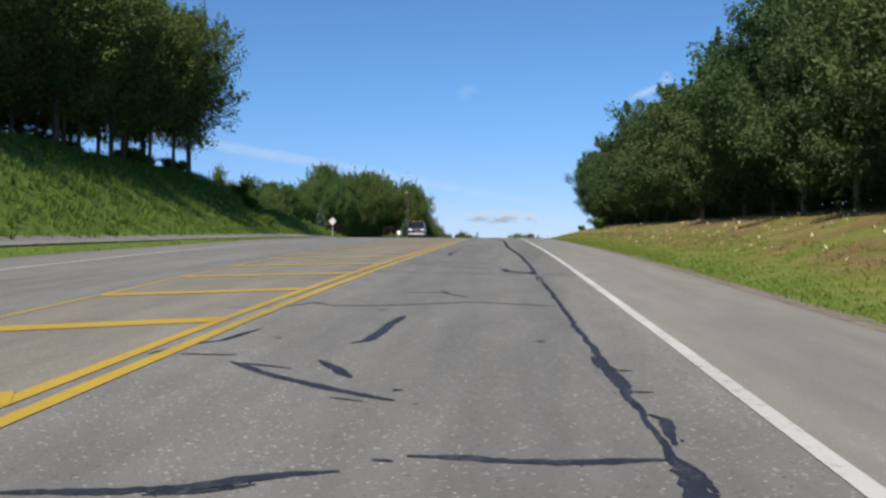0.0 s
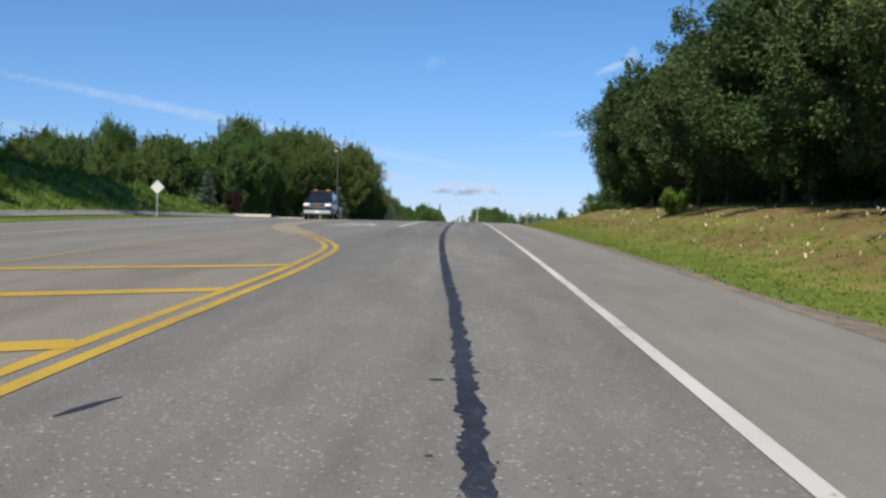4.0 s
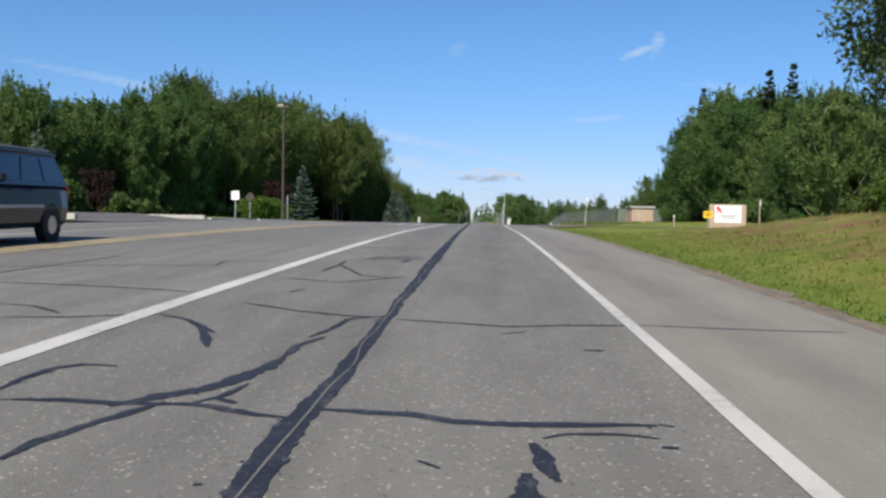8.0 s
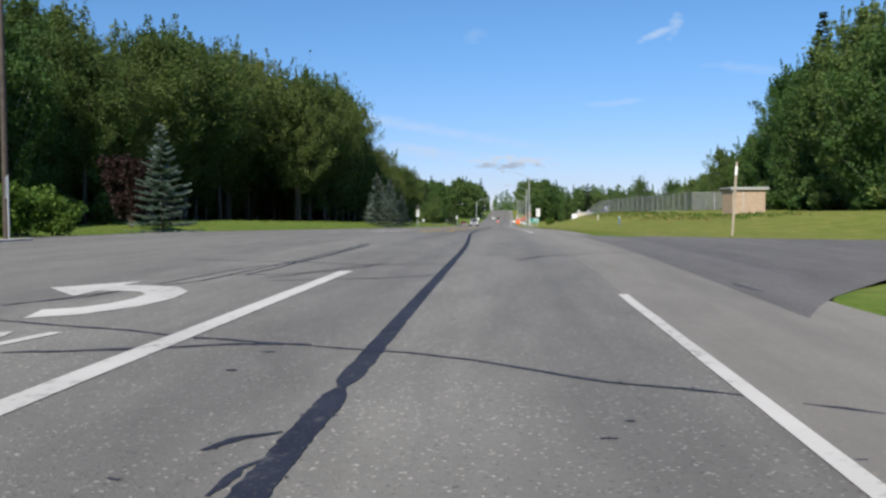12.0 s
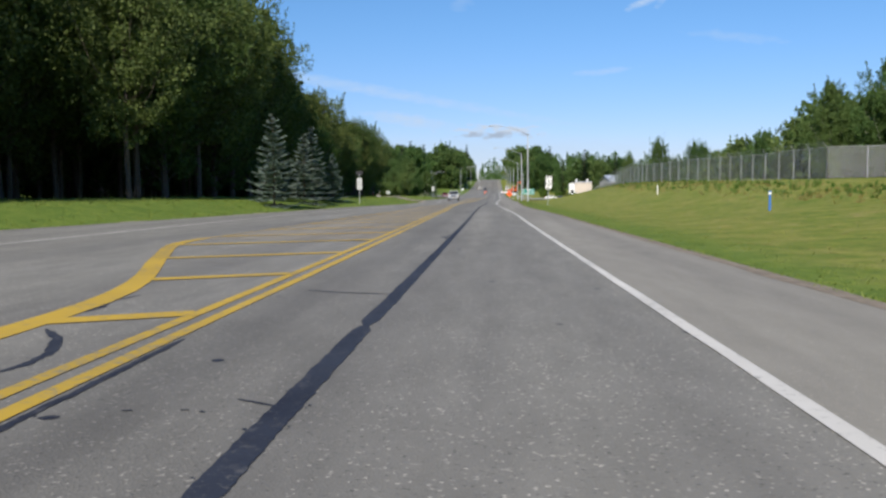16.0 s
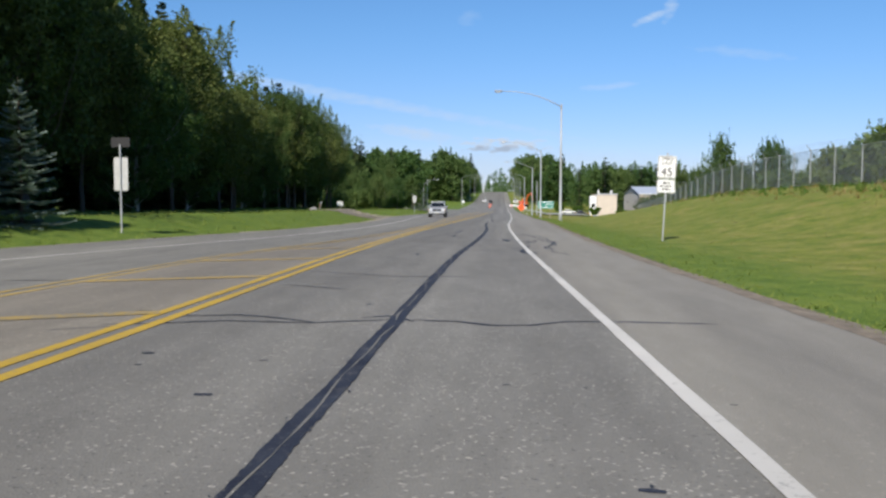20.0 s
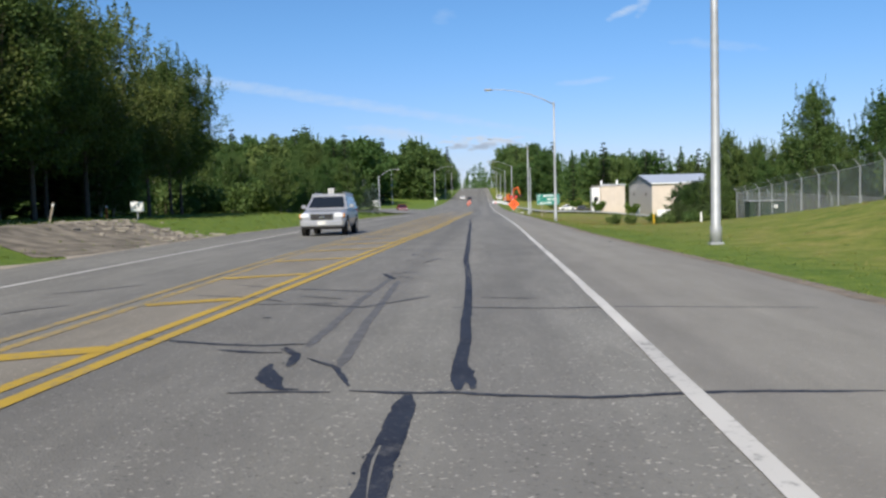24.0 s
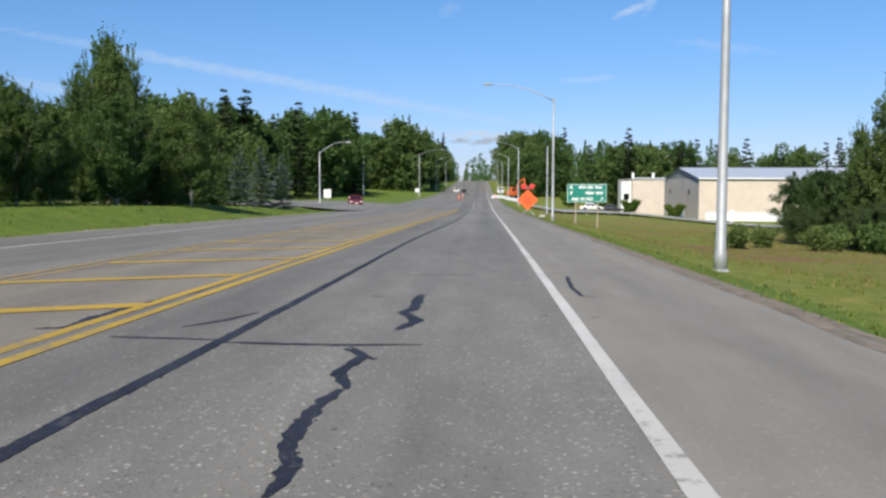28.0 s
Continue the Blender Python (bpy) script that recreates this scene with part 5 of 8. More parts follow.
def street_lamp(x, y, h=10.6, arm=5.4, side=-1, label="tall galvanised street lamp with a long curved arm over the road", head=True):
    ob = thing("street_lamp", label, "street lamp", on_ground(x, y), "street lamps")
    part("base_plate", Build().box(0, 0, 0.03, 0.34, 0.34, 0.06, 0.015), GALV, ob)
    part("pole", Build().tube([(0, 0, 0), (0, 0, 0.45), (0, 0, 0.5), (0, 0, h * 0.5), (0, 0, h)], [0.155, 0.150, 0.125, 0.10, 0.07], 12), GALV, ob, smooth=True)
    if arm:
        pts = [(side * arm * u, 0, h - 0.25 + 1.45 * (1 - (1 - u) ** 2.2)) for u in (0, 0.2, 0.4, 0.6, 0.8, 1.0)]
        part("arm", Build().tube(pts, [0.05, 0.045, 0.040, 0.036, 0.033, 0.030], 8), GALV, ob, smooth=True)
        part("collar", Build().tube([(0, 0, h - 0.5), (0, 0, h - 0.1)], 0.085, 10), GREY_METAL, ob)
        hd = part("lamp_head", Build().box(side * (arm + 0.32), 0, h + 1.2, 0.75, 0.34, 0.15, 0.06), GREY_METAL, ob)
        part("lens", Build().box(side * (arm + 0.35), 0, h + 1.11, 0.42, 0.24, 0.06, 0.03), WHITE_SHEET, hd)


for k, (x, y) in enumerate(((5.0, 322.6), (5.75, 378), (6.5, 434), (7.2, 520), (7.0, 572), (7.2, 640), (7.2, 710))):
    street_lamp(x, y)
for x, y in ((-15.0, 575), (-14.5, 650), (-14.5, 730)):
    street_lamp(x, y, side=1, label="galvanised street lamp on the far verge")
for x, y in ((-27, 560), (9.5, 480), (-10.5, 790), (10, 760)):
    street_lamp(x, y, 9.5, 0, label="plain grey utility pole")
street_lamp(-20.4, 469, 6.8, 3.4, 1, "galvanised street lamp beside the side street")
ob = thing("area_lamp", "tall dark steel pole with boxy lamp heads above the driveway", "lamp post", on_ground(-17.2, 164.4))
part("pole", Build().tube([(0, 0, -0.2), (0, 0, 9.8)], [0.12, 0.08], 10), DARK_STEEL, ob)
for a in (-1, 1):
    part("lamp_head", Build().box(a * 0.27, 0, 9.97 - 0.06 * a, 0.46, 0.36, 0.26, 0.04), WOOD if a < 0 else DARK_STEEL, ob)
part("crossarm", Build().box(0, 0, 9.81, 0.8, 0.07, 0.07), DARK_STEEL, ob)


# ---- small posts ----
def stake(x, y, h, w, material, label, tilt=0.0, name="marker_post"):
    ob = thing(name, label, "post", on_ground(x, y, 0, tilt), "marker posts")
    part("shaft", Build().box(0, 0, h / 2 - 0.1, w, w * 0.6, h + 0.2, 0.008), material, ob)
    part("cap", Build().box(0, 0, h * 0.88, w * 1.06, w * 0.7, h * 0.12, 0.006), WHITE_SHEET, ob)


BLUE_PLASTIC = plain("blue_plastic", (0.05, 0.16, 0.42), 0.5)
stake(9.7, 172.6, 3.1, 0.09, WOOD, "tall pale leaning marker pole beside the side road", 3, "marker_pole")
stake(11.4, 223, 0.85, 0.10, BLUE_PLASTIC, "short blue and white marker post in the grass")
stake(12.6, 255, 0.8, 0.08, WHITE_SHEET, "short white marker post in the grass")
stake(11.4, 349.6, 0.55, 0.09, WHITE_SHEET, "short white marker stub in the grass")
stake(12.8, 370, 1.1, 0.08, YELLOW_SHEET, "thin yellow marker post on the meadow edge")
stake(-21.0, 340, 1.0, 0.10, WOOD, "weathered wooden stake in the grass", 14)
stake(-23.5, 352, 0.8, 0.12, plain("orange_paint", (0.7, 0.2, 0.03), 0.6), "orange-topped wooden stake in the grass")
plain_sign(-20.2, 348.5, 0.75, 0.55, 0.75, WHITE_SHEET, "low red and white notice in the grass", name="notice")
ob = thing("boulder", "pale rounded boulder beside the pull-out", "rock", on_ground(-19.6, 330))
b = Build()
for k in range(5):
    for i in range(10):
        a, q = i * 0.628, k / 4 * 1.45
        r = 0.48 * math.cos(q) * (1 + 0.12 * noise.noise((i, k, 2)))
        b.v.append((r * math.cos(a), r * 0.8 * math.sin(a), 0.42 * math.sin(q) - 0.05))
b.f = [(k * 10 + i, k * 10 + (i + 1) % 10, k * 10 + 10 + (i + 1) % 10, k * 10 + 10 + i) for k in range(4) for i in range(10)] + [tuple(range(40, 50))]
part("rock", b, CONCRETE, ob, smooth=True)


# ---- fence ----
def chain_link():
    m, nt, b = nodes_of("chain_link_mesh")
    tco = nt.nodes.new("ShaderNodeTexCoord").outputs["Object"]
    total = None
    for ang in (45, -45):
        mp = nt.nodes.new("ShaderNodeMapping")
        mp.inputs["Rotation"].default_value = (0, radians(ang), 0)
        nt.links.new(tco, mp.inputs[0])
        w = nt.nodes.new("ShaderNodeTexWave")
        w.inputs["Scale"].default_value = 3.1
        nt.links.new(mp.outputs[0], w.inputs["Vector"])
        total = w.outputs["Fac"] if total is None else mix_of(nt, 1.0, total, w.outputs["Fac"], "LIGHTEN")
    nt.links.new(ramp_of(nt, total, [(0.80, (0.05, 0.05, 0.05)), (0.93, (0.72, 0.72, 0.72))]), b.inputs["Alpha"])
    b.inputs["Base Color"].default_value = (0.38, 0.39, 0.41, 1)
    b.inputs["Metallic"].default_value, b.inputs["Roughness"].default_value = 0.4, 0.5
    return m


LINK = chain_link()


def fence(points, label, h=2.35, arms=True, gap=3.0):
    ob = thing("chain_link_fence", label, "fence")
    for (x0, y0), (x1, y1) in zip(points, points[1:]):
        d = Vector((x1 - x0, y1 - y0, 0))
        n = max(1, int(round(d.length / gap)))
        out = Vector((d.y, -d.x, 0)).normalized()
        if out.x > 0:
            out = -out
        tops = []
        for k in range(n + 1):
            x, y = x0 + d.x * k / n, y0 + d.y * k / n
            z = ground_z(x, y)
            tops.append((x, y, z))
            if k == n and (x1, y1) != points[-1]:
                continue
            p = part("post", Build().tube([(x, y, z - 0.3), (x, y, z + h)], 0.038, 6), GALV, ob)
            if arms:
                part("barb_arm", Build().tube([(x, y, z + h - 0.02), (x + out.x * 0.32, y + out.y * 0.32, z + h + 0.36)], 0.022, 5), GALV, p)
        turn = math.degrees(math.atan2(d.y, d.x))
        for (ax, ay, az), (bx, by, bz) in zip(tops, tops[1:]):
            L = math.hypot(bx - ax, by - ay)
            pn = part("mesh_panel", Build().add([(0, 0, 0.04), (L, 0, bz - az + 0.04), (L, 0, bz - az + h - 0.03), (0, 0, h - 0.03)], [(0, 1, 2, 3)]), LINK, ob)
            pn.matrix_basis = pose(ax, ay, az, 0, 0, turn)
            part("top_rail", Build().tube([(ax, ay, az + h), (bx, by, bz + h)], 0.02, 5), GALV, ob)
            if arms:
                for q in (0.12, 0.24, 0.34):
                    part("barbed_wire", Build().tube([(ax + out.x * q, ay + out.y * q, az + h + q * 1.1), (bx + out.x * q, by + out.y * q, bz + h + q * 1.1)], 0.006, 3), GALV, ob)


fence([(24.5, 252), (22.5, 275), (19.5, 300), (19.0, 330), (19.6, 371), (34, 376)], "tall grey chain-link fence with barbed-wire arms on the bank")
fence([(24.5, 252), (36, 251), (66, 248)], "grey chain-link fence that runs off behind the shed", arms=False)

# ---- shed and entrance sign ----
ob = thing("shed", "small tan masonry shed with a flat grey roof", "shed", on_ground(23.6, 223.4, 8))
part("wall", Build().box(0, 0, 1.05, 3.3, 2.6, 2.7, 0.02), TAN_WALL, ob)
rf = part("roof", Build().box(0, 0, 2.48, 3.75, 3.05, 0.16, 0.02), GREY_METAL, ob)
part("fascia", Build().box(0, -1.54, 2.44, 3.8, 0.03, 0.26, 0.005), ALU_BACK, rf)
part("corner_post", Build().box(-0.55, -1.31, 1.05, 0.1, 0.05, 2.6, 0.01), CONCRETE, ob)
ob = thing("entrance_sign", "tan block entrance sign wall with a white panel", "sign", on_ground(25.3, 181, -4))
part("block_wall", Build().box(-0.1, 0, 1.0, 3.65, 0.6, 2.9, 0.03), TAN_WALL, ob)
p = part("panel", Build().box(-0.1, -0.32, 1.45, 2.65, 0.05, 1.75, 0.01), WHITE_SHEET, ob)
part("emblem", Build().add([(-1.3, -0.35, 2.2), (-0.95, -0.35, 2.2), (-0.62, -0.35, 1.55), (-0.85, -0.35, 1.55), (-1.3, -0.35, 2.0), (-1.32, -0.35, 1.85), (-1.1, -0.35, 1.5), (-1.3, -0.35, 1.5)], [(3, 2, 1, 0), (4, 3, 0), (7, 6, 5)]), RED_SHEET, p)
for z, w in ((2.17, 1.4), (2.0, 1.2), (1.83, 1.4)):
    part("lettering", ink_bars(Build(), 0.35, z, (w,), 0.07, 0.17, -0.35), GREY_METAL, p)
for z, w in ((1.275, 1.7), (1.025, 1.3)):
    part("lettering", ink_bars(Build(), -0.05, z, (w,), 0.13, 0.25, -0.35), BLACK_INK, p)
plain_sign(15.1, 148.4, 0.6, 0.45, 0.95, YELLOW_SHEET, "small yellow sign on a tall pale post", (0.4, 0.4), post=WOOD)
stake(25.9, 172.8, 3.0, 0.10, WOOD, "tall pale post beside the entrance sign", 2, "marker_pole")
stake(14.8, 157.5, 1.0, 0.10, WOOD, "short weathered post on the grass corner")


# ---- vehicles ----
RUBBER = plain("tyre_rubber", (0.018, 0.018, 0.018), 0.85)
GLASS_DARK = plain("dark_car_glass", (0.012, 0.015, 0.018), 0.06, spec=0.8, vary=0.05)
CHROME = plain("chrome_trim", (0.62, 0.62, 0.63), 0.18, 0.95, vary=0.04)
LAMP_GLASS = plain("headlamp_glass", (0.72, 0.74, 0.76), 0.12, vary=0.05)
AMBER = plain("amber_lens", (0.62, 0.30, 0.10), 0.25, vary=0.1)
PLATE = plain("number_plate", (0.70, 0.70, 0.66), 0.5)


def car_paint(name, colour, metal=0.35):
    m, nt, b = nodes_of(name)
    n = noise_of(nt, 2.0, 4)
    nt.links.new(ramp_of(nt, n, [(0.3, tuple(c * 0.88 for c in colour)), (0.7, colour)]), b.inputs["Base Color"])
    b.inputs["Metallic"].default_value, b.inputs["Roughness"].default_value = metal, 0.34
    b.inputs["Coat Weight"].default_value = 0.25
    return m


def loft(b, sections):
    """Joins rings of equal length and closes the ends."""
    n = len(sections[0])
    s = len(b.v)
    for ring in sections:
        b.v.extend(ring)
    for k in range(len(sections) - 1):
        for i in range(n):
            b.f.append((s + k * n + i, s + k * n + (i + 1) % n, s + (k + 1) * n + (i + 1) % n, s + (k + 1) * n + i))
    b.f.append(tuple(s + i for i in range(n - 1, -1, -1)))
    b.f.append(tuple(s + (len(sections) - 1) * n + i for i in range(n)))
    return b


def ring_at(y, w, z0, z1, r=0.12, tuck=0.04):
    """A rounded cross-section of a car body at y."""
    h = w / 2
    pts = [(-h + r, z0), (h - r, z0), (h - tuck, z0 + r), (h, z0 + (z1 - z0) * 0.45), (h - tuck, z1 - r), (h - tuck - r, z1), (-h + tuck + r, z1), (-h + tuck, z1 - r), (-h, z0 + (z1 - z0) * 0.45), (-h + tuck, z0 + r)]
    return [(x, y, z) for x, z in pts]


def vehicle(name, label, category, m, paint_mat, L, W, Hh, hood, suv=True, bar=False, trim=None):
    """A car whose front points to -y: body, cabin, glass, wheels, lamps and bumpers."""
    ob = thing(name, label, category, m)
    g0, belt = (0.32, 1.17 * Hh / 1.85) if suv else (0.24, 0.88)
    f, r = -L / 2, L / 2
    nose = belt - (0.06 if bar else 0.10 if suv else 0.16)
    blunt = 0.06 if bar else 0.13
    secs = [ring_at(f + 0.02, W * (0.98 - blunt), g0 + 0.12, nose - blunt, 0.07), ring_at(f + 0.14, W * 0.97, g0 + 0.02, nose - 0.02), ring_at(f + hood * 0.6, W, g0, belt - 0.05),
            ring_at(f + hood, W, g0, belt), ring_at(r - 0.5, W, g0, belt + 0.02), ring_at(r - 0.12, W * 0.97, g0 + 0.02, belt), ring_at(r, W * 0.9, g0 + 0.15, belt - 0.1)]
    part("body", loft(Build(), secs), paint_mat, ob, smooth=False)
    rear_top = r - 0.35 if suv else r - 1.35
    rear_low = r - 0.12 if suv else r - 0.75
    ws = f + hood + (0.72 if suv else 0.85)

    def cabin(inset, z0, z1, ys):
        y0, y1, y2, y3 = ys
        w0, w1 = W - 0.10 - inset, W - (0.50 if suv else 0.42) - inset
        return [[(-w0 / 2, y, z0), (w0 / 2, y, z0), (w1 / 2, t, z1), (-w1 / 2, t, z1)] for y, t in ((y0, y1), (y3, y2))]
    cab = part("cabin", loft(Build(), cabin(0.0, belt - 0.02, Hh - 0.05, (f + hood - 0.05, ws, rear_top, rear_low))), paint_mat, ob)
    part("roof", Build().box(0, (ws + rear_top) / 2, Hh - 0.04, W - 0.40, rear_top - ws + 0.1, 0.09, 0.04), paint_mat, cab)
    # glass, a little proud of the cabin's frame
    zb, zt = belt + 0.05, Hh - 0.14

    def lerp_pt(side, u, v):
        (a, bq), (c, d) = side
        lo = [a[k] * (1 - u) + bq[k] * u for k in range(3)]
        hi = [c[k] * (1 - u) + d[k] * u for k in range(3)]
        return [lo[k] * (1 - v) + hi[k] * v for k in range(3)]

    def pane(pname, a, bq, c, d, u0, u1, v0, v1, out):
        q = [lerp_pt(((a, bq), (c, d)), u, v) for u, v in ((u0, v0), (u1, v0), (u1, v1), (u0, v1))]
        o = Vector(out) * 0.012
        front_pts = [tuple(Vector(p) + o) for p in q]
        back_pts = [tuple(Vector(p) - o) for p in q]
        part(pname, Build().add(front_pts + back_pts, [(0, 1, 2, 3), (7, 6, 5, 4), (0, 4, 5, 1), (1, 5, 6, 2), (2, 6, 7, 3), (3, 7, 4, 0)]), GLASS_DARK, cab)
    fr, bk = cabin(0.0, belt - 0.02, Hh - 0.05, (f + hood - 0.05, ws, rear_top, rear_low))
    pane("windscreen", fr[0], fr[1], fr[3], fr[2], 0.06, 0.94, 0.12, 0.88, (0, -0.7, 0.5))
    pane("rear_window", bk[0], bk[1], bk[3], bk[2], 0.08, 0.92, 0.2, 0.85, (0, 1, 0.2))
    for sgn, a, bq, c, d in ((-1, fr[0], bk[0], fr[3], bk[3]), (1, fr[1], bk[1], fr[2], bk[2])):
        for u0, u1 in ((0.05, 0.36), (0.40, 0.66), (0.70, 0.95)) if suv else ((0.08, 0.47), (0.52, 0.90)):
            pane("side_window", a, bq, c, d, u0, u1, 0.14, 0.86, (sgn, 0, 0.3))
    # wheels
    R = 0.37 if suv else 0.31
    for sx in (-1, 1):
        for wy in (f + 0.92, r - 1.0):
            x = sx * (W / 2 - 0.12)
            wh = part("wheel", Build().tube([(x - 0.115, wy, R), (x + 0.115, wy, R)], R, 20), RUBBER, ob)
            part("rim", Build().tube([(x + sx * 0.09, wy, R), (x + sx * 0.125, wy, R)], [R * 0.62, R * 0.55], 14), CHROME, wh)
            part("wheel_arch", Build().tube([(x - sx * 0.05, wy, R + 0.02), (x + sx * 0.118, wy, R + 0.02)], R + 0.07, 18), RUBBER, ob)
    # front
    zc = nose - 0.30
    part("grille", Build().box(0, f + 0.04, zc + 0.08, W * 0.46, 0.10, 0.22, 0.03), BLACK_INK, ob)
    part("grille_frame", frame_line(Build(), 0, zc + 0.08, W * 0.50, 0.27, 0.035, f - 0.008), CHROME, ob)
    part("badge", Build().box(0, f - 0.015, zc + 0.08, 0.22, 0.02, 0.06, 0.005), RED_SHEET if bar else CHROME, ob)
    for sx in (-1, 1):
        part("headlight", Build().box(sx * W * 0.36, f + 0.05, zc + 0.13, W * 0.20, 0.16, 0.21, 0.05), LAMP_GLASS, ob)
        part("side_lamp", Build().box(sx * W * 0.468, f + 0.13, zc + 0.13, W * 0.05, 0.20, 0.19, 0.03), AMBER, ob, "amber corner lamp")
        part("mirror", Build().box(sx * (W / 2 + 0.07), f + hood + 0.35, belt + 0.10, 0.2, 0.1, 0.17, 0.04), paint_mat, ob)
        part("tail_light", Build().box(sx * W * 0.43, r - 0.03, belt - 0.15, 0.14, 0.08, 0.35, 0.02), RED_SHEET, ob)
    part("bumper", Build().box(0, f + 0.05, g0 + 0.18, W * 0.95, 0.26, 0.26, 0.06), trim or paint_mat, ob)
    part("valance", Build().box(0, f + 0.12, g0 + 0.02, W * 0.86, 0.2, 0.14, 0.04), RUBBER, ob, "dark lower valance")
    for sx in (-1, 1):
        part("wiper", Build().tube([(sx * 0.1 - 0.3, f + hood + 0.02, belt + 0.04), (sx * 0.1 + 0.25, f + hood + 0.2, belt + 0.17)], 0.012, 4), RUBBER, cab)
        part("side_moulding", Build().box(sx * (W / 2 + 0.005), 0.1, (g0 + belt) / 2, 0.03, L * 0.42, 0.07, 0.01), trim or paint_mat, ob)
        for wy in (f + hood + 0.95, f + hood + 1.75):
            part("door_handle", Build().box(sx * (W / 2 - 0.005), wy, belt - 0.12, 0.04, 0.16, 0.035, 0.008), BLACK_INK, ob)
    part("number_plate", Build().box(0, f - 0.09, g0 + 0.2, 0.32, 0.02, 0.16, 0.005), PLATE, ob)
    if suv:
        for sx in (-1, 1):
            part("roof_rail", Build().tube([(sx * (W / 2 - 0.3), ws + 0.2, Hh + 0.05), (sx * (W / 2 - 0.3), rear_top - 0.1, Hh + 0.05)], 0.02, 6), GREY_METAL, ob)
    if bar:
        lamps = part("roof_light_bar", Build().box(0, ws + 0.45, Hh + 0.07, W * 0.60, 0.24, 0.08, 0.03), DARK_STEEL, ob)
        for sx in (-1, 1):
            part("beacon", Build().box(sx * W * 0.22, ws + 0.45, Hh + 0.135, W * 0.15, 0.2, 0.07, 0.025), AMBER, lamps, "amber and pale roof beacon")
    return ob


def on_road(x, y, turn=0.0):
    pitch = math.degrees(math.atan2(road_z(y + 2) - road_z(y - 2), 4))
    return pose(x, y, road_z(y), pitch, 0, turn)


NAVY = car_paint("dark_blue_car_paint", (0.005, 0.009, 0.020), 0.0)
SILVER = car_paint("silver_car_paint", (0.55, 0.56, 0.58), 0.6)
RED_CAR = car_paint("dark_red_car_paint", (0.20, 0.015, 0.02))
WHITE_CAR = car_paint("white_car_paint", (0.75, 0.75, 0.74), 0.0)
BLACK_CAR = car_paint("black_car_paint", (0.02, 0.02, 0.022), 0.1)
vehicle("suv", "dark blue sport utility vehicle with silver bumper and roof lights", "car", on_road(-10.0, 106.8, 3), NAVY, 5.2, 2.02, 1.95, 1.5, True, True, SILVER)
vehicle("suv", "silver sport utility vehicle in the oncoming lane", "car", on_road(-7.3, 337.0, 1), SILVER, 4.7, 1.86, 1.70, 1.28)
vehicle("car", "dark red saloon car waiting on the side street", "car", on_ground(-16.4, 473.0, 12), RED_CAR, 4.5, 1.78, 1.42, 1.15, False)
vehicle("car", "white car far up the oncoming lane", "car", on_road(-7.5, 640, 0), WHITE_CAR, 4.5, 1.8, 1.5, 1.15, False)
vehicle("car", "dark car far up the road", "car", on_road(-4.5, 610, 0), BLACK_CAR, 4.5, 1.8, 1.45, 1.15, False)
vehicle("pickup", "white utility vehicle at the roadworks", "car", on_road(6.2, 620, 0), WHITE_CAR, 5.2, 2.0, 1.9, 1.3)
for x, y, mat, lab in ((33, 552, BLACK_CAR, "black car parked before the metal building"), (22, 530, WHITE_CAR, "white car parked by the service road"), (26, 531, BLACK_CAR, "dark car parked by the service road")):
    vehicle("car", lab, "car", on_ground(x, y, 85), mat, 4.6, 1.8, 1.5, 1.15, False)


# ---- the metal building ----
def siding(b, x0, y0, x1, y1, z0, z1, rib=0.9, depth=0.05):
    """A wall of ribbed sheet from one corner to the other."""
    d = Vector((x1 - x0, y1 - y0, 0))
    n = Vector((d.y, -d.x, 0)).normalized()
    k = max(1, int(d.length / rib))
    for i in range(k):
        a, c = i / k, (i + 1) / k
        for t, o in ((a, 0.0), (a + (c - a) * 0.78, 0.0), (a + (c - a) * 0.82, depth), (a + (c - a) * 0.96, depth)):
            p = Vector((x0, y0, 0)) + d * t + n * o
            b.v.extend([(p.x, p.y, z0), (p.x, p.y, z1)])
    b.v.extend([(x1, y1, z0), (x1, y1, z1)])
    b.f.extend((2 * i, 2 * i + 2, 2 * i + 3, 2 * i + 1) for i in range(4 * k))
    return b


bz = ground_z(55, 562) - 0.1
ob = thing("metal_building", "large beige metal building with a low gabled roof, its gable shaded grey", "building")
x0, x1, y0, y1, eave, ridge = 48.3, 96.0, 552.0, 590.0, 9.6, 12.2
part("front_wall", siding(Build(), x0, y0, x1, y0, bz, bz + eave), BEIGE, ob, "beige ribbed metal siding")
# the gable's shade is put into a greyer siding colour
side = siding(Build(), x0, y1, x0, y0, bz, bz + eave)
side.add([(x0, y0, bz + eave), (x0, y1, bz + eave), (x0, (y0 + y1) / 2, bz + ridge)], [(0, 2, 1)])
part("gable_wall", side, SHADED_SIDING, ob, "metal siding with its shade in the grey")
part("back_wall", Build().box((x0 + x1) / 2, y1 + 0.1, bz + eave / 2, x1 - x0, 0.2, eave), BEIGE, ob)
part("end_wall", Build().box(x1 + 0.1, (y0 + y1) / 2, bz + eave / 2, 0.2, y1 - y0, eave), BEIGE, ob)
ym = (y0 + y1) / 2
rf = part("roof", Build().add([(x0 - 0.4, y0 - 0.5, bz + eave), (x1 + 0.4, y0 - 0.5, bz + eave), (x1 + 0.4, ym, bz + ridge + 0.1), (x0 - 0.4, ym, bz + ridge + 0.1), (x1 + 0.4, y1 + 0.5, bz + eave), (x0 - 0.4, y1 + 0.5, bz + eave)],
                               [(0, 1, 2, 3), (3, 2, 4, 5)]), ROOF_METAL, ob)
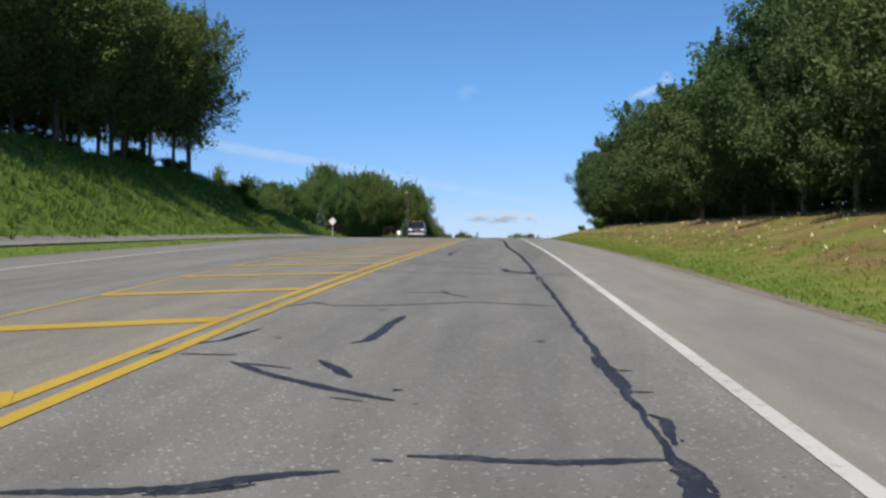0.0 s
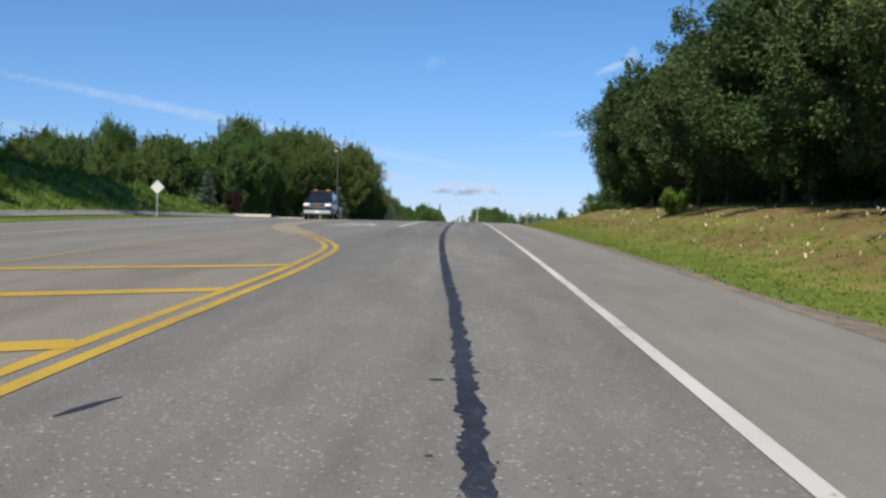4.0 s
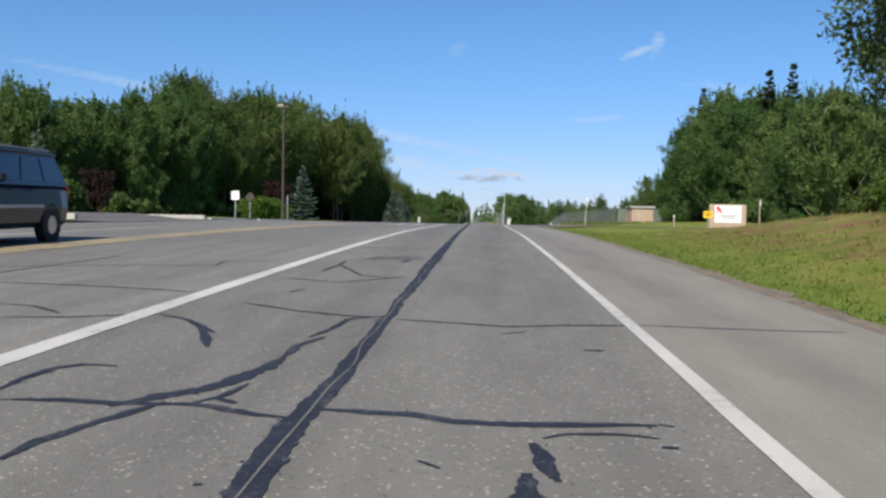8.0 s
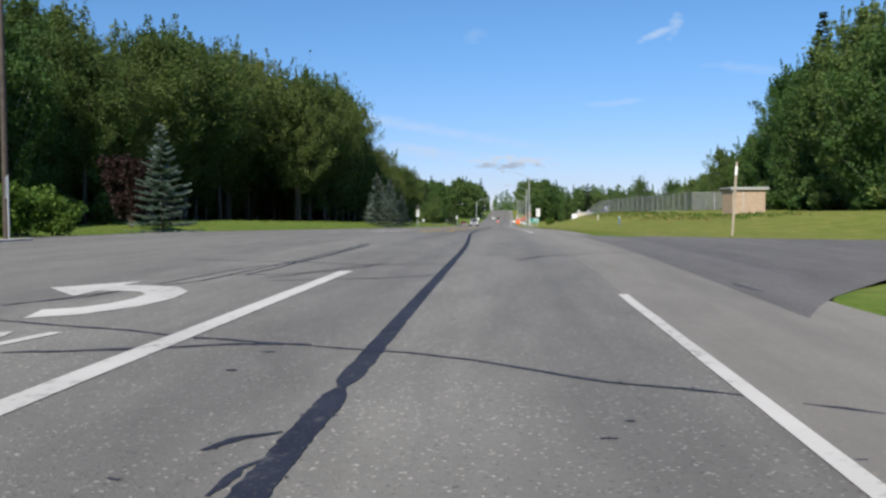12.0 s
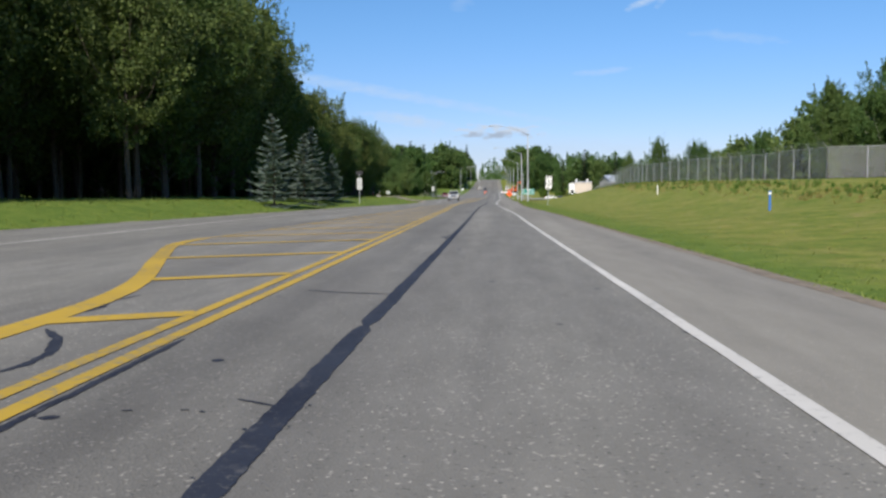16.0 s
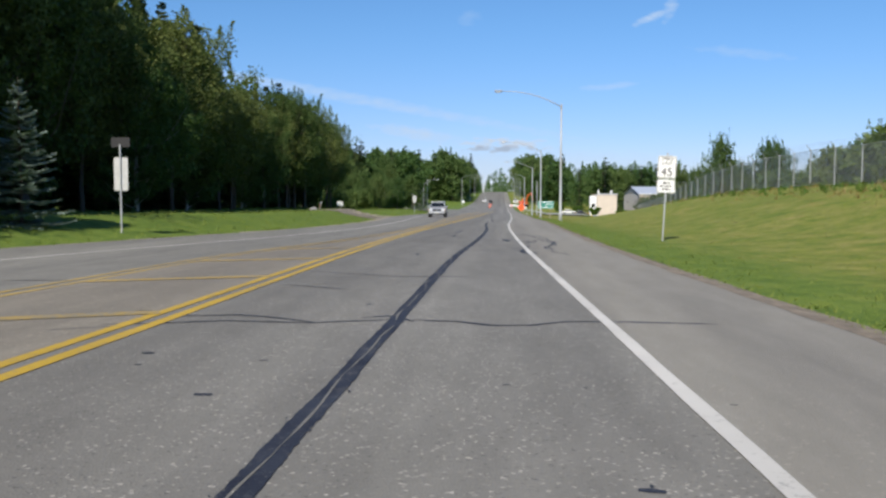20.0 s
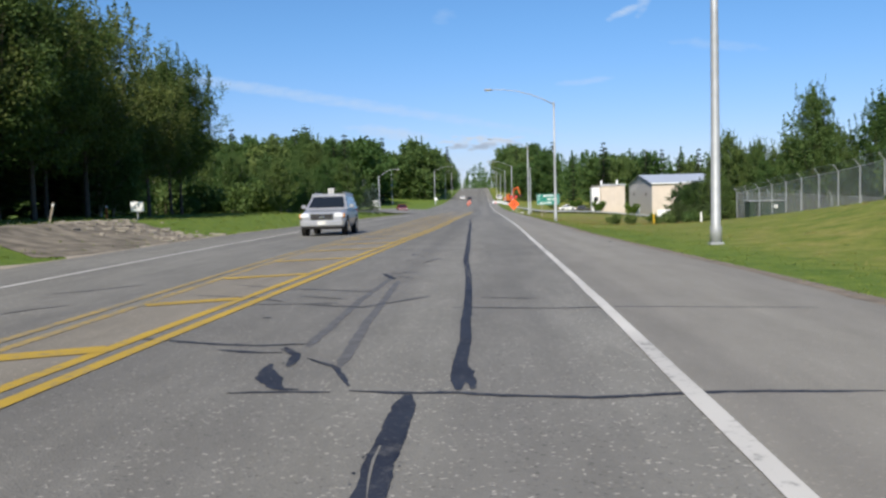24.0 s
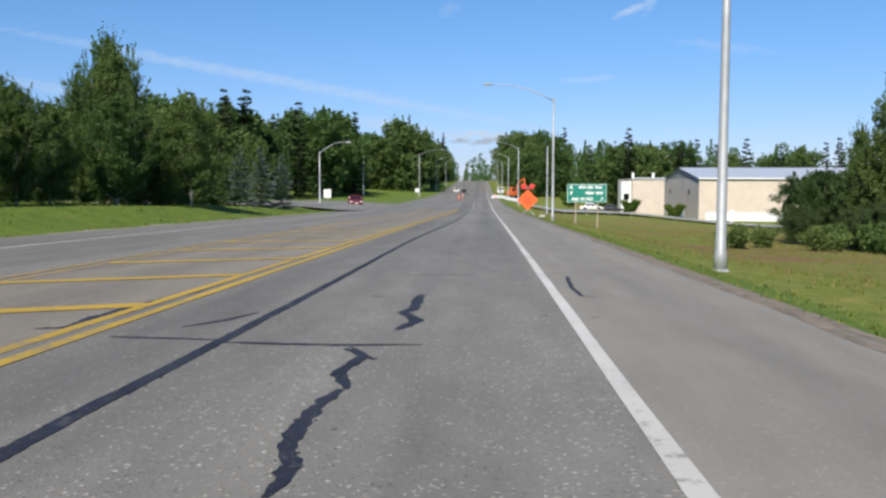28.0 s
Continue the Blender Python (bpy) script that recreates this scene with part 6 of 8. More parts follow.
part("gutter", Build().box((x0 + x1) / 2, y0 - 0.52, bz + eave - 0.1, x1 - x0 + 0.8, 0.15, 0.3, 0.03), WHITE_SHEET, rf)
part("loading_door", Build().box(x0 + 11.5, y0 - 0.06, bz + 1.0, 20, 0.16, 2.0, 0.02), WHITE_SHEET, ob, "long white low panel along the foot of the wall")
for yy in (y0 + 9, y1 - 9):
    part("wall_vent", Build().box(x0 - 0.05, yy, bz + 6.5, 0.12, 1.4, 1.0, 0.02), DARK_STEEL, ob)
ob = thing("office_block", "flat-roofed beige block beside the metal building", "building")
part("wall", siding(Build(), 33.3, 549.5, 40.2, 549.5, bz, bz + 9.4), BEIGE, ob)
part("core", Build().box(36.8, 560, bz + 4.7, 6.8, 20.6, 9.4, 0.03), BEIGE, ob)
part("parapet", Build().box(36.8, 549.4, bz + 9.45, 7.2, 0.4, 0.35, 0.03), ROOF_METAL, ob)
part("stair_tower", Build().box(32.1, 552, bz + 4.4, 2.2, 4, 8.8, 0.05), WHITE_SHEET, ob, "white end tower")
for xx in (34.5, 39):
    part("roof_vent", Build().tube([(xx, 556, bz + 9.3), (xx, 556, bz + 10.8)], 0.3, 8), WHITE_SHEET, ob)
for zz in (2.5, 5.5):
    part("tower_window", Build().box(32.1, 549.95, bz + zz, 1.2, 0.1, 1.3, 0.02), GLASS_DARK, ob)
for x, y, s in ((31.8, 543, 1.25), (41, 543, 1.3), (27, 556, 1.2), (21, 562, 1.6)):
    plant(BUSHES[0], "round_shrub", "clipped round green shrub before the building", "bush", x, y, s, 0.3, 0.0, "shrubs by the building", 1.2)
for x in (50, 60.5):
    ob = thing("bollard_sign", "tall white narrow marker before the metal building", "marker", on_ground(x - 7, 545))
    part("shaft", Build().box(0, 0, 1.3, 0.9, 0.5, 2.6, 0.15), WHITE_SHEET, ob)


# ---- roadworks ----
ob = thing("excavator", "orange excavator with a raised arm at the roadworks", "excavator", pose(9.5, 606, ground_z(9.5, 606), 0, 0, 30))
ORANGE_STEEL = plain("orange_machine_paint", (0.62, 0.13, 0.03), 0.5, vary=0.15)
for sx in (-1, 1):
    part("track", Build().box(sx * 1.1, 0, 0.45, 0.6, 3.8, 0.9, 0.3), RUBBER, ob)
part("house", Build().box(0, 0.3, 1.6, 2.6, 3.2, 1.3, 0.15), ORANGE_STEEL, ob)
cb = part("cab", Build().box(-0.75, -0.7, 2.5, 1.0, 1.4, 1.6, 0.1), ORANGE_STEEL, ob)
part("cab_window", Build().box(-0.75, -1.42, 2.65, 0.8, 0.04, 1.0, 0.02), GLASS_DARK, cb)
part("boom", Build().tube([(0.2, -1.2, 2.0), (0.2, -2.8, 4.8), (0.2, -5.2, 5.6)], [0.32, 0.34, 0.24], 6), ORANGE_STEEL, ob)
st = part("stick", Build().tube([(0.2, -5.0, 5.7), (0.2, -6.6, 3.0)], [0.24, 0.16], 6), ORANGE_STEEL, ob)
part("bucket", Build().box(0.2, -6.7, 2.5, 0.9, 0.9, 0.9, 0.2), DARK_STEEL, st)
for k in range(6):
    bx, by = 3.6 + 1.0 * k, 560 + 1.2 * k
    ob = thing("traffic_barrier", "low white traffic barrier at the roadworks", "barrier", on_ground(bx, by, 40), "traffic barriers")
    part("base", Build().box(0, 0, 0.18, 1.9, 0.55, 0.36, 0.08), WHITE_SHEET, ob)
    part("upper", Build().box(0, 0, 0.55, 1.9, 0.22, 0.5, 0.06), WHITE_SHEET, ob)
for x, y in ((-3.8, 520), (-4.2, 534), (-3.6, 548), (-4.0, 566), (3.4, 540), (3.6, 552)):
    ob = thing("delineator", "orange and white channelising post on a rubber base", "traffic cone", pose(x, y, road_z(y)), "channelising posts")
    part("base", Build().tube([(0, 0, 0), (0, 0, 0.08)], 0.25, 10), RUBBER, ob)
    part("tube", Build().tube([(0, 0, 0.06), (0, 0, 1.1)], [0.10, 0.06], 10), ORANGE_SHEET, ob)
    part("reflective_band", Build().tube([(0, 0, 0.7), (0, 0, 0.85)], 0.088, 10), WHITE_SHEET, ob)
for k in range(5):
    b = Build()
    bar(b, -0.6 - 0.05 * k, 452 + 14 * k, -0.65 - 0.05 * k, 456 + 14 * k, 0.14)
    tagged(part("lane_dash", b, WHITE_PAINT), "white dash between the lanes", "road marking", "lane dashes", "structure")
ob = thing("utility_cabinet", "dark green utility cabinet by the fence corner", "cabinet", on_ground(20.5, 367))
part("body", Build().box(0, 0, 0.75, 2.6, 1.4, 1.5, 0.05), plain("dark_green_paint", (0.03, 0.05, 0.035), 0.5), ob)
part("lid", Build().box(0, 0, 1.53, 2.7, 1.5, 0.08, 0.02), GREY_METAL, ob)
part("label_plate", Build().box(0.6, -0.72, 1.1, 0.3, 0.02, 0.25, 0.005), WHITE_SHEET, ob)


# ---- guard rail before the service road ----
ob = thing("guard_rail", "long galvanised guard rail along the service road", "guard rail")
pts = [(6.5 + 3.8 * k, 500 + 1.0 * k) for k in range(24)]
for (ax, ay), (bx, by) in zip(pts, pts[1:]):
    az, cz = ground_z(ax, ay), ground_z(bx, by)
    part("post", Build().box(ax, ay, az + 0.3, 0.12, 0.15, 0.9, 0.01), WOOD, ob)
    d = Vector((bx - ax, by - ay, 0)).normalized()
    n = Vector((d.y, -d.x, 0)) * 0.09
    rows = [(0.45, 0.0), (0.52, 1.0), (0.60, 0.3), (0.68, 1.0), (0.75, 0.0)]
    vs = [(px + n.x * (1 + o), py + n.y * (1 + o), pz + z) for px, py, pz in ((ax, ay, az), (bx, by, cz)) for z, o in rows]
    part("rail", Build().add(vs, [(i, i + 5, i + 6, i + 1) for i in range(4)]), GALV, ob)


# ---- tar-sealed seam and cracks ----
seam_x = smooth_of((-60, 5, 14, 24, 36, 44, 50, 60, 70, 83, 95, 105, 127, 140, 156, 175, 190, 218, 245, 262, 268, 280, 298, 305, 312), (0.9, 0.74, 0.70, 0.62, 0.33, 0.36, 0.25, -0.1, -0.36, -0.43, -0.39, -0.44, -0.60, -0.70, -0.78, -1.35, -1.38, -1.41, -1.51, -1.46, -1.30, -1.15, -1.43, -1.40, -1.38))


def tar_line(name, label, points, width, seed, lift=0.004, rag=0.75, step_m=0.045, parent=None, wander=1.0, material=None):
    """A poured band of sealant through the points, with a wandering course and a ragged width."""
    b = Build()
    pts = [Vector((x, y, 0)) for x, y in points]
    run = [0.0]
    for p, q in zip(pts, pts[1:]):
        run.append(run[-1] + (q - p).length)
    n = max(2, int(run[-1] / step_m))
    for k in range(n + 1):
        s = run[-1] * k / n
        i = max(0, min(int(np.searchsorted(run, s)) - 1, len(pts) - 2))
        u = (s - run[i]) / max(run[i + 1] - run[i], 1e-6)
        p = pts[i].lerp(pts[i + 1], u)
        d = (pts[i + 1] - pts[i]).normalized()
        side = Vector((-d.y, d.x, 0))
        o = wander * (0.07 * noise.noise((s * 0.8, seed, 0)) + 0.035 * noise.noise((s * 3.1, seed, 4)))
        end = min(1.0, 0.35 + 2.6 * min(s, run[-1] - s))
        wide = width(p.y) if callable(width) else width
        for q in (-1, 1):
            w = wide / 2 * end * (1 + 0.55 * rag * noise.noise((s * 3.0, seed, 9 * q)) + 0.6 * rag * noise.noise((s * 13.0, seed, 5 * q)) + 0.6 * rag * noise.noise((s * 31.0, seed, 7 * q)))
            v = p + side * (o + q * max(w, 0.008))
            b.v.append((v.x, v.y, road_z(v.y) + lift))
    b.f = [(2 * k + 1, 2 * k + 3, 2 * k + 2, 2 * k) for k in range(n)]
    # crumbs and splashes of tar along both edges
    rs = random.Random(int(seed * 10))
    for k in range(1, n):
        if rs.random() < 0.14:
            v = Vector(b.v[2 * k + rs.randint(0, 1)])
            m = (Vector(b.v[2 * k]) + Vector(b.v[2 * k + 1])) / 2
            c = v + (v - m).normalized() * rs.uniform(-0.004, 0.03)
            r, i0 = rs.uniform(0.003, 0.011), len(b.v)
            for j in range(6):
                a, q = j * math.pi / 3, r * rs.uniform(0.6, 1.3)
                b.v.append((c.x + q * math.cos(a), c.y + 1.5 * q * math.sin(a), c.z + 0.0012))
            b.f.append(tuple(range(i0, i0 + 6)))
    return tagged(part(name, b, material or TAR, parent), label, "road repair", kind="structure")


seam_late = smooth_of((305, 309, 313, 317.4, 322, 331, 336, 341, 345.5, 350, 356, 361.2, 364, 369, 378, 398, 450), (-1.12, -1.12, -1.16, -1.27, -1.29, -1.38, -1.41, -1.42, -1.51, -1.50, -1.58, -1.76, -1.71, -1.65, -1.58, -1.1, -0.9))
seam_width = smooth_of((-20, 3.3, 4.0, 4.6, 5.3, 6.6, 9, 12, 18, 26, 37, 46, 60, 71, 84, 93, 97, 104, 114, 127, 139, 150, 176, 190, 203, 216, 231, 246, 262, 290, 304), (0.07, 0.11, 0.04, 0.04, 0.07, 0.06, 0.05, 0.06, 0.07, 0.10, 0.14, 0.12, 0.13, 0.15, 0.15, 0.15, 0.10, 0.18, 0.16, 0.15, 0.15, 0.13, 0.12, 0.15, 0.145, 0.13, 0.12, 0.14, 0.15, 0.14, 0.13))
late_width = smooth_of((304, 312, 318, 330, 340, 346, 356, 365, 380, 400, 450), (0.10, 0.09, 0.11, 0.12, 0.10, 0.13, 0.11, 0.10, 0.09, 0.08, 0.08))
cuts_y = [-20, 13.9, 15.7, 36, 62, 88, 114, 140, 166, 192, 218, 244, 270, 290, 305.05, 305.15, 331, 357, 383, 409, 435]
for k, (y0, y1) in enumerate(zip(cuts_y, cuts_y[1:])):
    if y0 in (13.9, 305.05):
        continue        # two bare stretches, crossed by single strands
    late = y0 >= 305
    course, rag = seam_late if late else seam_x, 0.95 if y0 < 60 else 0.5 if y0 < 110 else 0.24
    tar_line("sealed_seam", "long tar-sealed seam in the lane", [(course(y), y) for y in np.linspace(y0, y1, 27)], late_width if late else seam_width, 3.0 + k, 0.0045, rag, wander=0.5 if y0 < 110 else 0.22)
for k, (y0, y1) in enumerate(((66, 79), (79, 92), (92, 105), (214, 228), (228, 252), (252, 278), (278, 304), (312, 336))):
    b = Build()
    strip(b, seam_x if y1 < 306 else seam_late, y0, y1, 0.010, 0.0075, 1.9, 0.22, k)
    tagged(part("seam_gap", b, ASPHALT), "pale groove along the sealed seam", "road repair", kind="structure")
crack_count = [0]


def crack(width, *points):
    crack_count[0] += 1
    run = sum(math.dist(p, q) for p, q in zip(points, points[1:]))
    width *= 0.62 + 0.38 * step(0.8, 2.2, run) if width > 0.07 else 1       # short cracks are slimmed to fit the camera's view
    tar_line("sealed_crack", "crack in the asphalt sealed with dark tar", points, max(width, 0.036) * 1.1, 40.0 + crack_count[0] * 1.7, 0.0035 + 0.0001 * (crack_count[0] % 9), wander=0.3)


crack(.05, (-6.1, 89.96), (-6.16, 92.3), (-6.0, 93.86), (-5.71, 95.43), (-5.85, 98.01), (-5.71, 104.2))
crack(.045, (-6.15, 96.7), (-5.01, 96.53), (-3.75, 96.37))
crack(.05, (-1.31, 3.15), (-1.06, 3.23), (-0.93, 3.31))
crack(.10, (-1.85, 3.14), (-1.54, 3.17), (-1.23, 3.22), (-1.01, 3.34), (-0.85, 3.43), (-0.64, 3.50))
crack(.08, (0.75, 3.78), (0.79, 3.55), (0.80, 3.31))
crack(.06, (-0.53, 3.67), (-0.44, 3.65))
crack(.10, (-0.39, 3.73), (-0.12, 3.73), (0.04, 3.68), (0.28, 3.68), (0.74, 3.75))
crack(.06, (0.78, 4.59), (0.85, 4.47), (0.79, 3.98))
crack(.04, (-0.96, 4.89), (-0.75, 4.80))
crack(.07, (-1.89, 6.06), (-1.46, 5.55), (-0.97, 5.12), (-0.78, 4.98), (-0.57, 4.84))
crack(.12, (0.69, 6.44), (0.75, 5.80), (0.76, 5.11))
crack(.13, (-1.27, 6.16), (-1.12, 5.89), (-0.93, 5.49))
crack(.05, (-1.78, 6.00), (-1.39, 5.80))
crack(.05, (-2.38, 6.36), (-1.92, 6.34))
crack(.05, (-2.59, 6.34), (-2.44, 6.84), (-2.27, 7.08), (-2.17, 7.85))
crack(.09, (-1.19, 6.99), (-1.06, 7.16), (-1.03, 8.23), (-0.95, 8.95))
crack(.035, (-3.06, 9.64), (-2.46, 9.81), (-2.22, 10.23), (-1.83, 9.92), (-1.19, 10.04), (-0.29, 10.51), (0.66, 10.05))
crack(.05, (-2.25, 10.37), (-1.99, 10.25))
crack(.03, (-1.28, 11.81), (-0.78, 11.85), (-0.37, 11.11))
crack(.05, (-0.80, 12.13), (-0.66, 11.68))
crack(.03, (0.78, 14.33), (0.85, 14.35))
crack(.025, (0.66, 15.44), (0.66, 14.83), (0.64, 14.44), (0.66, 14.15), (0.65, 14.02))
crack(.03, (-0.30, 14.59), (-0.27, 14.60))
crack(.035, (0.71, 15.32), (0.72, 14.88), (0.71, 14.44), (0.69, 14.06))
crack(.04, (0.74, 15.55), (0.87, 15.58))
crack(.03, (1.30, 15.77), (1.77, 15.56))
crack(.06, (0.71, 15.95), (0.96, 15.93), (1.31, 15.81), (1.57, 15.64), (1.99, 15.48))
crack(.05, (-3.14, 16.94), (-2.60, 16.75), (-2.22, 16.61), (-1.75, 16.35), (-1.32, 16.13), (-0.96, 16.07), (-0.63, 16.14), (-0.28, 16.09), (0.22, 15.95), (0.63, 15.81))
crack(.12, (0.60, 16.87), (0.64, 16.46), (0.69, 15.94))
crack(.06, (-0.01, 16.73), (0.04, 16.67))
crack(.10, (0.09, 17.60), (0.16, 16.63), (0.31, 16.40), (0.54, 16.18))
crack(.125, (-0.02, 17.74), (0.11, 17.60), (0.18, 16.96), (0.40, 16.65), (0.56, 16.36), (0.67, 15.86))
crack(.03, (-2.09, 20.08), (-1.63, 19.58), (-1.05, 18.72), (-0.48, 17.97), (-0.02, 17.65))
crack(.03, (-2.32, 20.78), (-1.47, 20.38), (-0.50, 19.86), (0.19, 19.18), (0.56, 18.48))
crack(.03, (-0.44, 19.86), (0.08, 20.14), (0.57, 19.75))
crack(.03, (-1.42, 22.50), (-0.26, 21.72), (0.46, 20.55))
crack(.11, (-1.18, 24.83), (-1.28, 24.94), (-1.39, 25.03), (-1.45, 25.23), (-1.43, 25.48), (-1.43, 25.86), (-1.47, 26.13), (-1.46, 26.53), (-1.44, 27.08))
crack(.05, (0.31, 27.16), (0.62, 27.21), (1.05, 27.31), (1.41, 27.35), (2.35, 27.38))
crack(.03, (-0.21, 27.35), (0.14, 27.26))
crack(.05, (-0.06, 27.33), (0.06, 27.29))
crack(.04, (-3.12, 27.77), (-2.42, 27.52), (-1.81, 27.38), (-1.49, 27.30), (-1.20, 27.30), (-0.82, 27.40))
crack(.13, (-1.34, 27.38), (-1.41, 28.16), (-1.39, 28.82))
crack(.03, (-1.04, 30.50), (0.09, 30.57), (0.41, 30.35))
crack(.03, (-2.74, 30.48), (-2.22, 30.71), (-1.64, 30.40), (-1.49, 30.52))
crack(.05, (-1.60, 30.51), (-1.39, 30.59))
crack(.09, (-1.37, 29.91), (-1.28, 30.23), (-1.36, 31.23), (-1.22, 31.67))
crack(.03, (0.32, 31.22), (0.59, 30.51))
crack(.03, (-2.69, 32.67), (-1.93, 32.43), (-1.20, 32.06))
crack(.115, (-1.50, 35.78), (-1.45, 36.09), (-1.39, 36.39), (-1.30, 36.63), (-1.25, 36.80), (-1.17, 37.10))
crack(.05, (-1.39, 37.17), (-1.35, 37.22))
crack(.03, (-3.03, 38.46), (-2.28, 38.46), (-1.88, 38.39), (-1.45, 38.43))
crack(.045, (-1.23, 38.44), (-0.87, 38.50))
crack(.05, (0.35, 38.79), (0.72, 38.76), (1.08, 38.63), (1.59, 38.56), (2.16, 38.51), (2.71, 38.36))
crack(.025, (-0.62, 38.58), (-0.06, 38.68), (0.25, 38.68))
crack(.03, (-2.06, 39.62), (-1.55, 39.33))
crack(.04, (-2.55, 39.84), (-2.11, 39.77), (-1.70, 39.61))
crack(.03, (-3.44, 40.18), (-2.95, 40.17), (-2.38, 39.90))
crack(.06, (-1.65, 47.80), (-1.50, 48.23))
crack(.05, (-1.94, 70.34), (-1.72, 70.22), (-1.44, 70.15), (-1.24, 70.19), (-1.02, 70.27), (-0.82, 70.36))
crack(.05, (-0.82, 70.36), (-0.70, 70.28), (-0.61, 70.35), (-0.63, 70.26), (-0.73, 70.31))
crack(.06, (-1.40, 71.94), (-1.23, 71.86), (-0.97, 71.66), (-0.59, 71.42), (-0.32, 71.29))
crack(.08, (-2.26, 70.89), (-2.18, 71.21), (-2.11, 71.61), (-1.98, 71.85), (-1.82, 72.10), (-1.39, 72.30))
crack(.05, (-0.54, 71.92), (-0.47, 71.98))
crack(.07, (-1.42, 72.34), (-1.46, 72.94), (-1.46, 73.74), (-1.43, 74.48), (-1.41, 75.04))
crack(.10, (-2.06, 74.75), (-2.11, 75.45), (-2.04, 75.89))
crack(.04, (-3.94, 75.96), (-3.11, 75.60), (-2.26, 75.38))
crack(.04, (-2.93, 80.32), (-2.03, 79.86), (-1.36, 79.40))
crack(.06, (-1.25, 80.71), (-0.81, 79.27))
crack(.06, (-1.81, 81.99), (-1.63, 82.04), (-1.42, 82.19))
crack(.08, (-1.53, 82.38), (-1.52, 82.74), (-1.47, 83.17), (-1.45, 83.63), (-1.47, 84.32))
crack(.04, (1.18, 84.00), (1.31, 83.90), (1.71, 83.77), (2.20, 83.55), (2.71, 83.46))
crack(.05, (-0.66, 84.26), (-0.19, 84.29), (0.32, 84.11), (0.87, 83.85), (1.16, 83.86))
crack(.05, (-3.12, 84.35), (-2.51, 84.36), (-2.08, 84.32), (-1.47, 84.32), (-1.07, 84.33), (-0.83, 84.35))
crack(.08, (0.31, 84.85), (0.42, 85.29), (0.60, 85.29), (0.67, 84.77), (0.67, 84.23))
crack(.05, (-1.74, 84.95), (-1.68, 84.95))
crack(.08, (-1.08, 85.19), (-1.13, 85.94), (-1.01, 87.26))
crack(.10, (-1.06, 84.37), (-1.03, 85.04), (-1.01, 85.86), (-0.93, 86.68), (-0.94, 88.64), (-0.84, 91.46))
crack(.09, (0.61, 93.06), (0.47, 90.22), (0.26, 88.84), (0.43, 87.42), (0.49, 86.25), (0.59, 85.52), (0.81, 85.69))
crack(.04, (-2.06, 88.32), (-1.53, 88.12))
crack(.07, (-1.57, 88.19), (-1.53, 89.80))
crack(.05, (-0.58, 92.80), (-0.55, 92.81))
crack(.04, (0.58, 92.95), (0.65, 92.96))
crack(.05, (-0.44, 93.01), (-0.41, 93.15))
crack(.04, (0.20, 93.19), (0.29, 93.09))
crack(.12, (0.65, 93.48), (0.69, 93.32), (0.70, 93.13), (0.73, 92.97))
crack(.07, (1.21, 93.47), (1.28, 93.46))
crack(.10, (-1.41, 93.02), (-1.40, 93.25), (-1.32, 93.53), (-1.23, 93.75), (-1.14, 94.02))
crack(.03, (0.72, 93.55), (0.82, 93.63), (1.07, 93.66), (1.23, 93.61))
crack(.05, (1.27, 93.86), (1.34, 93.82))
crack(.09, (-0.38, 93.96), (-0.11, 93.93), (0.14, 93.89), (0.31, 93.80), (0.57, 93.78), (0.96, 93.81), (1.26, 93.83))
crack(.06, (-1.96, 93.97), (-1.69, 94.00), (-1.38, 93.95), (-0.96, 93.97), (-0.63, 93.82), (-0.43, 93.77))
crack(.12, (-0.92, 94.13), (-0.78, 94.03))
crack(.09, (-1.00, 94.00), (-0.89, 94.20), (-0.84, 94.48))
crack(.13, (-1.38, 93.90), (-1.20, 94.16), (-1.04, 94.32), (-0.94, 94.59), (-0.85, 95.01), (-0.84, 95.25))
crack(.09, (-2.08, 94.18), (-2.11, 94.47), (-2.10, 94.75), (-1.97, 94.91), (-1.75, 94.88))
crack(.07, (-0.45, 95.21), (-0.35, 95.42))
crack(.06, (-0.84, 95.25), (-0.84, 95.75), (-0.73, 96.14))
crack(.07, (-1.99, 96.83), (-1.75, 96.46), (-1.42, 95.59))
crack(.035, (0.59, 96.49), (0.77, 96.63))
crack(.05, (-2.34, 97.13), (-2.04, 96.89), (-1.58, 96.20))
crack(.05, (-0.85, 96.10), (-0.77, 96.47), (-0.70, 97.13), (-0.43, 97.35))
crack(.04, (-3.54, 96.73), (-3.02, 96.83), (-2.33, 97.17))
crack(.04, (-0.31, 97.16), (0.18, 97.04), (0.65, 96.89), (1.12, 97.03), (1.83, 97.12), (2.74, 97.04), (3.40, 97.00))
crack(.10, (-0.49, 97.06), (-0.39, 97.18))
crack(.03, (-4.03, 97.58), (-3.65, 97.48), (-3.20, 97.05))
crack(.04, (-1.86, 98.05), (-1.29, 97.59), (-0.72, 97.30), (-0.42, 97.28))
crack(.03, (-5.10, 99.45), (-3.83, 99.27), (-2.68, 98.91))
crack(.06, (-1.68, 99.07), (-1.58, 99.45))
crack(.04, (-2.14, 100.77), (-1.34, 100.33), (-0.79, 101.02), (-0.60, 101.32))
crack(.04, (-1.85, 103.30), (-1.21, 101.35), (-0.80, 101.10))
crack(.03, (-6.30, 101.55), (-4.96, 102.16), (-3.59, 102.55), (-3.71, 103.53), (-2.83, 103.67))
crack(.05, (-1.86, 101.94), (-1.81, 103.07), (-1.85, 104.11))
crack(.15, (-0.94, 104.02), (-0.90, 104.23), (-0.88, 104.45), (-0.84, 104.69))
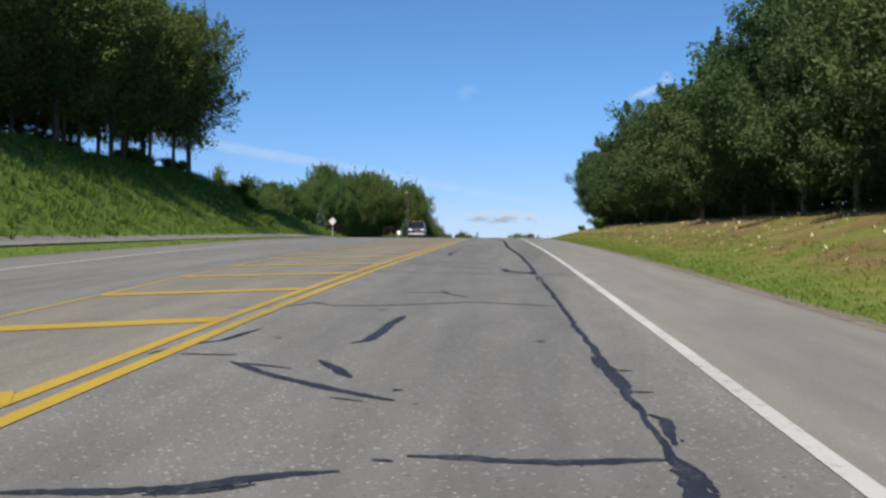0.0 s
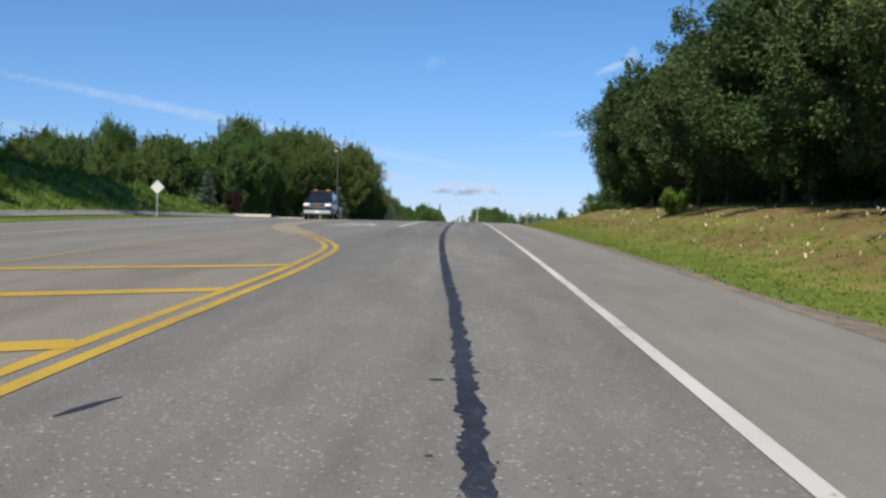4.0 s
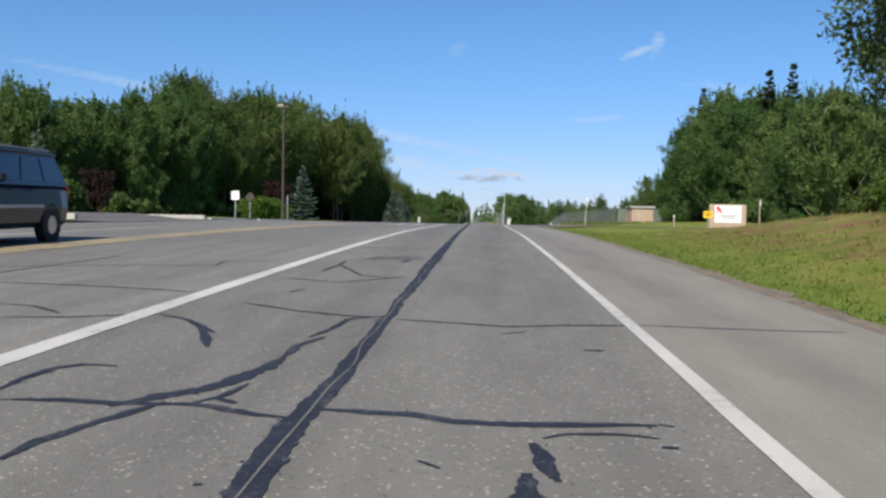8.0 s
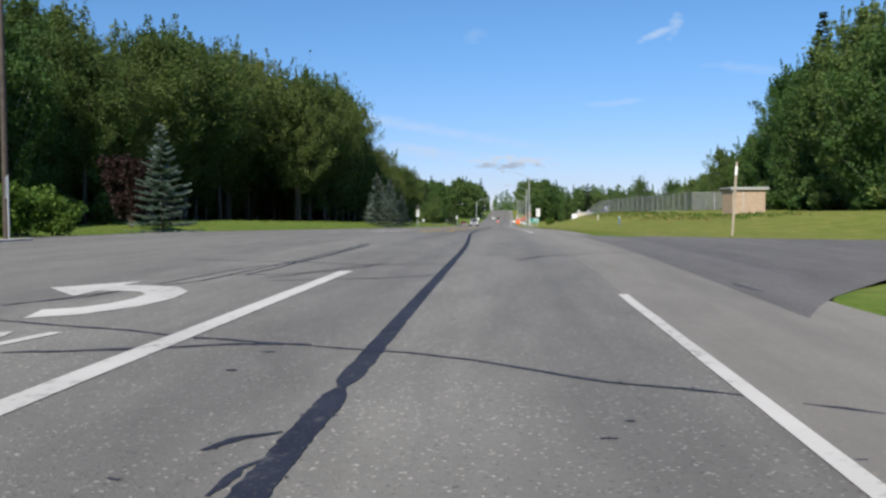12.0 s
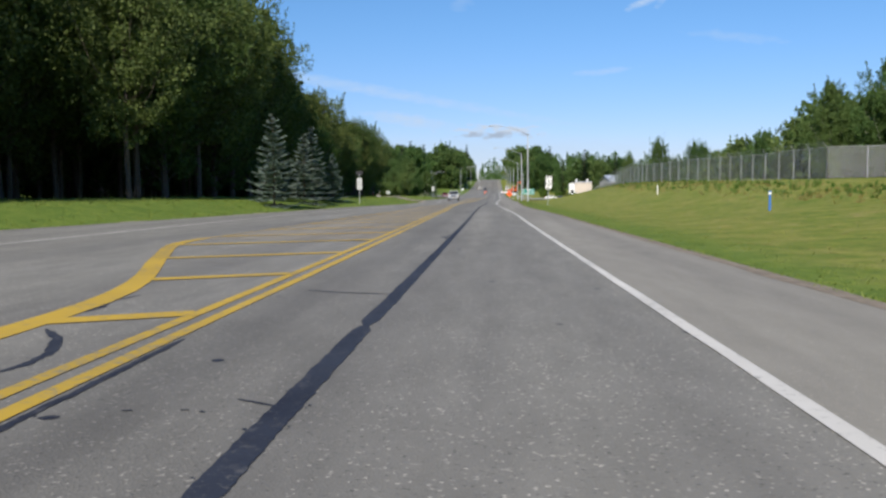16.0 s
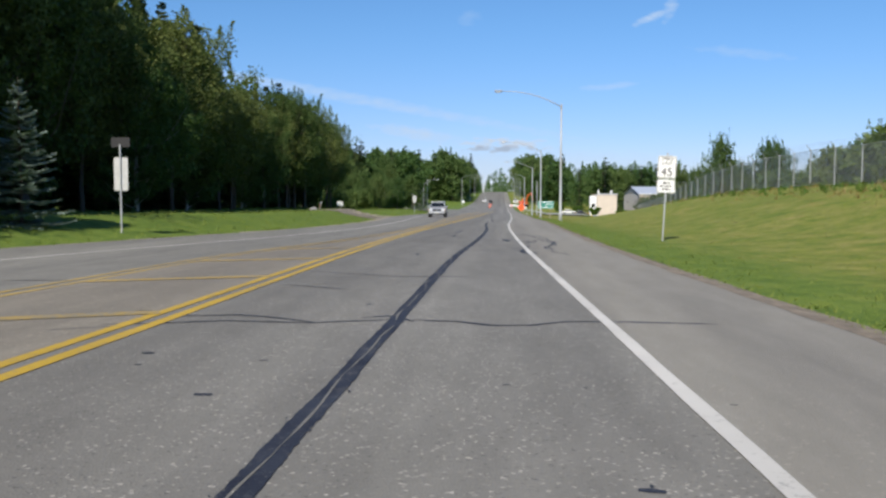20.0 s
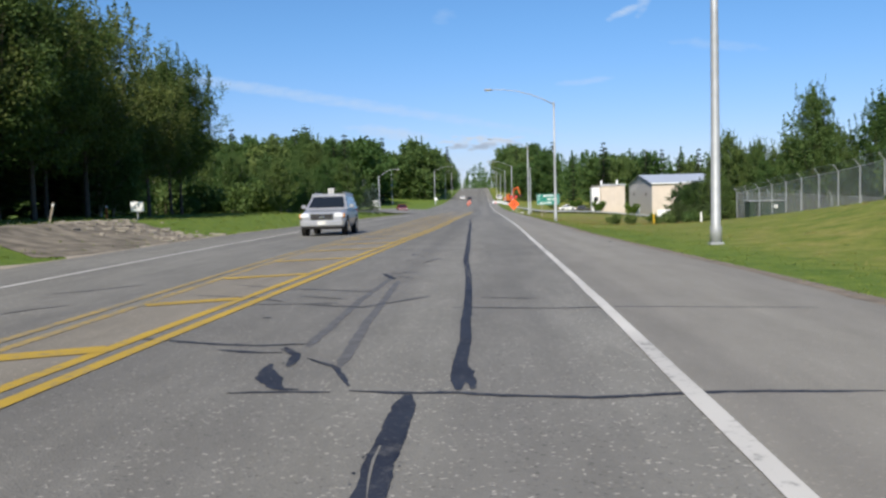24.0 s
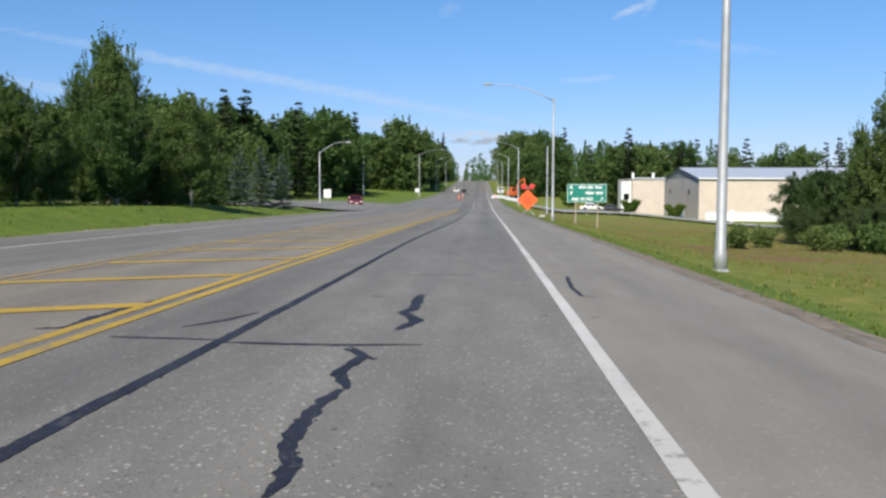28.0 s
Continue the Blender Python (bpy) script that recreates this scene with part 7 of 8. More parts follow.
crack(.05, (-1.52, 104.53), (-1.25, 104.59), (-0.94, 104.54), (-0.83, 104.61))
crack(.11, (-1.54, 104.57), (-1.47, 104.66), (-1.46, 104.84))
crack(.06, (-0.86, 104.69), (-0.70, 104.73), (-0.61, 104.84), (-0.46, 104.85))
crack(.04, (0.07, 104.86), (0.10, 104.86))
crack(.07, (-1.32, 104.87), (-1.11, 105.01), (-0.87, 105.10), (-0.63, 105.02))
crack(.13, (-1.64, 104.74), (-1.54, 104.84), (-1.46, 104.94), (-1.45, 105.21), (-1.36, 105.34))
crack(.06, (-1.40, 105.10), (-1.35, 105.30), (-1.10, 105.33), (-0.90, 105.43), (-0.68, 105.73), (-0.42, 106.02))
crack(.06, (0.00, 106.57), (0.04, 106.51))
crack(.03, (-3.17, 108.20), (-2.64, 108.07), (-2.06, 107.79))
crack(.05, (-2.30, 108.69), (-1.62, 108.29), (-1.09, 108.09), (-0.47, 107.82))
crack(.04, (-4.43, 109.57), (-3.56, 109.25), (-2.98, 109.06), (-2.65, 108.91))
crack(.03, (-0.51, 110.49), (0.71, 109.87), (1.69, 109.59), (2.71, 108.98), (3.58, 108.65))
crack(.03, (-5.24, 113.50), (-4.38, 112.85), (-3.51, 112.19), (-2.66, 111.84))
crack(.12, (-1.38, 115.26), (-1.13, 115.27), (-0.93, 115.33), (-0.80, 115.44), (-0.63, 115.62), (-0.53, 115.83))
crack(.04, (2.90, 119.05), (3.07, 118.95))
crack(.03, (-3.25, 118.98), (-3.12, 119.04))
crack(.03, (-3.24, 119.27), (-3.15, 119.48))
crack(.03, (-2.97, 119.33), (-2.83, 119.55))
crack(.04, (2.69, 119.69), (2.88, 119.69))
crack(.09, (-0.64, 127.48), (-0.57, 127.57), (-0.46, 127.48))
crack(.03, (-1.66, 130.28), (-1.40, 132.29), (-0.79, 138.12))
crack(.05, (-1.29, 138.34), (-1.23, 138.31))
crack(.05, (-0.83, 138.15), (-0.81, 138.49), (-0.75, 138.60))
crack(.07, (-1.06, 138.72), (-0.96, 138.91), (-0.79, 139.04))
crack(.04, (0.65, 139.00), (0.73, 139.00))
crack(.05, (1.76, 139.71), (1.94, 139.60), (2.09, 139.51))
crack(.04, (-1.20, 141.41), (-0.79, 141.25), (-0.46, 141.15), (-0.01, 140.90), (0.42, 140.53), (0.83, 140.19), (1.19, 140.06), (1.54, 139.88))
crack(.07, (-3.35, 141.04), (-2.90, 141.13), (-2.40, 141.24), (-1.85, 141.46), (-1.21, 141.48))
crack(.05, (-4.37, 142.73), (-3.65, 142.39), (-2.89, 142.14), (-2.28, 141.80), (-1.72, 141.60), (-1.20, 141.43))
crack(.05, (3.04, 146.52), (3.16, 145.31))
crack(.035, (-3.0, 146.7), (-1.9, 147.0), (-1.2, 147.3), (-0.6, 147.8))
crack(.03, (-3.2, 147.1), (-2.1, 149.1), (-2.0, 149.7))
crack(.03, (-3.86, 147.59), (-2.93, 147.89), (-1.83, 150.43))
crack(.04, (-5.07, 143.89), (-4.51, 144.60), (-4.27, 146.49), (-4.06, 149.06), (-3.43, 150.78), (-3.53, 158.99))
crack(.04, (-5.0, 143.8), (-3.9, 146.7), (-3.6, 151.4), (-3.7, 159.6))
crack(.04, (-5.8, 151.4), (-3.5, 150.6), (-2.0, 149.7), (-0.8, 150.2))
crack(.05, (-3.6, 147.7), (-3.5, 149.0), (-3.5, 150.5), (-3.4, 152.8), (-3.4, 158.0))
crack(.03, (0.27, 151.55), (1.40, 152.69))
crack(.03, (0.4, 150.7), (0.9, 152.3), (2.9, 153.8))
crack(.03, (-1.44, 175.09), (-1.18, 175.14))
crack(.04, (-0.97, 175.18), (-0.91, 175.18))
crack(.03, (-1.67, 176.51), (-1.61, 176.51))
crack(.06, (-2.55, 182.12), (-2.41, 181.99))
crack(.05, (-2.83, 185.58), (-2.55, 187.26), (-2.64, 191.30))
crack(.04, (-1.79, 189.16), (-1.76, 189.15))
crack(.04, (-2.18, 189.17), (-2.13, 189.18))
crack(.04, (-1.89, 189.19), (-1.85, 189.19))
crack(.04, (-1.68, 189.41), (-1.46, 189.28))
crack(.08, (-3.32, 190.06), (-3.29, 190.33), (-3.34, 190.72), (-3.61, 191.30), (-3.93, 191.76))
crack(.06, (-4.15, 192.62), (-4.08, 193.10), (-4.45, 194.03))
crack(.04, (-4.23, 193.54), (-4.13, 194.14))
crack(.05, (-2.43, 194.65), (-2.04, 194.42), (-1.46, 194.26))
crack(.05, (-0.63, 201.68), (-0.60, 201.68))
crack(.12, (-1.03, 201.73), (-1.01, 201.85), (-1.02, 202.02))
crack(.04, (-0.63, 203.32), (-0.59, 203.32))
crack(.05, (-2.02, 203.52), (-1.98, 203.53))
crack(.04, (-3.97, 204.91), (-3.54, 205.07), (-3.17, 205.36))
crack(.05, (-2.87, 205.46), (-2.43, 205.46), (-2.01, 205.61), (-1.50, 205.94))
crack(.115, (-1.71, 207.19), (-1.53, 206.56), (-1.37, 205.69))
crack(.05, (-1.57, 206.98), (-1.45, 208.28), (-1.44, 210.03))
crack(.03, (-4.37, 211.93), (-2.81, 210.85), (-1.97, 210.10), (-1.35, 209.88), (-0.12, 209.34))
crack(.03, (-0.44, 218.00), (-0.35, 217.97))
crack(.04, (-1.37, 219.67), (-1.27, 219.75))
crack(.06, (-5.19, 221.07), (-4.66, 221.15), (-3.76, 221.23))
crack(.10, (-2.07, 230.03), (-1.91, 229.96))
crack(.115, (-3.17, 232.94), (-2.99, 232.90))
crack(.08, (-4.57, 235.13), (-3.57, 233.67))
crack(.05, (-3.20, 235.44), (-2.66, 235.11), (-2.25, 234.79), (-1.52, 234.68))
crack(.03, (-1.32, 237.86), (0.44, 238.25))
crack(.03, (-3.31, 238.98), (-2.55, 238.74), (-1.79, 238.78))
crack(.03, (-3.22, 244.59), (0.02, 244.12))
crack(.125, (-0.04, 245.14), (0.06, 245.12))
crack(.03, (0.67, 246.59), (0.71, 246.58))
crack(.03, (-0.54, 247.03), (-0.49, 247.04))
crack(.04, (-2.20, 247.74), (-2.13, 247.73))
crack(.03, (-4.40, 249.02), (-3.86, 249.35))
crack(.05, (-4.09, 249.40), (-3.53, 249.56), (-3.08, 249.76), (-2.26, 249.67), (-1.53, 249.97))
crack(.06, (-1.37, 249.95), (-0.94, 249.86), (-0.63, 249.62), (-0.28, 249.65), (0.05, 249.95), (0.67, 249.96), (1.41, 249.87))
crack(.05, (-3.66, 250.04), (-3.10, 250.18), (-2.73, 250.04), (-2.21, 249.68))
crack(.07, (-1.86, 250.07), (-1.61, 250.22), (-1.35, 249.83))
crack(.05, (-4.23, 250.45), (-3.85, 250.39))
crack(.03, (-1.56, 252.64), (-1.39, 252.65))
crack(.03, (-3.48, 253.48), (-2.45, 252.85))
crack(.05, (-7.58, 253.71), (-6.53, 253.91))
crack(.03, (-3.64, 255.95), (-2.12, 254.94), (-1.02, 255.05))
crack(.05, (0.14, 261.12), (0.21, 261.04))
crack(.115, (-2.33, 260.80), (-2.37, 261.01), (-2.41, 261.32), (-2.35, 261.42))
crack(.125, (0.23, 262.27), (0.25, 261.85), (0.25, 261.47))
crack(.05, (0.71, 262.90), (0.68, 262.48), (0.75, 262.21), (0.82, 261.81), (0.90, 261.67), (0.93, 261.29), (1.00, 261.01))
crack(.115, (0.05, 263.62), (-0.02, 262.86), (-0.01, 262.25), (0.03, 261.76), (0.13, 261.55))
crack(.05, (0.63, 262.48), (0.84, 262.80))
crack(.05, (-1.36, 262.89), (-1.04, 262.98), (-0.76, 263.29), (-0.32, 263.65), (0.02, 264.41))
crack(.06, (0.15, 265.65), (0.19, 264.98), (0.13, 263.92))
crack(.05, (0.05, 264.41), (0.30, 265.65))
crack(.05, (0.73, 268.95), (1.00, 267.76), (1.01, 266.20), (0.66, 265.31), (0.62, 264.27), (0.72, 263.52))
crack(.03, (-6.54, 266.34), (-6.09, 267.16))
crack(.04, (0.79, 268.78), (1.02, 267.07), (0.99, 265.94), (0.74, 265.45))
crack(.05, (-3.8, 268.3), (-3.1, 268.1), (-1.8, 267.5), (-1.4, 267.5))
crack(.10, (0.6, 269.3), (0.5, 268.5), (0.3, 267.8), (0.2, 267.0))
crack(.03, (0.6, 268.8), (1.1, 268.5), (1.2, 267.4))
crack(.05, (0.3, 275.7), (0.9, 269.7), (1.1, 268.1), (0.7, 264.8), (0.8, 263.6))
crack(.05, (0.02, 267.70), (0.33, 268.76), (0.75, 269.42), (0.81, 268.96))
crack(.04, (-3.79, 269.70), (-3.18, 269.22), (-2.29, 268.62), (-1.35, 268.41))
crack(.03, (-3.7, 269.7), (-1.4, 268.5))
crack(.03, (-1.1, 269.4), (-0.3, 269.0))
crack(.03, (-0.2, 269.8), (0.5, 268.9))
crack(.09, (-0.49, 269.86), (-0.39, 268.90))
crack(.18, (-0.4, 270.4), (-0.3, 269.5), (-0.3, 268.5))
crack(.03, (-3.8, 271.7), (-1.3, 271.2), (-0.7, 270.9))
crack(.04, (-0.9, 276.2), (0.2, 275.3), (0.8, 273.9), (1.0, 271.9), (1.0, 268.6), (1.1, 267.2))
crack(.10, (-2.2, 274.5), (-2.2, 272.8), (-1.9, 272.3))
crack(.05, (-2.51, 273.95), (-2.16, 273.09))
crack(.05, (-0.14, 275.02), (0.49, 274.08), (0.87, 272.44))
crack(.05, (-2.61, 274.92), (-2.51, 278.07), (-2.24, 280.28))
crack(.05, (-2.3, 276.3), (-2.2, 280.3), (-1.6, 281.7))
crack(.03, (-3.7, 279.4), (-2.2, 280.7))
crack(.05, (-2.4, 297.7), (-2.2, 298.2), (-2.0, 298.6), (-1.5, 298.6))
crack(.06, (-3.3, 298.4), (-3.0, 298.6), (-2.8, 298.8), (-2.3, 298.7))
crack(.28, (-2.4, 299.2), (-2.3, 298.8))
crack(.04, (-2.3, 299.0), (-1.4, 299.2))
crack(.08, (-2.6, 298.4), (-2.3, 298.7), (-2.3, 299.4), (-2.3, 300.2))
crack(.04, (-1.3, 299.4), (0.0, 299.6), (0.8, 299.9), (1.5, 300.3))
crack(.06, (-2.2, 300.5), (-1.8, 300.4), (-2.0, 299.7), (-2.1, 299.5))
crack(.08, (-2.6, 301.0), (-2.4, 300.6))
crack(.05, (-1.75, 305.20), (-1.48, 305.11), (-1.15, 305.10), (-0.99, 305.02), (-0.68, 304.95), (-0.38, 304.90), (0.09, 304.97), (0.40, 304.99), (1.18, 304.94))
crack(.05, (-2.47, 305.18), (-2.21, 305.19), (-1.86, 305.17))
crack(.125, (-2.43, 306.11), (-2.37, 305.62), (-2.18, 305.26), (-2.06, 305.25))
crack(.10, (-2.38, 305.90), (-2.21, 305.35))
crack(.10, (-1.09, 306.08), (-1.04, 305.17))
crack(.04, (-2.22, 306.31), (-1.97, 305.96), (-1.78, 305.31))
crack(.115, (-2.50, 306.84), (-2.32, 306.44), (-2.29, 305.99))
crack(.07, (-3.00, 306.77), (-2.68, 306.60), (-2.46, 306.58))
crack(.06, (-3.93, 307.46), (-3.58, 307.32), (-3.11, 307.05), (-2.76, 306.93), (-2.34, 306.96))
crack(.03, (-1.28, 309.22), (-0.14, 308.97), (0.43, 309.01), (2.22, 308.58))
crack(.04, (-2.94, 309.80), (-2.25, 309.40), (-1.59, 310.42))
crack(.03, (-3.61, 309.92), (-2.57, 309.84))
crack(.05, (-6.25, 309.50), (-6.10, 309.94), (-5.87, 310.30))
crack(.03, (-0.99, 310.16), (-0.36, 309.91))
for k, pts in enumerate((((-1.93, 305.95), (-2.04, 308.24), (-2.16, 312.6)), ((-2.32, 306.83), (-2.37, 310.27), (-2.32, 313.4)))):
    tar_line("tar_smear", "faint worn smear of tar on the asphalt", pts, 0.085, 21.0 + k, 0.003, 0.5, wander=0.3, material=SMEAR)
crack(.04, (-3.20, 310.76), (-2.51, 310.29))
crack(.04, (-4.77, 311.23), (-3.67, 310.66), (-3.27, 310.15))
crack(.04, (-4.49, 312.59), (-3.49, 311.76), (-2.34, 311.12))
crack(.04, (-6.89, 311.76), (-6.37, 312.36), (-5.99, 313.06))
crack(.05, (-2.28, 313.47), (-1.95, 313.07))
crack(.12, (-2.53, 314.09), (-2.23, 312.95))
crack(.05, (-2.43, 314.07), (-2.00, 314.29))
crack(.05, (-2.06, 316.70), (-1.79, 317.83))
crack(.125, (-2.44, 317.37), (-2.38, 317.48), (-2.36, 317.56))
crack(.05, (-2.39, 317.53), (-2.32, 317.61))
crack(.06, (-2.39, 319.33), (-2.25, 319.10), (-2.16, 318.99))
crack(.04, (-1.19, 319.57), (-1.14, 319.51))
crack(.115, (-2.43, 319.34), (-2.50, 319.68), (-2.40, 319.80))
crack(.05, (-0.13, 320.05), (-0.10, 319.98))
crack(.05, (-0.49, 320.04), (-0.45, 320.02))
crack(.04, (-0.84, 320.12), (-0.80, 320.07))
crack(.03, (0.53, 321.05), (2.46, 320.92))
crack(.06, (-1.24, 321.20), (-0.83, 321.09), (-0.18, 320.96), (0.45, 320.97))
crack(.07, (-3.30, 321.91), (-2.76, 321.61), (-2.33, 321.39), (-1.75, 321.29), (-1.33, 321.24))
crack(.05, (-4.59, 322.38), (-4.19, 322.33), (-3.57, 321.95))
# dark mark of the lamp head's cast shadow, drawn as a crack
crack(.04, (2.53, 324.03), (2.42, 323.19))
crack(.05, (-2.45, 323.93), (-1.79, 323.76))
crack(.06, (-2.54, 324.68), (-2.39, 324.79), (-2.02, 325.13))
crack(.04, (-6.63, 326.05), (-6.50, 326.02))
crack(.04, (-2.38, 327.47), (-1.67, 327.20))
crack(.04, (-1.06, 331.16), (-1.05, 331.21))
crack(.05, (-1.66, 332.34), (-1.51, 332.33))
crack(.05, (-0.58, 332.52), (-0.50, 332.50))
crack(.05, (-1.50, 332.62), (-1.41, 332.76), (-1.30, 332.80))
crack(.04, (-2.41, 332.80), (-2.37, 332.80))
crack(.05, (-2.88, 336.34), (-2.58, 335.97), (-2.16, 335.73), (-1.47, 335.15))
crack(.08, (-3.04, 336.68), (-2.94, 336.69))
crack(.03, (-4.21, 337.97), (-3.36, 337.34))
crack(.03, (-0.38, 339.06), (0.32, 339.05), (0.87, 338.95))
crack(.04, (-2.63, 343.51), (-1.94, 342.69), (-1.40, 341.94))
crack(.06, (-2.82, 347.98), (-2.42, 347.89), (-2.17, 347.83), (-1.62, 347.76))
crack(.115, (-2.19, 348.34), (-1.93, 347.76))
crack(.10, (-2.79, 348.61), (-2.50, 348.41), (-2.23, 348.38))
crack(.07, (-2.66, 348.97), (-2.32, 348.88), (-1.87, 348.78), (-1.54, 348.78))
crack(.05, (-0.71, 351.39), (-0.27, 350.77), (0.10, 350.42), (0.70, 350.13), (1.05, 349.78), (1.51, 349.53))
crack(.10, (-0.21, 350.57), (0.00, 350.40))
crack(.04, (-2.52, 351.23), (-1.88, 351.19))
crack(.03, (-0.87, 352.48), (-0.10, 352.75), (0.89, 352.61))
crack(.09, (-0.57, 362.34), (-0.62, 361.88), (-0.63, 361.46), (-0.59, 361.15), (-0.52, 360.93), (-0.53, 360.76), (-0.56, 360.59))
crack(.10, (-0.75, 363.63), (-0.57, 363.34), (-0.66, 362.80), (-0.55, 362.34))
crack(.08, (-0.72, 363.70), (-0.50, 363.22))
crack(.08, (-1.68, 363.87), (-1.23, 363.80), (-0.81, 363.77), (-0.21, 363.83))
crack(.05, (-2.62, 364.05), (-2.13, 364.00), (-1.77, 363.97))
crack(.05, (-2.24, 364.57), (-2.00, 365.01), (-1.84, 365.55))
crack(.10, (-3.37, 364.41), (-3.15, 364.51), (-3.19, 365.12), (-3.14, 366.03), (-2.99, 367.48))
crack(.10, (-0.45, 367.11), (-0.43, 365.97), (-0.50, 365.55), (-0.34, 365.08), (-0.48, 364.52))
crack(.04, (-0.56, 366.94), (-0.36, 367.12))
crack(.05, (1.38, 369.48), (1.27, 367.96), (1.29, 367.06), (1.49, 366.97))
crack(.03, (-1.05, 369.57), (0.20, 369.66))


# small dark drips of tar on the lane
rd = random.Random(9)
b = Build()
for k in range(220):
    y = rd.uniform(-4, 385)
    x = rd.uniform(near_yellow_b(y) if y > 150 else -2.3, edge_x(y) + 0.3)
    r, e = rd.uniform(0.008, 0.045), rd.uniform(0.7, 2.4)
    n = len(b.v)
    b.v.extend((x + r * e * math.cos(a) * rd.uniform(0.7, 1.2), y + r * math.sin(a) * rd.uniform(0.7, 1.2), road_z(y) + 0.003) for a in (i * 0.785 for i in range(8)))
    b.f.append(tuple(range(n, n + 8)))
tagged(part("tar_drips", b, TAR), "small dark drips of tar on the lane", "road repair", kind="stuff")


# ---- arrows and words on the turn lanes ----
def lane_arrow(x, y, turn, flip=1):
    """A bold left-turn arrow painted on the lane: a curved stem and a broad head."""
    b = Build()
    c, s = math.cos(radians(turn)), math.sin(radians(turn))

    def put(u, v):
        u, v = 0.86 * u * flip, v * 1.35
        px, py = x + u * c - v * s, y + u * s + v * c
        b.v.append((px, py, road_z(py) + 0.006))
    stem = [(0.18, -1.22), (0.58, -1.05), (0.84, -0.68), (0.92, -0.22), (0.82, 0.22), (0.52, 0.52), (0.12, 0.64), (-0.35, 0.66)]
    for k, (u, v) in enumerate(stem):
        d = Vector((stem[min(k + 1, 7)][0] - stem[max(k - 1, 0)][0], stem[min(k + 1, 7)][1] - stem[max(k - 1, 0)][1], 0)).normalized()
        for q in (-0.26, 0.26):
            put(u - d.y * q, v + d.x * q)
    for u, v in ((-0.30, 1.36), (-1.22, 0.66), (-0.30, -0.04)):
        put(u, v)
    b.f = [(2 * k, 2 * k + 2, 2 * k + 3, 2 * k + 1) for k in range(7)] + [(16, 17, 18)]
    if flip < 0:
        b.f = [q[::-1] for q in b.f]
    return tagged(part("lane_arrow", b, WHITE_PAINT), "white left-turn arrow painted on the turn lane", "road marking", "lane arrows", "structure")


def lane_word(x, y, turn=0):
    b = Build()
    c = math.cos(radians(turn))

    def stroke(x0, v0, x1, v1, w=0.13):
        d = Vector((x1 - x0, (v1 - v0), 0))
        n = Vector((-d.y, d.x, 0)).normalized() * w / 2
        m = len(b.v)
        for px, pv in ((x0 - n.x, v0 - n.y), (x1 - n.x, v1 - n.y), (x1 + n.x, v1 + n.y), (x0 + n.x, v0 + n.y)):
            py = y + pv * c
            b.v.append((x + px * c, py, road_z(py) + 0.006))
        b.f.append((m, m + 1, m + 2, m + 3))
    for x0, ss in ((-1.2, ((0, 0, 0, 2), (0, 2, 0.42, 2), (0.42, 2, 0.42, 0), (0.42, 0, 0, 0))), (-0.58, ((0, 0, 0, 2), (0, 2, 0.42, 0), (0.42, 0, 0.42, 2))),
                   (0.05, ((0, 2, 0, 0), (0, 0, 0.4, 0))), (0.62, ((0, 2, 0.22, 1), (0.44, 2, 0.22, 1), (0.22, 1, 0.22, 0)))):
        for xa, va, xb, vb in ss:
            stroke(x0 + xa, va - 1, x0 + xb, vb - 1)
    return tagged(part("lane_word", b, WHITE_PAINT), "white word ONLY painted on the turn lane", "road marking", "lane words", "structure")


lane_word(-4.7, 83.6)
lane_arrow(-4.95, 86.9, 0)
lane_word(-4.5, 141.0)
lane_arrow(-4.45, 144.8, 0)
lane_arrow(-6.1, 181.8, 180)
lane_word(-6.3, 186.8, 180)


# ---- verges: gravel edge, grass tufts, weeds ----
def gravel_edge(name, fx, side, y0, y1, label, seed, w0=0.22, material=DIRT):
    b = Build()
    n = int((y1 - y0) / 0.7)
    for k in range(n + 1):
        y = y0 + (y1 - y0) * k / n
        w = w0 * (0.8 + 1.1 * noise.noise((y * 0.35, seed, 0)) + 0.9 * noise.noise((y * 1.3, seed, 2)))
        e = fx(y)
        for u in (-0.06 - 0.14 * abs(noise.noise((y * 0.9, seed, 5))), 0.07, max(0.15, 0.15 + w)):
            x = e + side * u
            z = road_z(y) + 0.006 if u < 0 else (road_z(y) + 0.002 if u < 0.15 else max(ground_z(x, y) + 0.02, road_z(y) - 0.16))
            b.v.append((x, y, z))
    b.f = [(3 * k + i, 3 * k + i + 1, 3 * k + 4 + i, 3 * k + 3 + i) for k in range(n) for i in range(2)]
    if side < 0:
        b.f = [q[::-1] for q in b.f]
    return tagged(part(name, b, material), label, "gravel", kind="structure")


gravel_edge("gravel_edge", right_x, 1, -50, 141, "crumbling edge of dirt and gravel beside the shoulder", 1.0, 0.40, GRIT)
gravel_edge("gravel_edge", right_x, 1, 174, 470, "line of brown dirt beside the shoulder", 2.0, 0.26, GRIT)
gravel_edge("gravel_edge", left_x, -1, -50, 125, "thin line of dirt along the far verge", 3.0, 0.15)
gravel_edge("gravel_edge", left_x, -1, 160, 436, "pale gravel along the far verge", 4.0, 0.6, PALE_GRAVEL)

rg = np.random.default_rng(77)


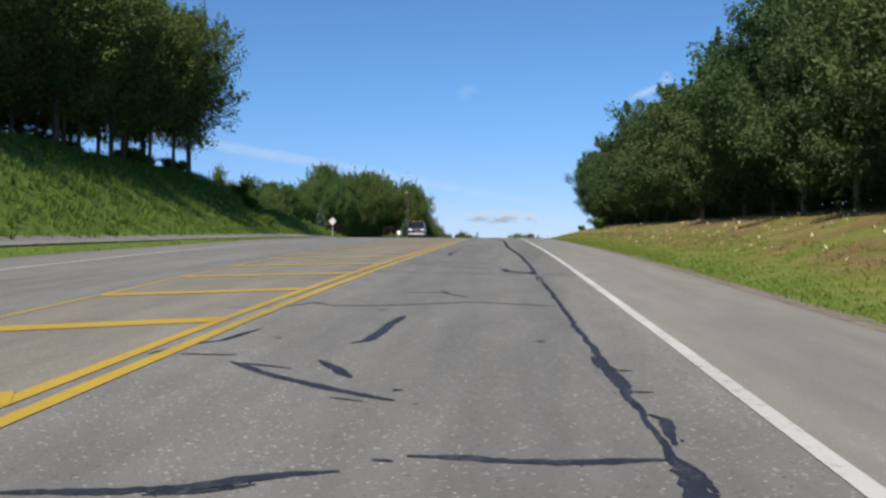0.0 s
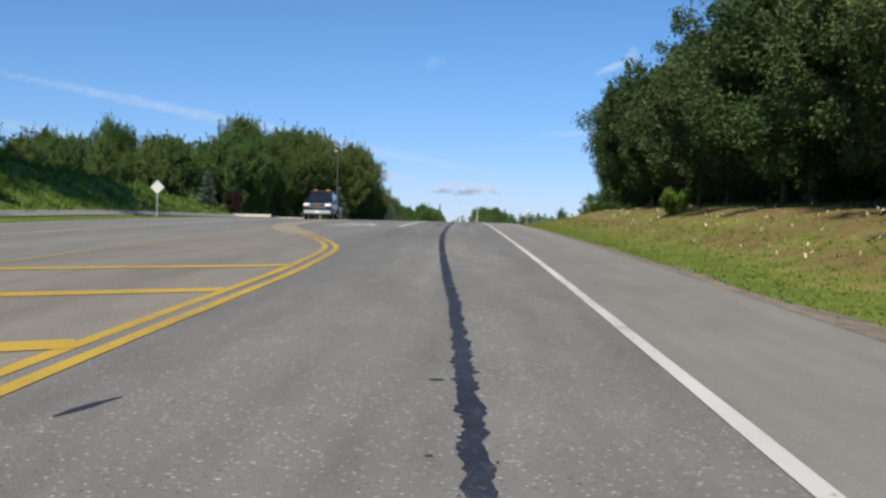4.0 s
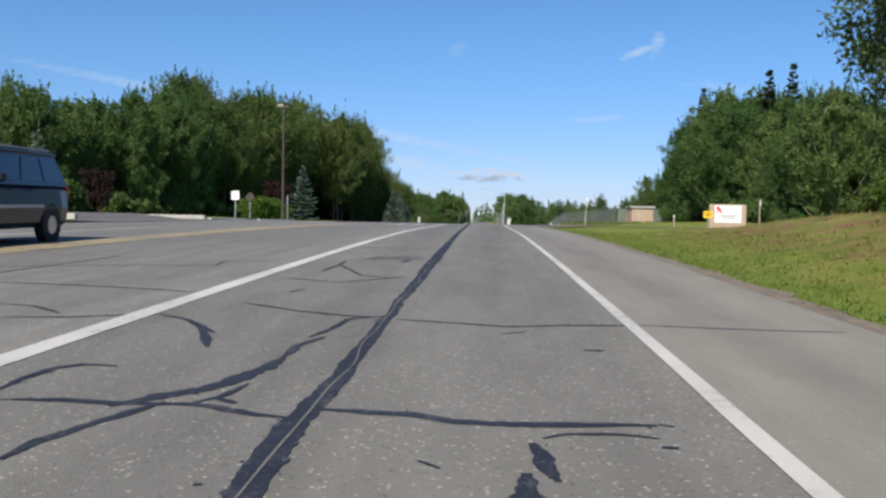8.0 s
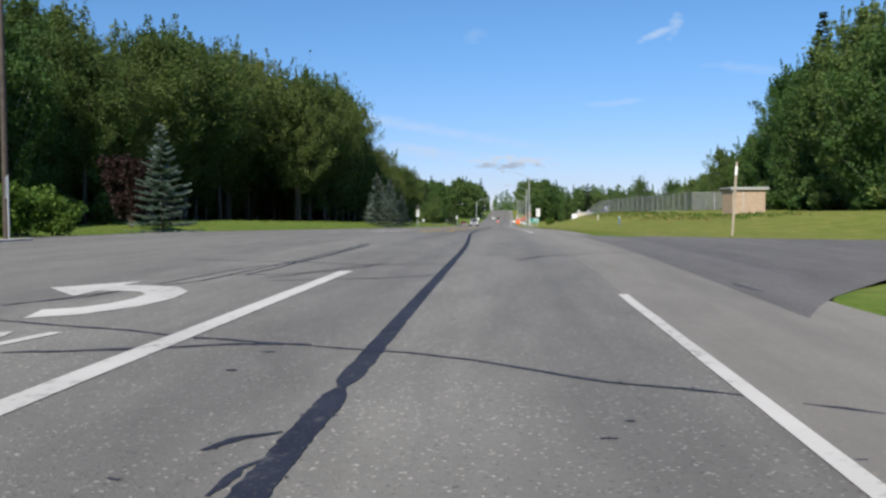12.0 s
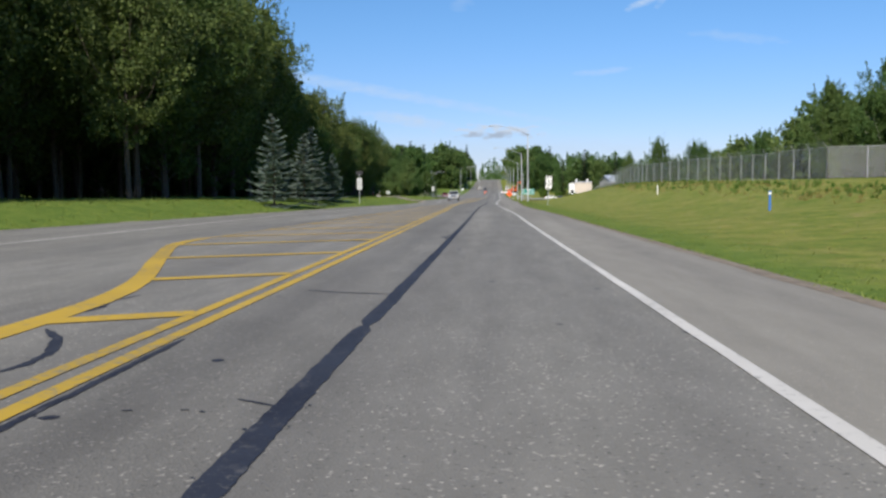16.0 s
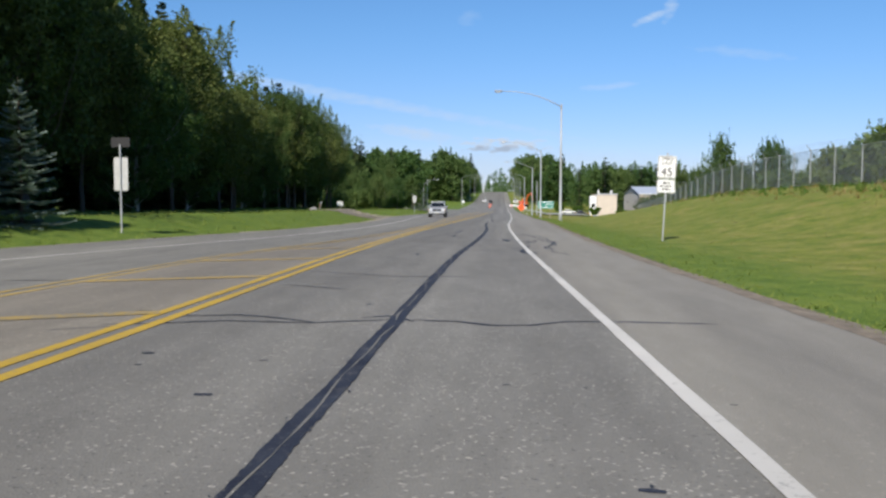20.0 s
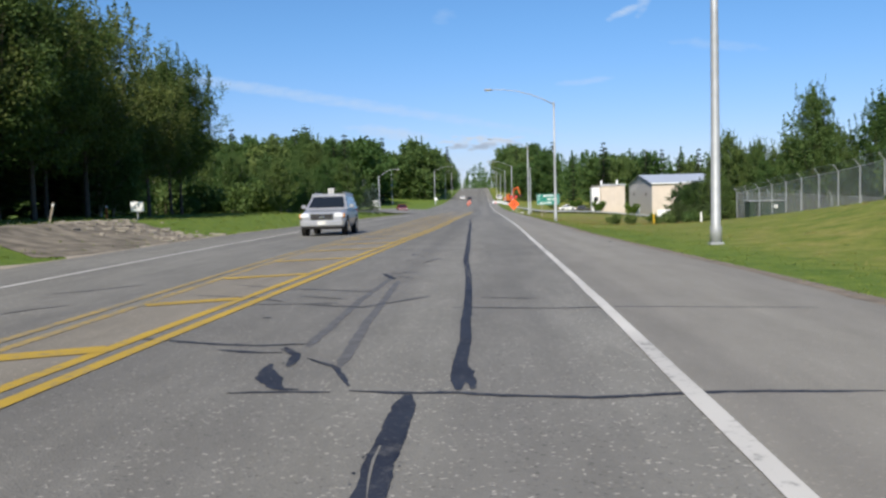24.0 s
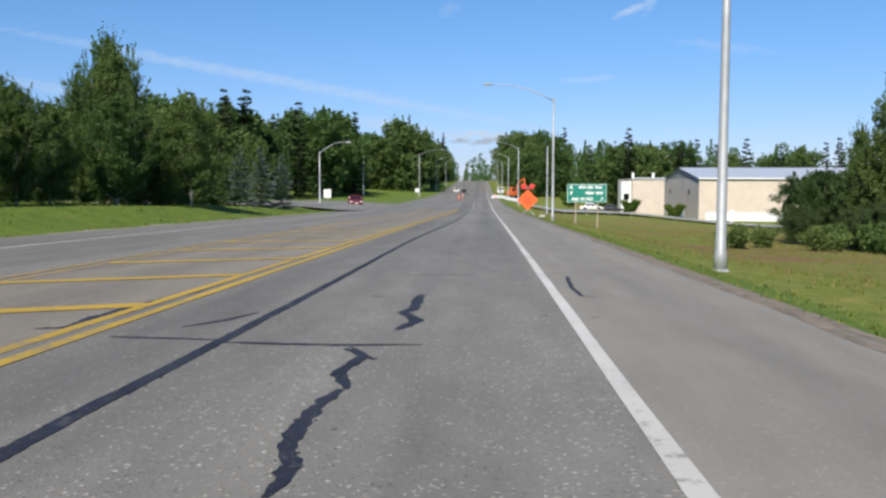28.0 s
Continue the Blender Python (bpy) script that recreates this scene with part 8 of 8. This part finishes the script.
def tufts(name, label, material, count, spot, height, blades=6, width=0.012, lean=0.5, category="grass"):
    """Many small tufts of blades, joined: nobody could count them."""
    b = Build()
    for _ in range(count):
        x, y, s = spot()
        z = ground_z(x, y) - 0.02
        for _ in range(blades):
            a, h = rg.random() * 6.283, height * s * (0.5 + 0.8 * rg.random())
            ox, oy = rg.normal() * 0.07 * s, rg.normal() * 0.07 * s
            lx, ly = math.cos(a) * h * lean * rg.random(), math.sin(a) * h * lean * rg.random()
            c, d = math.cos(a + 1.57) * width * s, math.sin(a + 1.57) * width * s
            n = len(b.v)
            b.v.extend([(x + ox - c, y + oy - d, z), (x + ox + c, y + oy + d, z), (x + ox + lx, y + oy + ly, z + h)])
            b.f.append((n, n + 1, n + 2))
    return tagged(part(name, b, material), label, category, kind="stuff")


def right_spot(y0, y1, d0, d1, power=1.6):
    def at():
        while True:
            y = y0 + (y1 - y0) * rg.random()
            if not 141 < y < 173:
                break
        return right_x(y) + d0 + (d1 - d0) * rg.random() ** power, y, 0.7 + 0.6 * rg.random()
    return at


def left_spot(y0, y1, d0, d1, power=1.6):
    def at():
        while True:
            y = y0 + (y1 - y0) * rg.random()
            if not 128 < y < 149:
                break
        return left_x(y) - d0 - (d1 - d0) * rg.random() ** power, y, 0.7 + 0.6 * rg.random()
    return at


tufts("verge_grass", "bright green grass fringe along the shoulder", BLADES, 14000, right_spot(-4, 410, 0.10, 2.4), 0.045, 7, 0.012, 1.8)
tufts("bank_grass", "rough green grass on the cut bank", BLADES, 15000, right_spot(-4, 128, 0.4, 4.4, 1.2), 0.065, 7, 0.011, 1.8)
tufts("dry_bank_grass", "dry straw-coloured grass on the cut bank", DRY, 1700, right_spot(-4, 130, 2.6, 10, 0.9), 0.09, 7, 0.014, 1.4)
tufts("bank_litter", "pale dead stalks and chips on the cut bank", plain("dead_stalks", (0.52, 0.43, 0.31), 0.9, vary=0.3), 560, right_spot(4, 106, 2.8, 9, 0.9), 0.11, 2, 0.035, 1.6)
tufts("mown_grass", "mown grass with yellow tips on the bank", DRY, 4200, right_spot(174, 400, 2.2, 15, 1.2), 0.05, 6, 0.013, 1.4)
tufts("mown_grass", "mown green grass on the bank", BLADES, 3000, right_spot(174, 400, 1.5, 14, 1.3), 0.05, 6, 0.014, 1.4)
tufts("fence_weeds", "tall dry weeds below the fence", DRY, 600, right_spot(195, 330, 11, 17, 0.8), 0.22, 7, 0.02, 1.0)
tufts("fence_weeds", "low green weeds below the fence", SHRUB, 700, right_spot(195, 340, 12, 18, 0.8), 0.26, 8, 0.03, 0.9, "weeds")
tufts("hill_weeds", "lush tall green weeds on the hill slope", SHRUB, 13000, left_spot(20, 135, 4.6, 24, 0.9), 0.36, 7, 0.035, 0.9)
tufts("far_verge_grass", "bright green grass on the far verge", BLADES, 6500, left_spot(0, 430, 0.3, 9, 1.3), 0.11, 6, 0.02, 1.0)
tufts("wood_edge_weeds", "tall grass and weeds at the foot of the wood", BLADES, 2600, left_spot(160, 400, 7, 17, 0.7), 0.16, 6, 0.02)
tufts("meadow_grass", "tall yellowing meadow grass", DRY, 4200, right_spot(362, 470, 4, 34, 1.0), 0.13, 6, 0.02)
tufts("meadow_grass", "tall green meadow grass", BLADES, 3200, right_spot(362, 470, 3, 30, 1.0), 0.12, 6, 0.02)
b = Build()
for _ in range(150):
    u = rg.random()
    x, y = -20.0 + 7.2 * u + rg.normal() * 0.4, 338.5 - 2.0 * u + rg.normal() * 2.0
    s, a = 0.03 + 0.07 * rg.random(), rg.normal() * 0.5
    b.box(x, y, ground_z(x, y) + 0.09, s * (1 + 9 * rg.random() ** 2), s, 0.04 + 0.07 * rg.random(), 0.01, a)
tagged(part("rubble", b, plain("pale_rubble", (0.24, 0.22, 0.19), 0.9, vary=0.5, scale=3)), "pale broken rubble and sticks on the bare pull-out", "rubble", kind="stuff")
for x, y, s in ((9.3, 81, 0.50), (10.6, 112, 0.35)):
    plant(BUSHES[1], "bank_bush", "young bright green bush on the bank", "bush", x, y, s, x * 3, 0.05, "young bushes on the bank")
for x, y, s in ((16.5, 414, 0.6), (19, 416, 0.55), (21.5, 413, 0.6), (24, 417, 0.7), (27, 418, 0.8), (30, 425, 0.9)):
    plant(DARK_BUSHES[0], "meadow_bush", "dark low bush at the edge of the meadow", "bush", x, y, s, x * 2, 0.05, "bushes by the meadow")
